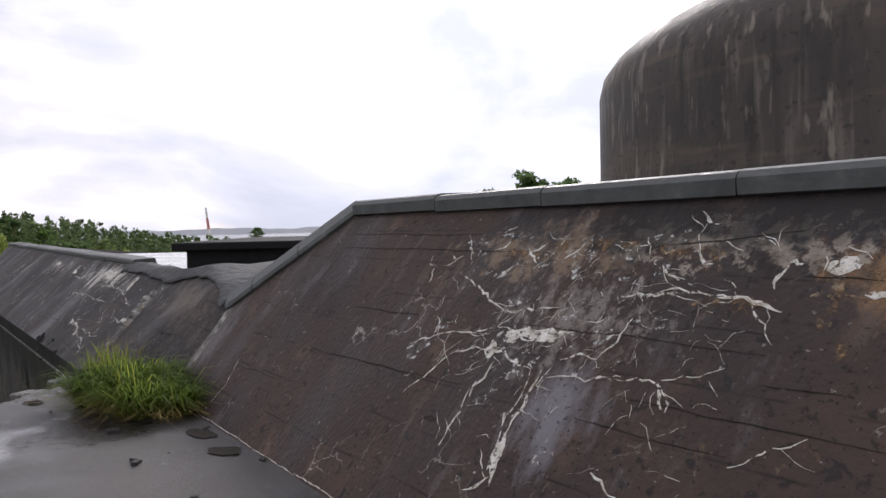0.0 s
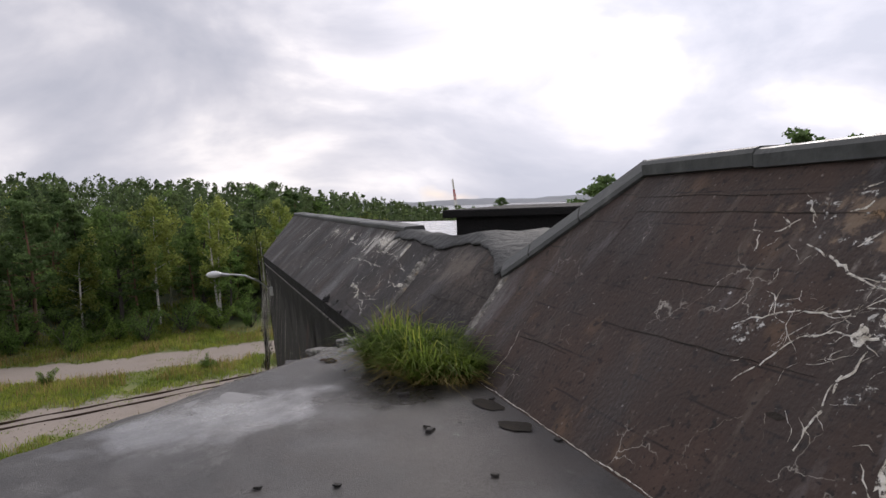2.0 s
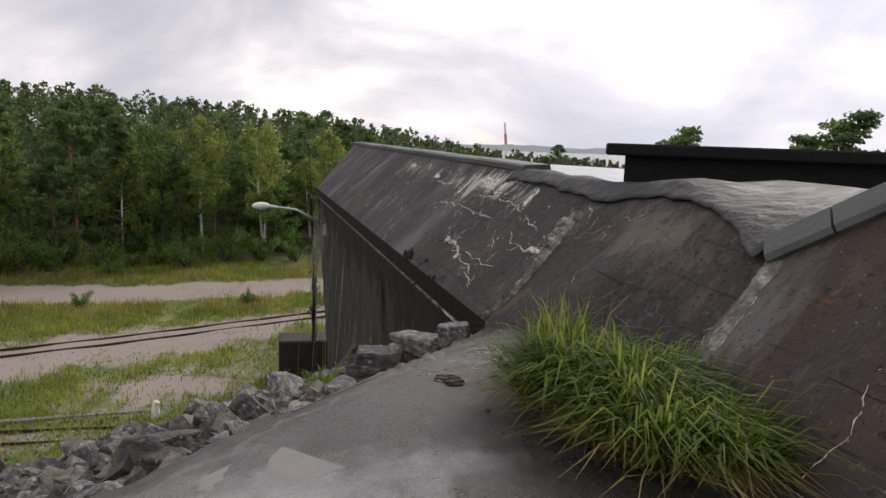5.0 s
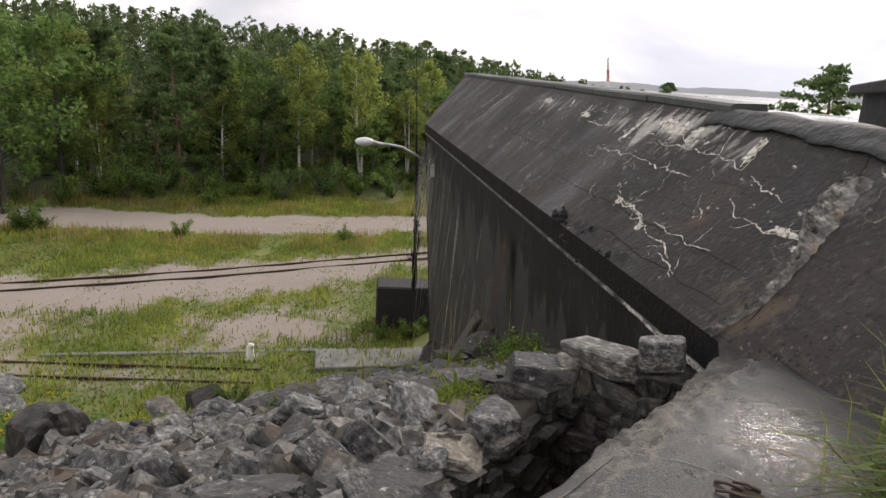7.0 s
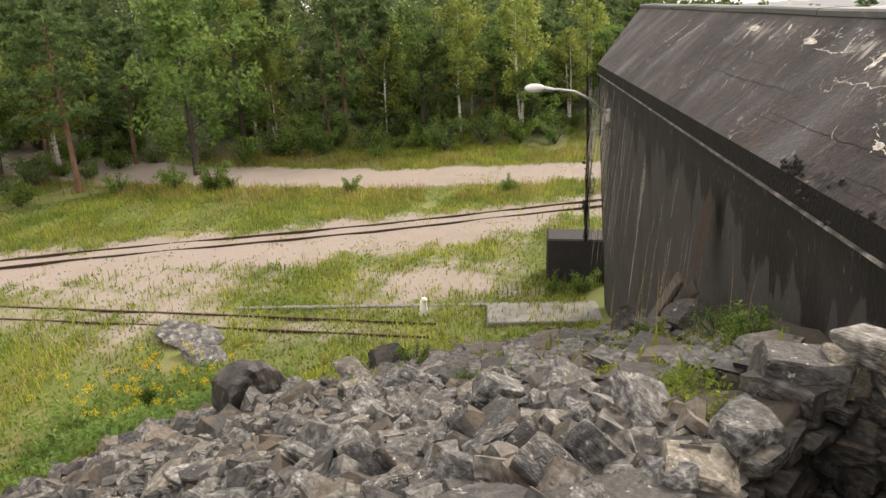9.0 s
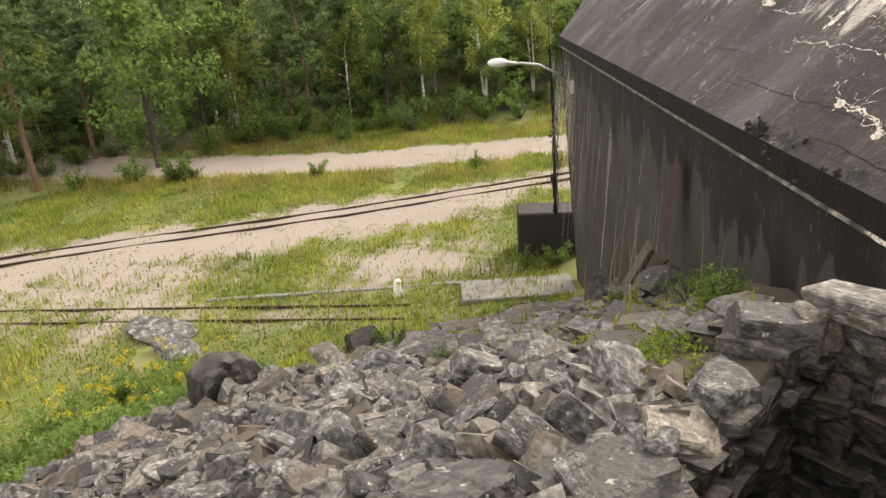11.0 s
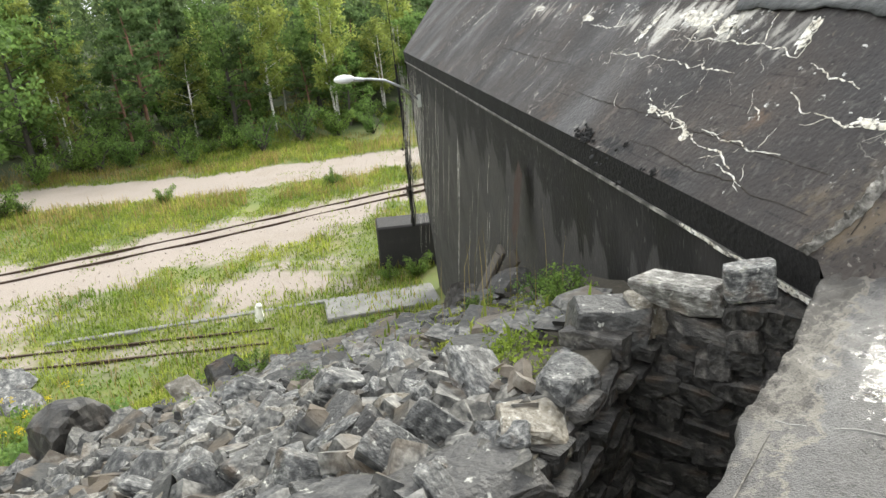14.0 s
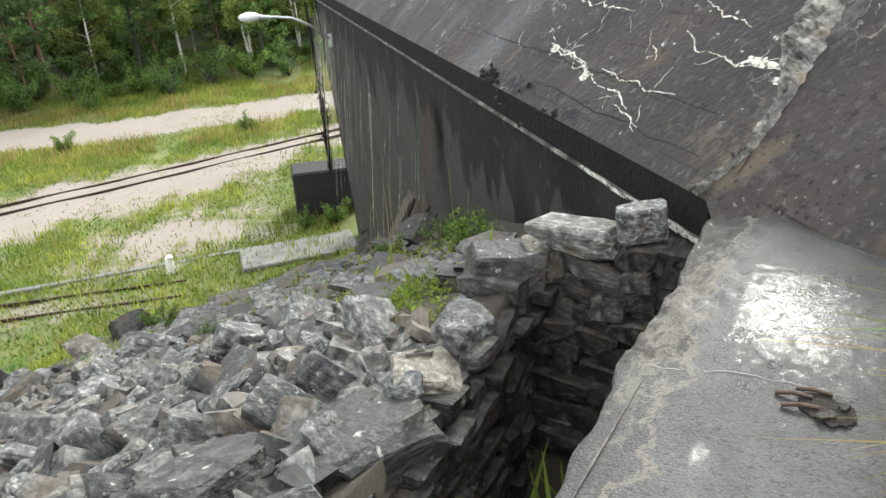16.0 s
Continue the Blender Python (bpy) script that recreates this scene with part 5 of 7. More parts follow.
pole_at = Vector((-17.3, 21.05, 0))
pole_z = -4.97
cable_pole = empty("cable_pole", Matrix.Translation((pole_at.x, pole_at.y, pole_z)), "thin dark pole with bundled cables and a climbing plant", "pole")
part("pole", tube([(0, 0, 0), (-0.02, -0.02, 2.5), (-0.1, -0.08, 4.6)], [0.05, 0.045, 0.03], 8), M_dark, cable_pole)
part("wire", tube([(-0.1, -0.08, 4.5), (-0.14, -0.1, 5.6), (-0.2, -0.14, 7.0)], [0.012, 0.01, 0.008], 5), M_dark, cable_pole)
for k in range(3):
    a = 2.1 * k
    part("cable", tube([(0.08 * math.cos(a + 0.9 * i), 0.08 * math.sin(a + 0.9 * i), 0.1 + 0.42 * i) for i in range(9)], [0.018] * 9, 5), M_bark_dark, cable_pole)

plinth_m = axes((-18.2, 20.4, -6.3), (0.73, 0.68, 0), (-0.68, 0.73, 0))
plinth = part("concrete_plinth", box_mesh(0, 1.9, 0, 1.1, -0.4, 1.33, bevel=0.05), M_block)
plinth.matrix_world = plinth_m
tagged(plinth, "dark concrete plinth block beside the wall corner", "plinth")

# culvert lid, marker and boards
lid_m = axes((-17.1, 17.05, -6.53), (0.65, 0.76, 0), (-0.76, 0.65, 0))
lid = part("culvert_slab", box_mesh(0, 3.0, 0, 1.25, 0, 0.32, bevel=0.03), M_pale)
lid.matrix_world = lid_m
tagged(lid, "pale concrete culvert slab half under rubble", "concrete slab")
lip_ = part("concrete_kerb", box_mesh(-7.0, 3.0, 1.27, 1.45, 0.1, 0.27, bevel=0.02), M_pale)
lip_.matrix_world = lid_m
tagged(lip_, "weathered low concrete kerb beside the old track", "kerb")
bm = bmesh.new()
bmesh.ops.create_cone(bm, segments=10, radius1=0.13, radius2=0.085, depth=0.42, cap_ends=True, matrix=Matrix.Translation((0, 0, 0.21)))
marker = empty("marker_post", Matrix.Translation((-18.75, 16.25, -6.3)), "small white painted marker post beside the track", "marker post")
part("post", bm, M_white, marker)
bm = bmesh.new()
bmesh.ops.create_uvsphere(bm, u_segments=10, v_segments=6, radius=0.1, matrix=Matrix.Translation((0.04, 0, 0.45)) @ Matrix.Diagonal((1.1, 0.8, 0.7, 1)))
part("cap", bm, M_white, marker, smooth=True)

for i, (du, tilt, ln_) in enumerate(((5.35, 0.42, 1.0), (5.1, 0.36, 0.9), (4.85, 0.5, 0.75))):
    ft = E0.lerp(E1, du / 14.85) - inward * (0.55 + 0.1 * i) + up * 0.0
    gzv = float(ground_z(ft.x, ft.y))
    o = part("plank", box_mesh(-0.11, 0.11, -0.025, 0.025, 0, ln_, bevel=0.006), M_wood)
    o.matrix_world = axes((ft.x, ft.y, gzv - 0.05), run, Vector((0, 0, 1)).cross(run)) @ Matrix.Rotation(0.25 * i - 0.45, 4, "Y") @ Matrix.Rotation(tilt, 4, "X")
    tagged(o, "dark weathered plank leaning by the bunker wall", "plank", "planks by the wall")

# ---------------- tracks ----------------
def along(line, s):
    d = 0.0
    for (ax, ay), (bx, by) in zip(line, line[1:]):
        L = math.hypot(bx - ax, by - ay)
        if s <= d + L or (bx, by) == line[-1]:
            t = (s - d) / L
            return Vector((ax + (bx - ax) * t, ay + (by - ay) * t, 0)), Vector((bx - ax, by - ay, 0)).normalized()
        d += L


RAILP = [(-0.035, 0.0), (-0.05, 0.015), (-0.012, 0.03), (-0.012, 0.075), (-0.028, 0.085), (-0.028, 0.105), (0.028, 0.105), (0.028, 0.085), (0.012, 0.075), (0.012, 0.03), (0.05, 0.015), (0.035, 0.0)]
for nm, line, gauge, zz, lab in (("far", TRACK_FAR, 0.86, -6.345, "narrow rusty railway track set in the gravel road"), ("near", TRACK_NEAR, 0.80, -6.355, "old overgrown narrow railway track beside the bank")):
    total = sum(math.hypot(b[0] - a[0], b[1] - a[1]) for a, b in zip(line, line[1:]))
    tr = empty("railway_track", Matrix(), lab, "railway track")
    for sd in (-0.5, 0.5):
        vs, fs, K = [], [], len(RAILP)
        cs = np.arange(0, total, 1.5)
        for s in cs:
            p, d = along(line, s)
            p2, d2 = along(line, min(total - 0.01, s + 2))
            d = (d + d2).normalized()
            sv = Vector((d.y, -d.x, 0))
            c = p + sv * gauge * sd
            for a, b in RAILP:
                vs.append((c.x + sv.x * a, c.y + sv.y * a, zz + b))
        for i in range(len(cs) - 1):
            for k in range(K):
                fs.append((i * K + k, i * K + (k + 1) % K, (i + 1) * K + (k + 1) % K, (i + 1) * K + k))
        part("rail", (vs, fs), M_rail, tr)

# ---------------- stones ----------------
def cut_stone(seed, sx, sy, sz, cuts, bevel, lo=0.62, hi=0.92, shear=1.0, rough=0.0):
    """A block split along flat planes, as quarried or blasted rock breaks."""
    r = random.Random(seed)
    bm = bmesh.new()
    k = shear
    lean = Matrix(((sx, k * r.uniform(-0.25, 0.25) * sx, k * r.uniform(-0.3, 0.3) * sx, 0), (0, sy, k * r.uniform(-0.25, 0.25) * sy, 0), (0, k * r.uniform(-0.15, 0.15) * sz, sz, 0), (0, 0, 0, 1)))
    bmesh.ops.create_cube(bm, size=1, matrix=lean)
    for _ in range(cuts):
        n = Vector((r.gauss(0, 1), r.gauss(0, 1), r.gauss(0, 1))).normalized()
        n = Vector((n.x / sx, n.y / sy, n.z / sz)).normalized()
        reach = max(v.co.dot(n) for v in bm.verts)
        bmesh.ops.bisect_plane(bm, geom=bm.verts[:] + bm.edges[:] + bm.faces[:], dist=1e-5, plane_co=n * reach * r.uniform(lo, hi), plane_no=n, clear_outer=True)
        rim = [e for e in bm.edges if e.is_boundary]
        if rim:
            bmesh.ops.holes_fill(bm, edges=rim, sides=0)
    bmesh.ops.remove_doubles(bm, verts=bm.verts[:], dist=0.03)
    if bevel:
        bmesh.ops.bevel(bm, geom=bm.edges[:], offset=bevel, segments=1, affect="EDGES")
    if rough:
        bmesh.ops.triangulate(bm, faces=bm.faces[:])
        long_ = [e for e in bm.edges if e.calc_length() > 0.22]
        bmesh.ops.subdivide_edges(bm, edges=long_, cuts=1, use_grid_fill=True)
        bmesh.ops.triangulate(bm, faces=bm.faces[:])
        for v in bm.verts:
            q = v.co + Vector((seed * 1.7, 0, 0))
            v.co += v.co.normalized() * rough * (noise.noise(q * 4.0) + 0.8 * noise.noise(q * 9.0) + 0.5 * noise.noise(q * 19.0))
    bmesh.ops.recalc_face_normals(bm, faces=bm.faces[:])
    me = bpy.data.meshes.new("stone")
    bm.to_mesh(me)
    bm.free()
    return me


rocks = [cut_stone(100 + i, 1.05, 0.50 + 0.35 * ((i * 7) % 10) / 10, 0.40 + 0.34 * ((i * 3) % 10) / 10, 9, 0.03, 0.66, 0.94, 0.7, 0.026) for i in range(26)]
for me in rocks:
    me.materials.append(M_rock)
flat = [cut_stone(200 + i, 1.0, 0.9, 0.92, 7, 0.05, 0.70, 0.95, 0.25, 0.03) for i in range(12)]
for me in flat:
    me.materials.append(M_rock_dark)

rr = random.Random(17)
pile = empty("rubble_pile", Matrix(), "bank of broken angular grey stones", "rubble pile")
placed, tries = [], 0
while len(placed) < 300 and tries < 9000:
    tries += 1
    x, y = rr.triangular(-12.0, -6.4, -7.6), rr.uniform(6.3, 11.0)
    if not in_rubble(np.array(x), np.array(y)):
        continue
    if y > rubble_top(x) - 0.2:
        continue
    size = rr.choice((0.22, 0.26, 0.30, 0.35, 0.40, 0.46)) * rr.uniform(0.85, 1.15)
    if any((x - a) ** 2 + (y - b) ** 2 < (0.36 * (size + c)) ** 2 for a, b, c in placed):
        continue
    placed.append((x, y, size))
    o = part("stone", rocks[rr.randrange(26)], None, pile)
    z = float(ground_z(x, y)) + 0.12 * size
    o.matrix_basis = pose(x, y, z, rr.uniform(-42, 42), rr.uniform(-48, 18), rr.uniform(0, 360)) @ Matrix.Diagonal((size * 1.1, size * rr.uniform(0.8, 1.15), size * rr.uniform(0.8, 1.2), 1))


def boulder_mesh(seed, detail=3):
    """A weathered block: a faceted ball, cut by planes and roughened."""
    r = random.Random(seed)
    cuts = [(Vector((r.gauss(0, 1), r.gauss(0, 1), r.gauss(0, 0.8))).normalized(), r.uniform(0.34, 0.66)) for _ in range(10)]
    bm = bmesh.new()
    bmesh.ops.create_icosphere(bm, subdivisions=detail + 1, radius=1.0)
    for v in bm.verts:
        for n, d in cuts:
            over = v.co.dot(n) - d
            if over > 0:
                v.co -= n * over * 0.96
        v.co += v.co.normalized() * (0.05 * noise.noise(v.co * 2.5 + Vector((seed, 0, 0))) + 0.05 * noise.noise(v.co * 6.0) + 0.03 * noise.noise(v.co * 15.0))
        v.co *= 0.64
    me = bpy.data.meshes.new("boulder")
    bm.to_mesh(me)
    bm.free()
    return me


def scatter(name, meshes, count, region, sizes, material, label, category, seed, sink=0.2, keep=None, tilt=0.7):
    """Many small stones joined into one mesh."""
    r = random.Random(seed)
    src = [(np.array([v.co[:] for v in me.vertices]), [tuple(p.vertices) for p in me.polygons]) for me in meshes]
    vs, fs, off, n = [], [], 0, 0
    while n < count:
        x, y = r.uniform(region[0], region[1]), r.uniform(region[2], region[3])
        n += 1
        if keep is not None and not keep(x, y):
            continue
        a, f = src[r.randrange(len(src))]
        s = r.uniform(*sizes)
        m = np.array(Euler((r.uniform(-tilt, tilt), r.uniform(-tilt, tilt), r.uniform(0, 6.28))).to_matrix())
        vs.append(a @ m.T * s + (x, y, float(ground_z(x, y)) + sink * s))
        fs += [tuple(i + off for i in q) for q in f]
        off += len(a)
    o = part(name, (np.concatenate(vs).tolist(), fs), material)
    return tagged(o, label, category, kind="stuff")


thin = [cut_stone(330 + i, 1, 0.7, 0.16, 5, 0.0, 0.72, 0.95, 0.5) for i in range(6)]
small = [cut_stone(300 + i, 1, 0.55 + 0.03 * i, 0.34 + 0.03 * i, 7, 0.0, 0.70, 0.95, 0.5) for i in range(10)]
pebbles = [cut_stone(360 + i, 1, 0.8, 0.6, 3, 0.0) for i in range(5)]
M_rubble = material("small_rubble", [(0.38, (0.020, 0.020, 0.020)), (0.5, (0.080, 0.078, 0.073)), (0.68, (0.19, 0.185, 0.17))], scale=16, detail=12, rough=(0.5, 0.85), bump=0.45, bump_scale=30, island=0.75)
overlay(M_rubble, noise_mask(1.7, 0.52, 0.62, (1, 1, 1), 7, 4.0, 0.5), (0.13, 0.095, 0.06))
# filler stones toned down to put shade into the gaps of the bank
M_filler = material("dark_rubble", [(0.36, (0.018, 0.017, 0.016)), (0.5, (0.068, 0.065, 0.058)), (0.66, (0.19, 0.18, 0.16))], scale=14, detail=8, rough=(0.55, 0.9), bump=0.7, bump_scale=18, island=0.6)
scatter("small_rubble", small, 3300, (-17, -6.2, 1.5, 12), (0.10, 0.30), M_filler, "small broken stones filling the rubble bank", "rubble", 5, -0.02, lambda x, y: bool(in_rubble(np.array(x), np.array(y))))
scatter("loose_rubble", small, 1700, (-14.5, -6.4, 5.0, 11.2), (0.10, 0.27), M_rubble, "fist-sized broken stones over the rubble bank", "rubble", 25, 0.3, lambda x, y: bool(in_rubble(np.array(x), np.array(y))))
scatter("stone_shards", thin, 3400, (-16.5, -6.4, 9.8, 19), (0.07, 0.26), M_rubble, "thin stone shards by the bunker wall", "stone shards", 6, 0.1, lambda x, y: x > -16 and y < 9.9 - 0.92 * (x + 5.4) - 0.5 and y > rubble_top(x) - 0.3, 0.3)
scatter("stone_slabs", thin, 420, (-15.5, -6.5, 9.2, 18), (0.22, 0.55), M_rubble, "flat grey stone slabs lying by the bunker wall", "stone slabs", 26, 0.08, lambda x, y: x > -15.5 and y < 9.9 - 0.92 * (x + 5.4) - 0.6 and y > rubble_top(x) - 0.1, 0.22)
scatter("far_rubble", small, 900, (-17.5, -13, 0, 11), (0.2, 0.5), M_rubble, "broken stones low on the bank", "rubble", 8, 0.2, lambda x, y: bool(in_rubble(np.array(x), np.array(y))))
for x, y, s, i, lab in ((-14.2, 9.45, 1.02, 3, "large dark brown angular boulder in the grass"), (-14.4, 12.0, 0.7, 5, "dark boulder at the edge of the rubble"), (-14.9, 12.5, 0.5, 9, "dark boulder at the edge of the rubble"), (-12.9, 10.6, 0.7, 7, "grey boulder on top of the rubble"), (-21.6, 10.9, 1.7, 11, "low pale rock outcrop in the grass"), (-20.3, 10.9, 1.2, 12, "low pale rock outcrop in the grass"), (-8.55, 12.0, 0.42, 14, "grey block of stone by the bunker wall"), (-9.7, 12.6, 0.55, 2, "dark block of stone by the bunker wall")):
    o = part("boulder", boulder_mesh(500 + i), M_rock_dark if "dark" in lab else M_rock)
    flatten = 0.13 if "outcrop" in lab else 0.75
    o.matrix_world = pose(x, y, float(ground_z(x, y)) + (0.05 if "outcrop" in lab else 0.2) * s, 8, -12, 40 * i) @ Matrix.Diagonal((s, s, s * flatten * 1.5, 1))
    tagged(o, lab, "boulder")

scatter("gravel_stones", pebbles, 2200, (-33, -16.5, 5, 34), (0.025, 0.055), M_gravel, "loose small stones on the gravel yard", "gravel", 15, 0.2, lambda x, y: float(gravel(x, y)) > 0.35)

# dry stone walls of the pit
dry = empty("dry_stone_wall", Matrix(), "dry stone retaining wall around the dark pit", "stone wall")


def course(p0, p1, z0, tops, face, seed):
    """Courses of rough blocks from p0 to p1; tops: (share of the run, height of the wall's top)."""
    r = random.Random(seed)
    p0, p1 = Vector(p0), Vector(p1)
    d = p1 - p0
    L = d.length
    ang = math.degrees(math.atan2(d.y, d.x))
    z = z0
    while z < max(t[1] for t in tops):
        h = r.uniform(0.08, 0.15)
        s = -r.uniform(0, 0.2)
        while s < L:
            w = r.uniform(0.15, 0.38)
            k = min(1, max(0, (s + w / 2) / L))
            if z + h * 0.6 < np.interp(k, [t[0] for t in tops], [t[1] for t in tops]):
                c = p0.lerp(p1, k) + Vector(face) * r.uniform(-0.05, 0.06)
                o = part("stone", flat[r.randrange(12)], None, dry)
                o.matrix_basis = pose(c.x, c.y, z + h / 2, r.uniform(-5, 5), r.uniform(-6, 6), ang + r.uniform(-8, 8)) @ Matrix.Diagonal((w * 1.22, 0.46 * r.uniform(0.85, 1.1), h * 1.32, 1))
            s += w * 0.98
        z += h * 0.95


course((-6.50, 9.80, 0), (-5.30, 9.80, 0), -3.0, [(0, -0.78), (0.30, -0.62), (0.5, -0.50), (0.72, -0.40), (1, -0.30)], (0, -1, 0), 1)
course((-6.42, 9.65, 0), (-6.40, 8.6, 0), -3.0, [(0, -0.62), (1, -0.80)], (1, 0, 0), 2)
course((-6.40, 8.6, 0), (-6.42, 6.2, 0), -3.0, [(0, -0.80), (0.35, -0.98), (1, -1.22)], (1, 0, 0), 3)
for x, y, z, sx_, sy_, sz_, i, rz in ((-5.64, 9.68, -0.215, 0.26, 0.25, 0.27, 3, 32), (-5.98, 9.70, -0.38, 0.46, 0.36, 0.36, 15, -8), (-6.42, 9.62, -0.62, 0.42, 0.46, 0.55, 8, 25), (-6.20, 9.74, -0.56, 0.28, 0.30, 0.4, 12, 50), (-6.42, 9.05, -0.74, 0.30, 0.42, 0.4, 4, 75), (-6.42, 8.68, -0.82, 0.34, 0.40, 0.4, 7, 30), (-6.50, 8.22, -0.92, 0.56, 0.62, 0.6, 17, 65), (-6.46, 7.45, -1.08, 0.46, 0.46, 0.5, 20, 15), (-6.46, 6.9, -1.22, 0.44, 0.44, 0.45, 22, 70)):
    o = part("capstone", rocks[i], None, dry)
    o.matrix_basis = pose(x, y, z, 6 * math.sin(i), 6 * math.cos(i), rz) @ Matrix.Diagonal((sx_, sy_, sz_, 1))
# added black sheet, so the gaps between the stones look deep in shade
pitfloor = part("pit_backing", ([(-6.55, 10.05, -3.2), (-5.25, 10.05, -3.2), (-5.25, 10.05, -0.62), (-6.55, 10.05, -0.75), (-6.58, 3.0, -3.2), (-6.58, 3.0, -1.0)], [(0, 1, 2, 3), (4, 0, 3, 5)]), M_mud, dry, "dark sheet standing for shade behind the stones")

# lime-filled crack across the ledge and a crust where the ledge meets the wall
cr = random.Random(4)
pts_ = [Vector((x, 8.14 + 0.02 * math.sin(9 * x) + cr.uniform(-0.01, 0.01), float(ledge_z(np.array(x), np.array(8.14))) - 0.0015)) for x in np.linspace(-5.2, -4.62, 16)]
crack = part("lime_crack", tube(pts_, [0.002 + 0.004 * cr.random() for _ in pts_], 5), M_pale, ledge, "pale lime-filled crack")
pts_ = [Vector((-5.21 + 0.012 * math.sin(4 * y), y, float(ledge_z(np.array(-5.2), np.array(y))) + 0.001)) for y in np.linspace(7.2, 8.05, 14)]
groove = part("worn_groove", tube(pts_, [0.0015 + 0.003 * cr.random() for _ in pts_], 5), M_slab_edge, ledge, "pale worn groove beside the edge")

# loose bits on the ledge
lr = random.Random(9)
for x, y, s in ((-2.64, 6.46, 0.09), (-2.68, 5.40, 0.05), (-3.3, 7.2, 0.1), (-4.70, 8.02, 0.05), (-4.66, 8.08, 0.04), (-2.7, 6.52, 0.06), (-3.1, 5.2, 0.05), (-1.9, 5.9, 0.05), (-4.3, 7.75, 0.04), (-1.75, 6.62, 0.06), (-2.55, 7.35, 0.06)):
    o = part("stone_chip", flat[lr.randrange(12)], None)
    o.matrix_world = pose(x, y, float(ledge_z(np.array(x), np.array(y))) + 0.012, lr.uniform(-10, 10), 0, lr.uniform(0, 360)) @ Matrix.Diagonal((s, s * 0.6, s * 0.35, 1))
    tagged(o, "small dark stone chip lying on the ledge", "stone chip", "chips on the ledge")
for i, (x, y, a) in enumerate(((-4.79, 8.085, 8), (-4.74, 8.125, 2), (-4.77, 8.035, 14))):
    o = part("iron_stub", tube([(-0.045, 0, 0), (0, 0, 0.008), (0.05, 0, 0.003)], [0.0065] * 3, 9), M_rail)
    o.matrix_world = pose(x, y, 0.008, 0, 0, a)
    tagged(o, "bent black iron stub lying on the ledge", "iron stub", "iron stubs")
# no opening is cut: a flat black blot paints the hole's inner shade
hole_ = part("drain_hole", blot(0.05, 0.022, 8, 18, 0.003), M_mud, near, "small dark hole")
hole_.matrix_basis = pose(-1.01, 0.68, 0.002)
stick = part("iron_rod", tube([(-5.62, 9.0, -2.6), (-5.60, 9.12, -1.9), (-5.52, 9.25, -1.15)], [0.012] * 3, 6), M_rust)
tagged(stick, "thin rusty iron rod standing in the pit", "iron rod")

# ---------------- plants ----------------
def blades(pts, height, lean, width, seed, heights=None):
    """Curved grass blades, four triangles each, as one mesh."""
    r = np.random.default_rng(seed)
    n = len(pts)
    h = height * r.uniform(0.5, 1.15, n) if heights is None else heights
    a = r.uniform(0, 2 * math.pi, n)
    k = lean * r.uniform(0.1, 1.0, n) * h
    w = width * r.uniform(0.6, 1.3, n)
    d = np.stack([np.cos(a), np.sin(a), 0 * a], 1)
    s = np.stack([-np.sin(a), np.cos(a), 0 * a], 1)
    upv = np.array([0, 0, 1.0])
    b = pts - 0.02 * upv
    m = pts + d * (0.3 * k)[:, None] + upv * (0.62 * h)[:, None]
    t = pts + d * k[:, None] + upv * (h * (1 - 0.35 * np.clip(k / h, 0, 1)))[:, None]
    W = w[:, None]
    vs = np.stack([b - s * W, b + s * W, m - s * W * 0.75, m + s * W * 0.75, t], 1).reshape(-1, 3)
    i = 5 * np.arange(n)[:, None]
    quads_ = (i + np.array([0, 1, 3, 2])).tolist()
    tris = (i + np.array([2, 3, 4])).tolist()
    return vs.tolist(), quads_ + tris


g = np.random.default_rng(31)
tuft = empty("grass_tuft", Matrix.Translation((-3.66, 8.06, 0)), "dense green grass tuft growing on the ledge", "grass tuft")


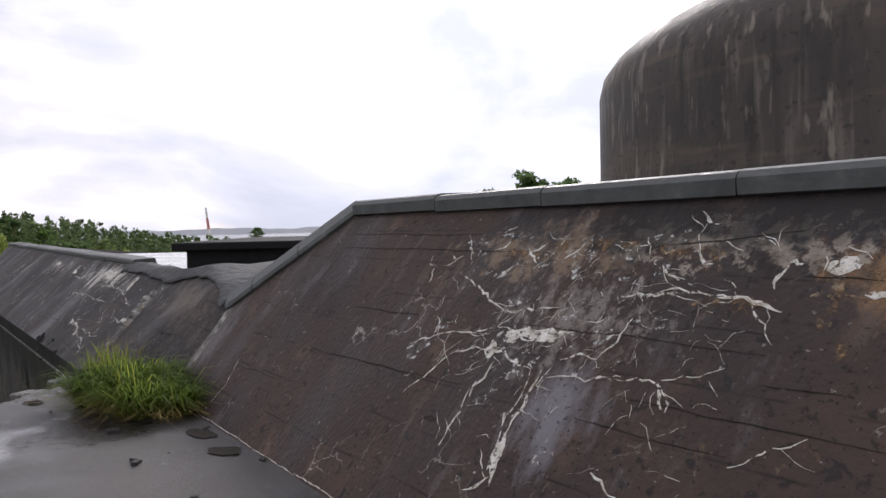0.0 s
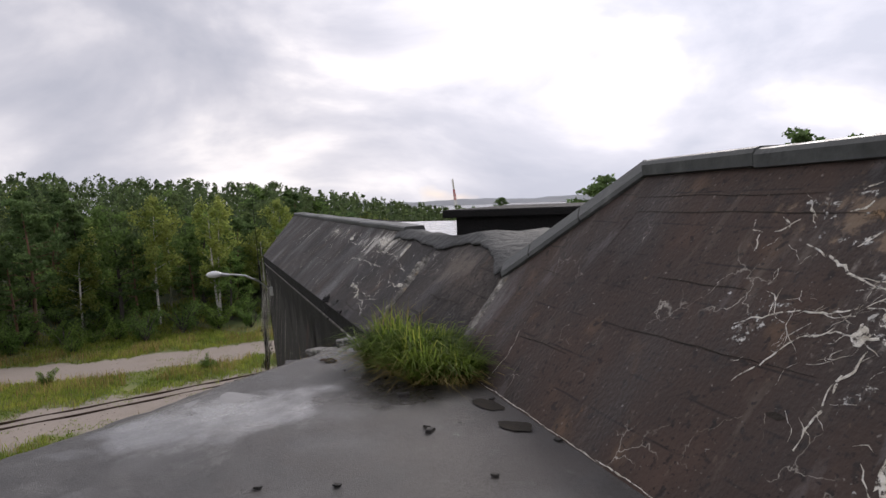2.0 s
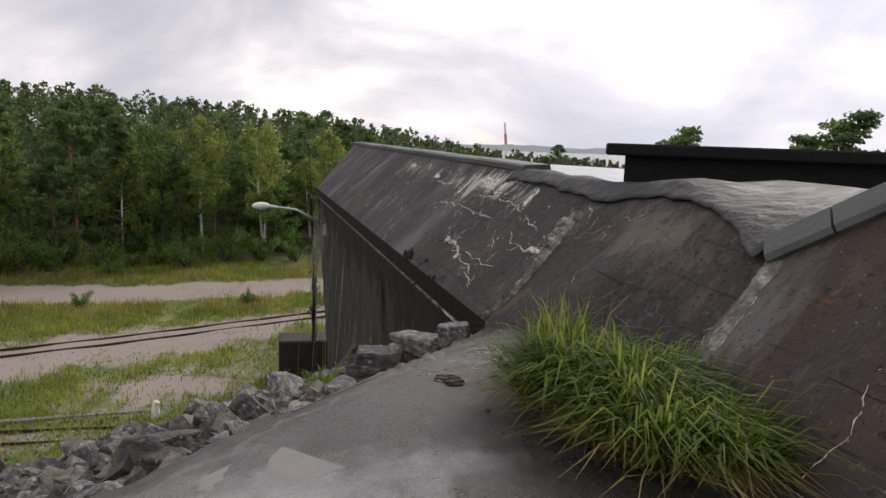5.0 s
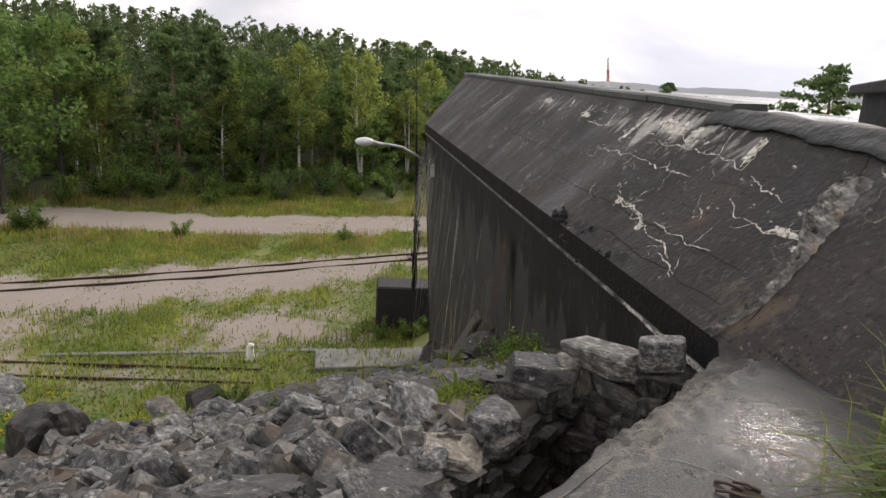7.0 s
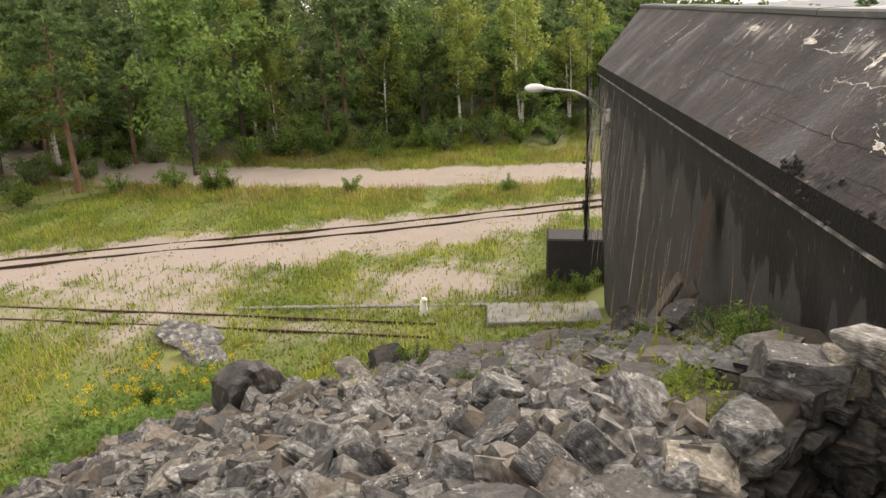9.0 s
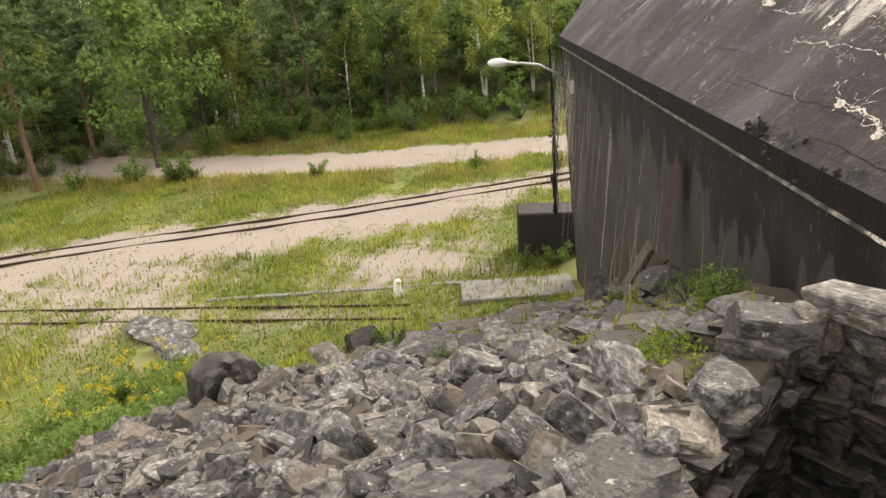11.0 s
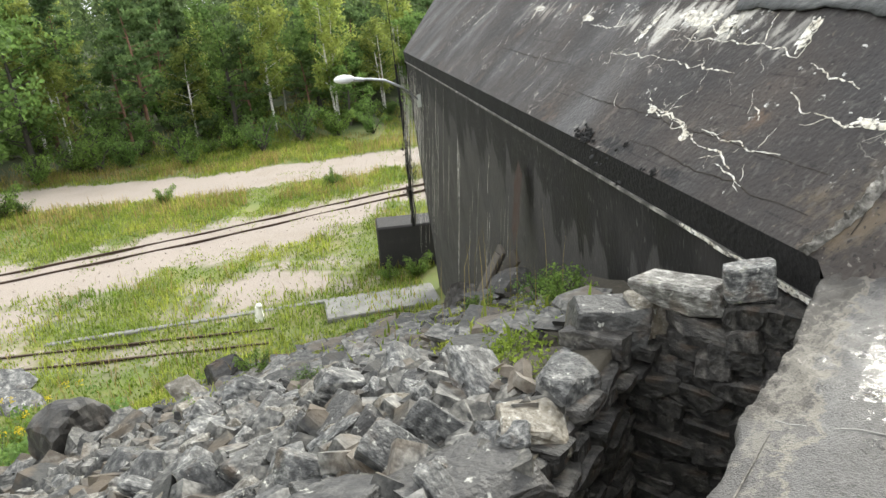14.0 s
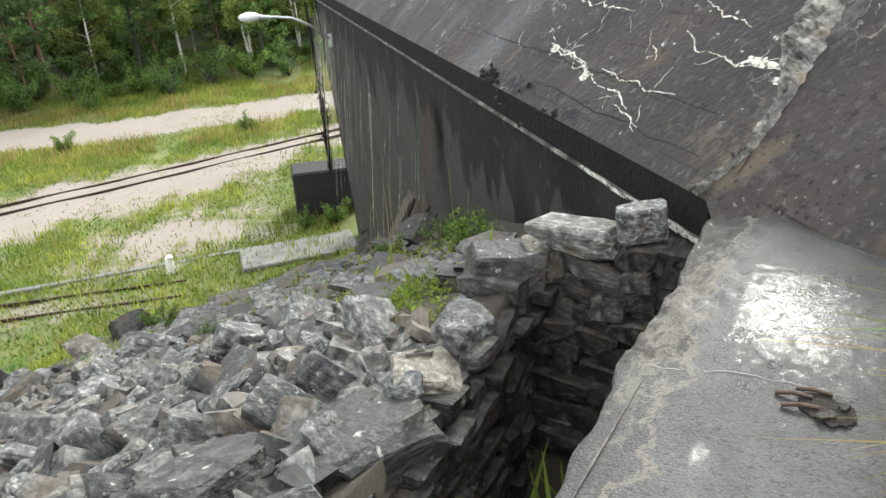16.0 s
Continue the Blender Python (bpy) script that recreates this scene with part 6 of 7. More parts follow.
def tuft_part(n, sd, hgt, lean, width, mat, nm, lab=""):
    """Blades that arch outwards from a mound."""
    r = np.random.default_rng(sd)
    a, q = r.uniform(0, 2 * math.pi, n), np.sqrt(r.uniform(0, 1, n))
    clump = 0.12 * np.sin(3 * a + 1) + 0.10 * np.sin(7 * a)
    mid = np.random.default_rng(7)
    ca, cq = mid.uniform(0, 2 * math.pi, 22), np.sqrt(mid.uniform(0, 1, 22))
    ci = r.integers(0, 22, n)
    tall = mid.uniform(0.6, 1.25, 22)[ci]
    s = 0.66 * (cq * np.cos(ca))[ci] + 0.15 * q * np.cos(a) * (1 + clump)
    t = 0.32 * (cq * np.sin(ca))[ci] + 0.13 * q * np.sin(a) * (1 + clump)
    ex, ey = np.array([0.92, -0.39]), np.array([0.39, 0.92])
    p = np.concatenate([s[:, None] * ex + t[:, None] * ey, (0.10 * (1 - cq[ci] ** 2) - 0.03)[:, None]], 1)
    out = np.concatenate([np.cos(a)[:, None] * ex + np.sin(a)[:, None] * ey, np.zeros((n, 1))], 1) + np.concatenate([r.normal(0, 1.0, (n, 2)), np.zeros((n, 1))], 1)
    out /= np.maximum(0.7, 0.62 * np.linalg.norm(out, axis=1))[:, None]
    h = hgt * r.uniform(0.45, 1.15, n) * (1.05 - 0.3 * q ** 2) * tall
    k = (lean * (0.25 + q) * r.uniform(0.3, 1.2, n) * h)[:, None]
    side = np.stack([-out[:, 1], out[:, 0], 0 * a], 1)
    side = side / (np.linalg.norm(side, axis=1)[:, None] + 1e-6) * (width * r.uniform(0.6, 1.4, n))[:, None]
    rows_ = []
    for f, rise, w in ((0.0, 0.0, 1.0), (0.22, 0.45, 1.0), (0.55, 0.80, 0.8)):
        c = p + out * k * f + np.array([0, 0, 1.0]) * (h * rise)[:, None]
        rows_ += [c - side * w, c + side * w]
    rows_.append(p + out * k * 1.05 + np.array([0, 0, 1.0]) * (h * (0.95 - 0.3 * np.clip(k[:, 0] / h, 0, 1.5)))[:, None])
    vs = np.stack(rows_, 1).reshape(-1, 3)
    i = 7 * np.arange(n)[:, None]
    fs = (i + np.array([0, 1, 3, 2])).tolist() + (i + np.array([2, 3, 5, 4])).tolist() + (i + np.array([4, 5, 6])).tolist()
    return part(nm, (vs.tolist(), fs), mat, tuft, lab)


tuft_part(7600, 41, 0.37, 0.95, 0.0065, M_tuft, "green_grass")
tuft_part(420, 43, 0.52, 0.7, 0.005, M_grass, "tall_grass", "taller yellow-green grass")
tuft_part(3600, 45, 0.20, 2.1, 0.005, M_straw, "dead_grass", "brown dead grass at the base")


wp = np.random.default_rng(83)
weed_at = np.stack([wp.normal(-0.52, 0.13, 90), wp.normal(0.42, 0.12, 90), np.zeros(90)], 1)
part("tall_weed", blades(weed_at, 0.62, 0.7, 0.006, 84), M_grass, tuft, "tall seeding weeds")
part("dry_stalk", blades(weed_at[:40] + (0.05, 0.03, 0), 0.68, 0.6, 0.004, 85), M_straw, tuft, "brown dry stalks")


def meadow(name, n, region, height, lean, width, mat, seed, keep, label):
    r = np.random.default_rng(seed)
    x, y = r.uniform(region[0], region[1], n), r.uniform(region[2], region[3], n)
    k = keep(x, y)
    x, y = x[k], y[k]
    o = part(name, blades(np.stack([x, y, ground_z(x, y)], 1), height, lean, width, seed), mat)
    return tagged(o, label, "grass", kind="stuff")


def free(x, y):
    w = (x + 5.4) * 0.6776 + (y - 9.58) * 0.7354
    on_wall = (w > np.where(x < -13, 0.3, -0.3)) & (x > -16.9)
    rnd = np.random.default_rng(99).uniform(0.15, 0.75, np.shape(x))
    return ~on_wall & ~in_rubble(x, y) & (gravel(x, y) < rnd) & (x < -6.3) & (~near_wall(x, y) | (rnd > 0.70))


meadow("meadow_grass", 170000, (-44, -6.4, -2, 44), 0.26, 0.8, 0.014, M_grass, 51, lambda x, y: free(x, y) & (wave(x, y, 0.5, 2.0) > -0.25), "uneven yellow-green meadow grass")
meadow("short_grass", 230000, (-40, -6.4, 2, 36), 0.085, 1.0, 0.015, M_grass_green, 52, lambda x, y: free(x, y) & (wave(x, y, 0.7, 0.5) > -0.75), "short green grass in the yard")
meadow("dry_grass", 30000, (-46, -6.4, 0, 44), 0.36, 0.7, 0.011, M_straw, 53, lambda x, y: free(x, y) & (wave(x, y, 0.9, 3.0) > 0.0), "dry straw-coloured grass stalks")
meadow("wall_foot_grass", 110000, (-16, -6.7, 9.3, 19), 0.05, 1.2, 0.007, M_grass, 57, lambda x, y: near_wall(x, y) & ((x + 5.4) * 0.6776 + (y - 9.58) * 0.7354 < -0.3) & (wave(x, y, 2.1, 0.7) > 0.34), "short mossy grass between the shards by the wall")
meadow("roadside_grass", 42000, (-46, -18, 6, 46), 0.55, 0.6, 0.012, M_straw, 58, lambda x, y: free(x, y) & (np.abs(line_dist(x, y, ROAD_FAR)[0] - 3.6) < 1.4) & (wave(x, y, 0.8, 1.5) > -0.2), "tall yellowing grass along the gravel road")
meadow("weeds_in_gravel", 16000, (-31, -16, 5, 34), 0.07, 0.9, 0.016, M_grass_green, 54, lambda x, y: (gravel(x, y) > 0.5) & (wave(x, y, 1.3, 1.0) > 0.25), "sparse weeds in the gravel")


def leaves(centres, radius, per, size, seed, flat_=1.0):
    """Small folded leaf quads in clumps."""
    r = np.random.default_rng(seed)
    c = np.repeat(np.asarray(centres, float), per, 0)
    n = len(c)
    off = r.normal(0, 1, (n, 3))
    off /= np.linalg.norm(off, axis=1)[:, None]
    rad = np.repeat(np.broadcast_to(radius, (len(centres),)), per)[:, None]
    c = c + off * rad * (r.uniform(0.25, 1, (n, 1)) ** 0.6) * np.array([1, 1, flat_])
    a = r.normal(0, 1, (n, 3))
    a /= np.linalg.norm(a, axis=1)[:, None]
    b = np.cross(a, off + 0.01)
    b /= np.linalg.norm(b, axis=1)[:, None] + 1e-9
    s = size * r.uniform(0.6, 1.4, (n, 1))
    vs = np.stack([c - a * s, c - b * s * 0.55, c + a * s, c + b * s * 0.55], 1).reshape(-1, 3)
    i = 4 * np.arange(n)[:, None]
    return vs.tolist(), (i + np.array([0, 1, 2, 3])).tolist()


def limb(p, q, r0, r1, bend, r):
    p, q = Vector(p), Vector(q)
    m = p.lerp(q, 0.5) + Vector((r.uniform(-bend, bend), r.uniform(-bend, bend), r.uniform(0, bend)))
    return tube([p, m, q], [r0, (r0 + r1) / 2, r1], 5)


def tree(name, h, kind, seed, label, category):
    r = random.Random(seed)
    t = empty(name, Matrix(), label, category, "forest trees")
    lean = Vector((r.uniform(-0.05, 0.05) * h, r.uniform(-0.05, 0.05) * h, 0))

    def at(s):
        return lean * s * s + Vector((0.12 * math.sin(3 * s + seed), 0.1 * math.sin(4 * s + 2 * seed), h * s))
    parts, centres, radii = [], [], []
    r0 = {"pine": 0.014, "birch": 0.010, "oak": 0.017, "spruce": 0.014}[kind] * h
    stems = 2 if kind == "birch" and seed % 2 else 1
    for k in range(stems):
        sh = Vector((0.035 * h * k, 0.02 * h * k, 0))
        parts.append(tube([at(s) + sh * (0.3 + s * 2) for s in (0, 0.15, 0.35, 0.55, 0.75, 0.93)], [r0 * f for f in (1.25, 1, 0.85, 0.62, 0.36, 0.08)], 7))
        lo = {"pine": 0.34, "birch": 0.24, "oak": 0.10, "spruce": 0.06}[kind]
        n = {"pine": 30, "birch": 26, "oak": 34, "spruce": 44}[kind] // stems
        for i in range(n):
            s = lo + (0.97 - lo) * (i + r.random()) / n
            q = (s - lo) / (1 - lo)
            reach = h * {"pine": 0.21 * (1 - q ** 1.8) + 0.035, "birch": 0.17 * math.sin(math.pi * min(1, 0.2 + 0.8 * q)) + 0.04, "oak": 0.28 * math.sin(math.pi * min(1, 0.22 + 0.72 * q)) + 0.04, "spruce": 0.20 * (1 - q) + 0.02}[kind] * r.uniform(0.55, 1.15)
            a = r.uniform(0, 6.28)
            rise = {"pine": 0.18, "birch": 0.5, "oak": 0.35, "spruce": -0.15}[kind] * reach
            p = at(s) + sh * (0.3 + s * 2)
            e = p + Vector((math.cos(a) * reach, math.sin(a) * reach, rise))
            parts.append(limb(p, e, r0 * 0.32 * (1.1 - q), r0 * 0.06, 0.05 * reach, r))
            for f in (0.45, 0.75, 1.0):
                centres.append(p.lerp(e, f) + Vector((r.uniform(-0.15, 0.15), r.uniform(-0.15, 0.15), r.uniform(-0.05, 0.15))) * reach)
                radii.append(h * {"pine": 0.05, "birch": 0.056, "oak": 0.07, "spruce": 0.048}[kind] * r.uniform(0.7, 1.3))
                if kind == "birch":
                    centres.append(centres[-1] - Vector((0, 0, 0.05 * h * r.random())))
                    radii.append(radii[-1] * 0.8)
    bark = {"pine": M_bark_pine, "birch": M_bark_birch, "oak": M_bark_dark, "spruce": M_bark_dark}[kind]
    crown = {"pine": M_pine, "birch": M_birch, "oak": M_oak, "spruce": M_pine}[kind]
    part("trunk", join(*parts), bark, t)
    part("crown", leaves([tuple(c) for c in centres], np.array(radii), {"pine": 38, "birch": 26, "oak": 36, "spruce": 30}[kind], h * {"pine": 0.0135, "birch": 0.0125, "oak": 0.0155, "spruce": 0.0145}[kind], seed, {"pine": 0.55, "birch": 1.2, "oak": 0.85, "spruce": 0.5}[kind]), crown, t)
    return t


SKY_B = [10, 25, 30, 34.5, 41, 50, 60, 75, 100]
SKY_E = [-1.2, -0.6, -0.1, 0.9, 1.8, 2.35, 2.8, 3.3, 3.6]


def allowed(x, y):
    dx, dy = x + 2.0, y - 3.5
    d = math.hypot(dx, dy)
    b = math.degrees(math.atan2(-dx, dy))
    return 1.5 + d * math.tan(radians(float(np.interp(b, SKY_B, SKY_E)))) - float(ground_z(x, y))


H0 = 10.0
pines = [tree("pine_tree", H0, "pine", s, "tall pine with reddish trunk in the forest edge", "pine tree") for s in (1, 2, 3, 4)]
birches = [tree("birch_tree", H0, "birch", s, "slender birch with white trunk and yellow-green leaves", "birch tree") for s in (11, 12, 13)]
oaks = [tree("broadleaf_tree", H0, "oak", s, "dense dark green broadleaf tree in the forest", "tree") for s in (21, 22, 23)]
spruces = [tree("spruce_tree", H0, "spruce", s, "dark green spruce in the forest", "spruce tree") for s in (31, 32)]
used = set()


def plant(kind, x, y, h, rz, squash=1.0):
    src = kind
    m = pose(x, y, float(ground_z(x, y)) - 0.1, 0, 0, rz) @ Matrix.Diagonal((h / H0 * squash, h / H0 * squash, h / H0, 1))
    if src.name in used:
        o = copy_thing(src, m)
        o.matrix_basis = m
        return o
    used.add(src.name)
    src.matrix_world = m
    return src


fr = random.Random(77)
spec = [(birches[0], -39.6, 35.3, 9.0), (pines[0], -43.1, 28.9, 9.6), (birches[1], -45.5, 24.0, 8.6), (pines[1], -46.0, 26.0, 9.4), (pines[2], -41.2, 12.9, 11.0), (oaks[0], -40.9, 18.4, 9.0), (birches[2], -37.0, 38.5, 8.8), (pines[3], -45.9, 12.6, 11.5), (spruces[0], -41.5, 31.0, 8.8), (oaks[1], -44.0, 22.5, 9.3), (oaks[2], -40.8, 33.3, 8.0), (spruces[1], -47.5, 15.5, 10.4)]
for src, x, y, h in spec:
    plant(src, x, y, min(h, allowed(x, y) * 0.9), fr.uniform(0, 360))
flen = sum(math.hypot(b[0] - a[0], b[1] - a[1]) for a, b in zip(FOREST, FOREST[1:]))
for row, (off0, off1, step, lo, hi) in enumerate(((1.5, 4.5, 3.1, 0.48, 0.74), (5, 10, 2.8, 0.58, 0.84), (10, 20, 2.8, 0.72, 0.95), (20, 38, 3.4, 0.86, 1.02))):
    s = fr.uniform(0, step)
    while s < flen:
        p, d = along(FOREST, s)
        o_ = fr.uniform(off0, off1)
        x, y = p.x - d.y * o_, p.y + d.x * o_
        a = allowed(x, y)
        pool = (pines * 4 + birches * 3 + oaks + spruces) if row < 2 else (pines * 3 + oaks * 4 + birches * 2 + spruces)
        if a > 2.5:
            h = min(a, 15) * fr.uniform(lo, hi)
            plant(fr.choice(pool), x, y, h, fr.uniform(0, 360), fr.uniform(0.9, 1.2))
        s += step * fr.uniform(0.7, 1.3)
# trees that rise behind the roofs
for x, y, top in ((-0.2, 46.8, 5.2), (-3.3, 48.4, 4.3), (-5.3, 48.3, 2.9), (-11.6, 47.4, 3.2), (2.0, 52.0, 4.9), (-41.0, 100.0, 2.2), (-47, 113, 2.1)):
    gz_ = float(ground_z(x, y))
    o = plant(pines[int(abs(x)) % 4], x, y, top - gz_, 33 * x, 1.25)

# the wooded hill behind the forest edge
fw = np.random.default_rng(321)
hill_c, hill_r = [], []
for _ in range(1300):
    b_, d_ = radians(fw.uniform(15, 108)), fw.uniform(58, 135)
    x, y = -2.0 - d_ * math.sin(b_), 3.5 + d_ * math.cos(b_)
    off_, side_ = line_dist(np.array(x), np.array(y), FOREST)
    a = allowed(x, y)
    if float(side_) > 0 or float(off_) < 12 or a < 2:
        continue
    h, ch = a * fw.uniform(0.78, 1.04), fw.uniform(4.5, 8.5)
    fat = fw.uniform(0.16, 0.26)
    for k in range(9):
        q = k / 8
        w_ = (0.30 + 0.70 * q ** 0.8) * min(ch, h) * fat
        hill_c.append((x + fw.normal(0, 0.45) * w_, y + fw.normal(0, 0.45) * w_, float(ground_z(x, y)) + h - min(ch, h) * q))
        hill_r.append(w_)
tagged(part("far_woods", leaves(hill_c, np.array(hill_r), 22, 0.19, 322), M_farwood), "dense dark pine woods on the hill behind", "woods", kind="stuff")

# shrubs along the forest edge, by the track and the walls
def shrub(h, seed, mat):
    r = random.Random(seed)
    t = empty("shrub", Matrix(), "leafy green shrub at the forest edge", "shrub", "shrubs")
    parts, cs, rs = [], [], []
    for i in range(16):
        a, l = r.uniform(0, 6.28), r.uniform(0.5, 1.0) * h
        e = (math.cos(a) * l * 0.55, math.sin(a) * l * 0.55, l * r.uniform(0.5, 1.0))
        parts.append(tube([(0, 0, 0), (e[0] * 0.4, e[1] * 0.4, e[2] * 0.55), e], [0.03 * h, 0.02 * h, 0.006 * h], 4))
        for f in (0.5, 0.8, 1.0):
            cs.append((e[0] * f, e[1] * f, e[2] * f))
            rs.append(0.17 * h * r.uniform(0.7, 1.2))
    part("woody_base", join(*parts), M_bark_dark, t)
    part("foliage", leaves(cs, np.array(rs), 30, 0.034 * h, seed), mat, t)
    return t


bushes = [shrub(1.0, 61, M_shrub), shrub(1.0, 62, M_shrub), shrub(1.0, 63, M_oak)]
bush_spots = [(-41.3, 24.5, 2.4), (-37.6, 27.5, 1.3), (-36.4, 31.5, 2.0), (-36.9, 17.8, 1.6), (-38.5, 16.5, 1.5), (-41.0, 26.0, 2.0), (-40.0, 28.6, 1.9), (-38.6, 31.2, 1.7), (-36.5, 34.5, 2.2), (-35.2, 36.4, 1.9), (-42.0, 24.0, 2.2), (-33.5, 37.6, 1.5), (-41.8, 21.5, 1.8), (-39.0, 29.8, 1.3), (-30.5, 41.0, 1.8), (-39.5, 14.2, 1.2), (-40.2, 10.2, 1.5), (-27.0, 44.5, 2.0), (-32.2, 22.4, 0.9), (-27.0, 27.5, 0.8), (-15.2, 12.9, 0.55), (-13.2, 11.9, 0.5), (-7.45, 11.05, 0.5), (-7.8, 11.3, 0.42), (-17.2, 13.2, 0.6), (-8.7, 11.6, 0.3), (-18.0, 9.6, 0.7), (-18.6, 10.6, 0.6), (-17.6, 8.6, 0.6), (-19.2, 9.2, 0.7), (-18.8, 7.8, 0.6), (-12.0, 10.0, 0.35), (-9.6, 9.9, 0.3), (-16.95, 20.6, 0.8), (-17.5, 20.0, 0.6), (-36.8, 18.6, 0.8)]
for i, (x, y, h) in enumerate(bush_spots):
    src = bushes[i % 3]
    m = pose(x, y, float(ground_z(x, y)) - 0.04, 0, 0, 47 * i) @ Matrix.Diagonal((h, h, h, 1))
    if i < 3:
        src.matrix_world = m
    else:
        o = copy_thing(src, m)
        o.matrix_basis = m
        if h < 1.0:
            tagged(o, "low leafy weed bush growing among stones", "bush")

# undergrowth between the trunks
ur = random.Random(123)
for row, (off0, off1, step, h0, h1_) in enumerate(((0.6, 2.2, 1.9, 0.7, 1.7), (2.5, 6, 1.9, 1.1, 2.4), (7, 14, 2.0, 3.0, 5.2), (15, 26, 2.8, 3.5, 5.5), (27, 45, 4.0, 4.0, 6.0))):
    s = ur.uniform(0, step)
    while s < flen:
        p, d = along(FOREST, s)
        o_ = ur.uniform(off0, off1)
        x, y = p.x - d.y * o_, p.y + d.x * o_
        h = min(ur.uniform(h0, h1_), 0.8 * allowed(x, y))
        if h > 0.5:
            m = pose(x, y, float(ground_z(x, y)) - 0.05, 0, 0, ur.uniform(0, 360)) @ Matrix.Diagonal((h * 1.1, h * 1.1, h, 1))
            o = copy_thing(bushes[ur.choice((0, 1, 2, 2))], m)
            o.matrix_basis = m
            if row:
                tagged(o, "tall leafy undergrowth between the forest trunks", "shrub")
        s += step * ur.uniform(0.7, 1.3)

# yellow flowers on the bank
yf = np.random.default_rng(5)
fp = np.stack([yf.normal(-19.0, 0.9, 60), yf.normal(9.4, 1.2, 60)], 1)
stalks = blades(np.stack([fp[:, 0], fp[:, 1], ground_z(fp[:, 0], fp[:, 1])], 1), 0.6, 0.2, 0.008, 5, np.full(60, 0.6))
fl = empty("goldenrod", Matrix(), "tall yellow flowering weeds on the bank", "flowers")
tagged(part("stalk", stalks, M_grass_green, fl), kind="stuff")
part("blossom", leaves(np.stack([fp[:, 0], fp[:, 1], ground_z(fp[:, 0], fp[:, 1]) + 0.52], 1), 0.09, 26, 0.022, 6), M_flower, fl, "bright yellow blossom")

bc = np.random.default_rng(71)
bx, by = bc.normal(-17.6, 1.0, 620), bc.normal(8.4, 1.2, 620)
bk = ~in_rubble(bx, by)
bramble = part("bramble", leaves(np.stack([bx, by, ground_z(bx, by) + bc.uniform(0.05, 0.38, 620)], 1)[bk], 0.16, 16, 0.05, 72), M_oak)
tagged(bramble, "low dark green bramble leaves on the bank", "bramble", kind="stuff")

# moss between the shards by the wall
mo = np.random.default_rng(141)
mx_, my_ = mo.uniform(-14, -6.6, 9000), mo.uniform(9.0, 17.0, 9000)
mw_ = (mx_ + 5.4) * 0.6776 + (my_ - 9.58) * 0.7354
mk_ = (mw_ < -0.25) & (my_ > rubble_top(mx_) - 0.7) & (wave(mx_, my_, 1.9, 0.4) + 0.5 * wave(mx_, my_, 5.0) > 0.15)
moss = part("moss", leaves(np.stack([mx_, my_, ground_z(mx_, my_) + 0.03], 1)[mk_], 0.085, 16, 0.016, 142, 0.45), M_grass)
tagged(moss, "yellow-green moss cushions among the stone shards", "moss", kind="stuff")

# tall straws by the wall, fern in the pit
sx = np.random.default_rng(8)
stp = np.stack([sx.normal(-8.1, 0.5, 34), sx.normal(11.5, 0.4, 34)], 1)
kp = (stp[:, 0] + 5.4) * 0.6776 + (stp[:, 1] - 9.58) * 0.7354 < -0.2
stp = stp[kp]
straw = part("tall_straw", blades(np.stack([stp[:, 0], stp[:, 1], ground_z(stp[:, 0], stp[:, 1])], 1), 0.9, 0.3, 0.0028, 9), M_straw)
tagged(straw, "tall dry straws beside the bunker wall", "straw", kind="stuff")
fp2 = np.stack([sx.uniform(-6.0, -5.45, 260), sx.uniform(6.2, 9.0, 260), np.full(260, -2.2)], 1)
fern = part("pit_fern", blades(fp2, 1.05, 0.9, 0.03, 19), M_grass_green)
tagged(fern, "green ferns growing in the bottom of the pit", "fern", kind="stuff")
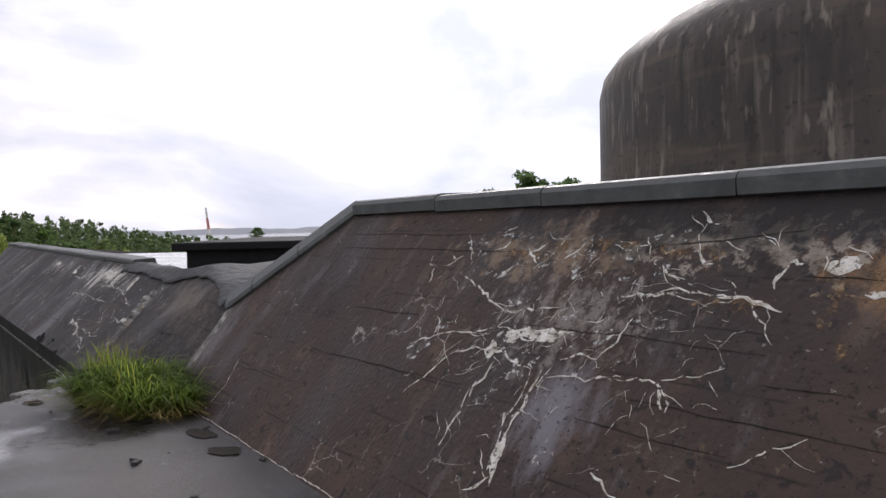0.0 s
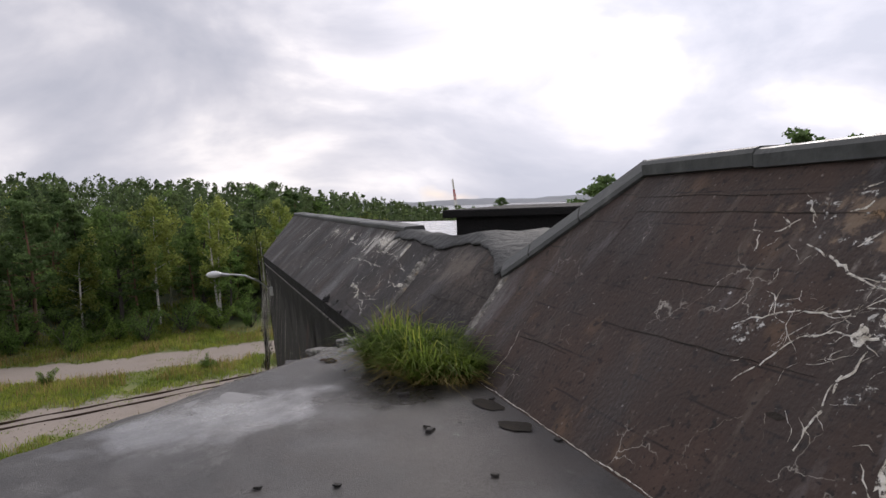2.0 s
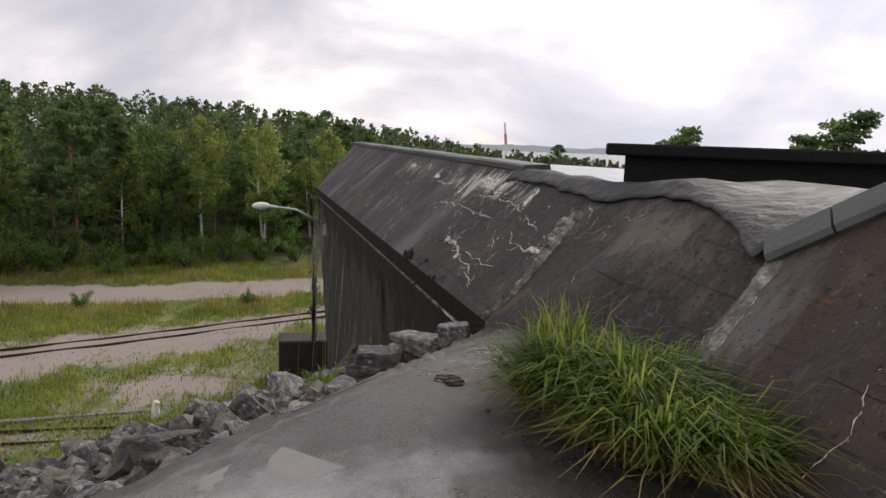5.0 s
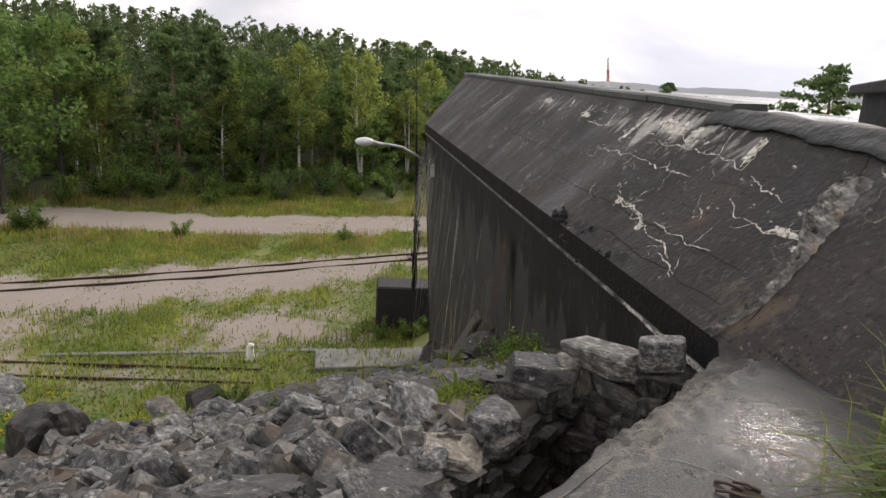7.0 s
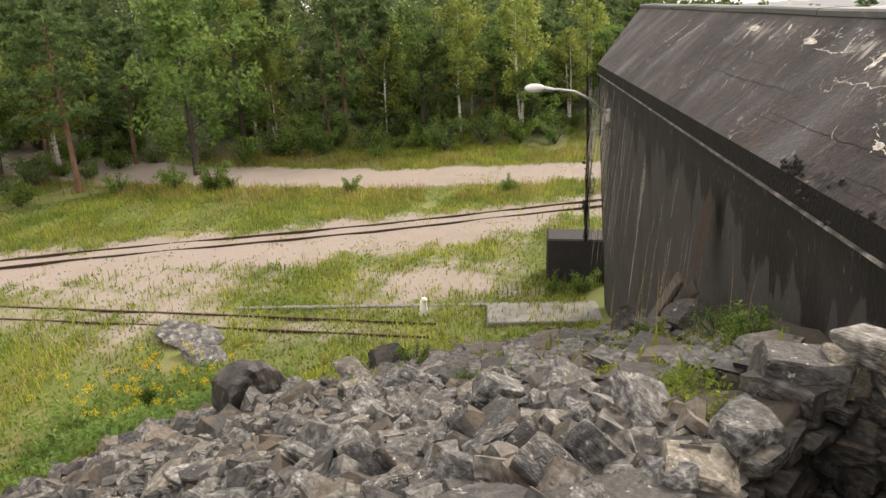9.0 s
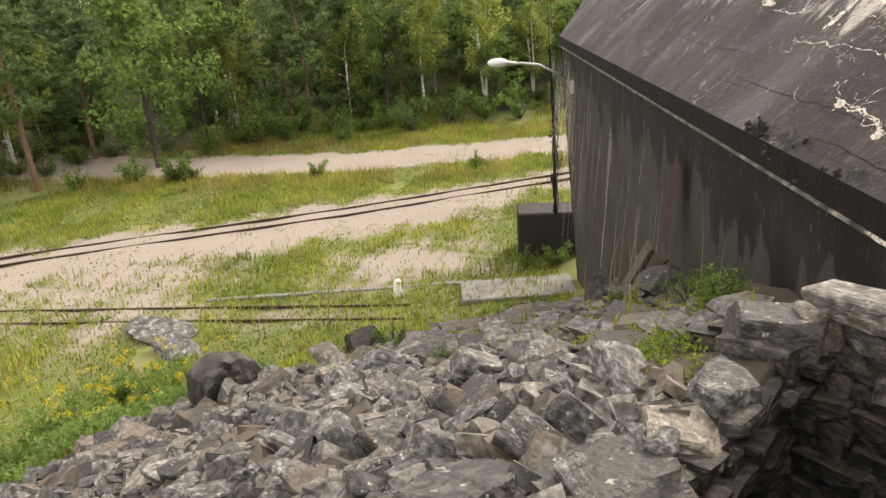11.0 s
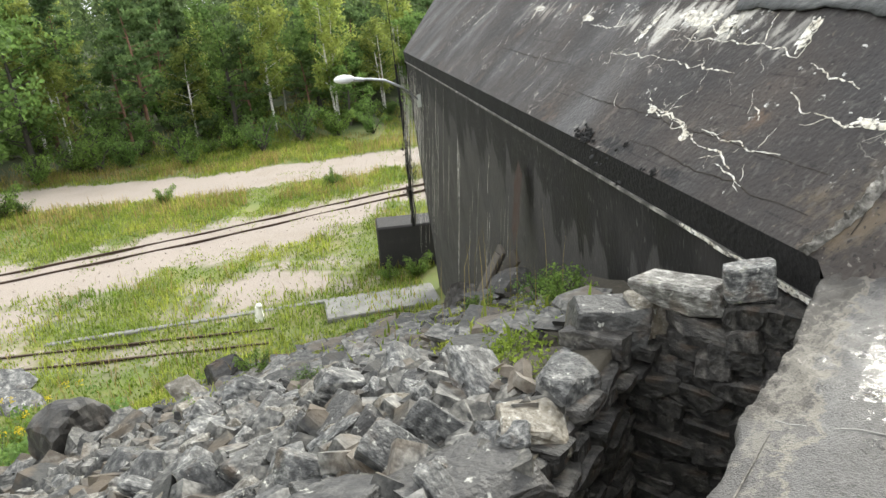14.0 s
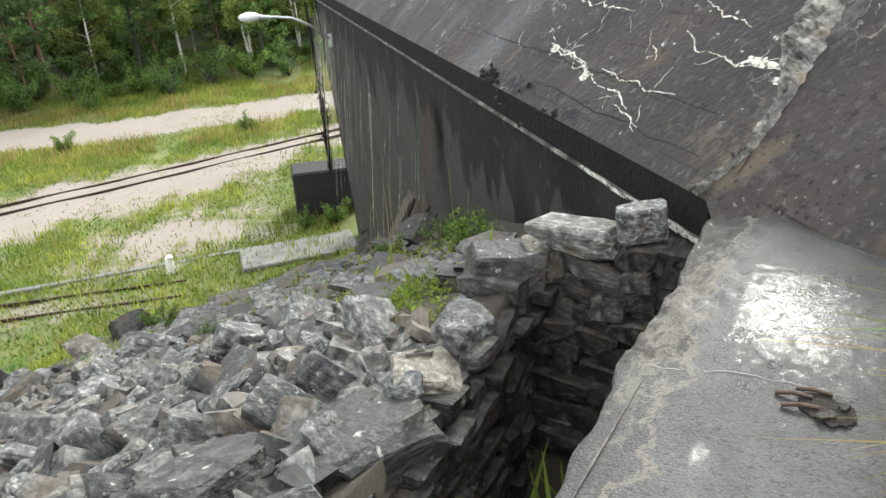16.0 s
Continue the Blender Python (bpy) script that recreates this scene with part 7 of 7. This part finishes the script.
vine_c = [(pole_at.x + 0.1 * math.sin(5 * z), pole_at.y + 0.1 * math.cos(4 * z), z) for z in np.linspace(-4.0, -1.2, 26)]
vine = part("climber", leaves([(x - pole_at.x, y - pole_at.y, z - pole_z) for x, y, z in vine_c], 0.13, 9, 0.05, 15), M_bark_dark, cable_pole, "withered dark climbing plant")

# ---------------- distance ----------------
crane = empty("harbour_crane", Matrix.Translation((-111, 228, -13)), "red and white lattice crane in the far harbour", "crane")
top_, foot_ = Vector((-3.2, 1.2, 22.7)), Vector((0, 0, 0))
for k, (dx, dy) in enumerate(((-0.6, -0.6), (0.6, -0.6), (0.6, 0.6), (-0.6, 0.6))):
    for j in range(6):
        a, b = j / 6, (j + 1) / 6
        w = lambda s: Vector((dx, dy, 0)) * (1 - 0.75 * s)
        part("leg", tube([foot_.lerp(top_, a) + w(a), foot_.lerp(top_, b) + w(b)], [0.11, 0.10], 5), M_red if j % 2 == 0 else M_white, crane)
for j in range(12):
    a, b = j / 12, (j + 1) / 12
    s = 1 if j % 2 else -1
    part("brace", tube([foot_.lerp(top_, a) + Vector((0.6 * s, -0.6, 0)) * (1 - 0.75 * a), foot_.lerp(top_, b) + Vector((-0.6 * s, -0.6, 0)) * (1 - 0.75 * b)], [0.07, 0.07], 4), M_red if (j // 2) % 2 == 0 else M_white, crane)
# aerial haze is painted into the shore as a very pale base colour
M_haze = material("shore_painted_haze", [(0.3, (0.68, 0.70, 0.73)), (0.7, (0.74, 0.76, 0.78))], scale=0.01, rough=(0.9, 1.0), bump=0.0)
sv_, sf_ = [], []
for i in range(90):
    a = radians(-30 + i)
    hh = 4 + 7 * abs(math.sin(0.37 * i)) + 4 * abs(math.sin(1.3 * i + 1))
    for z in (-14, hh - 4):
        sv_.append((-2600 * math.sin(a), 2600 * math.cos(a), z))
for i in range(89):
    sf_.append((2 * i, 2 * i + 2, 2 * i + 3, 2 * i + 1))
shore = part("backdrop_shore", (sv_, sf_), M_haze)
tagged(shore, "low hazy islands on the horizon", "shore", kind="structure")
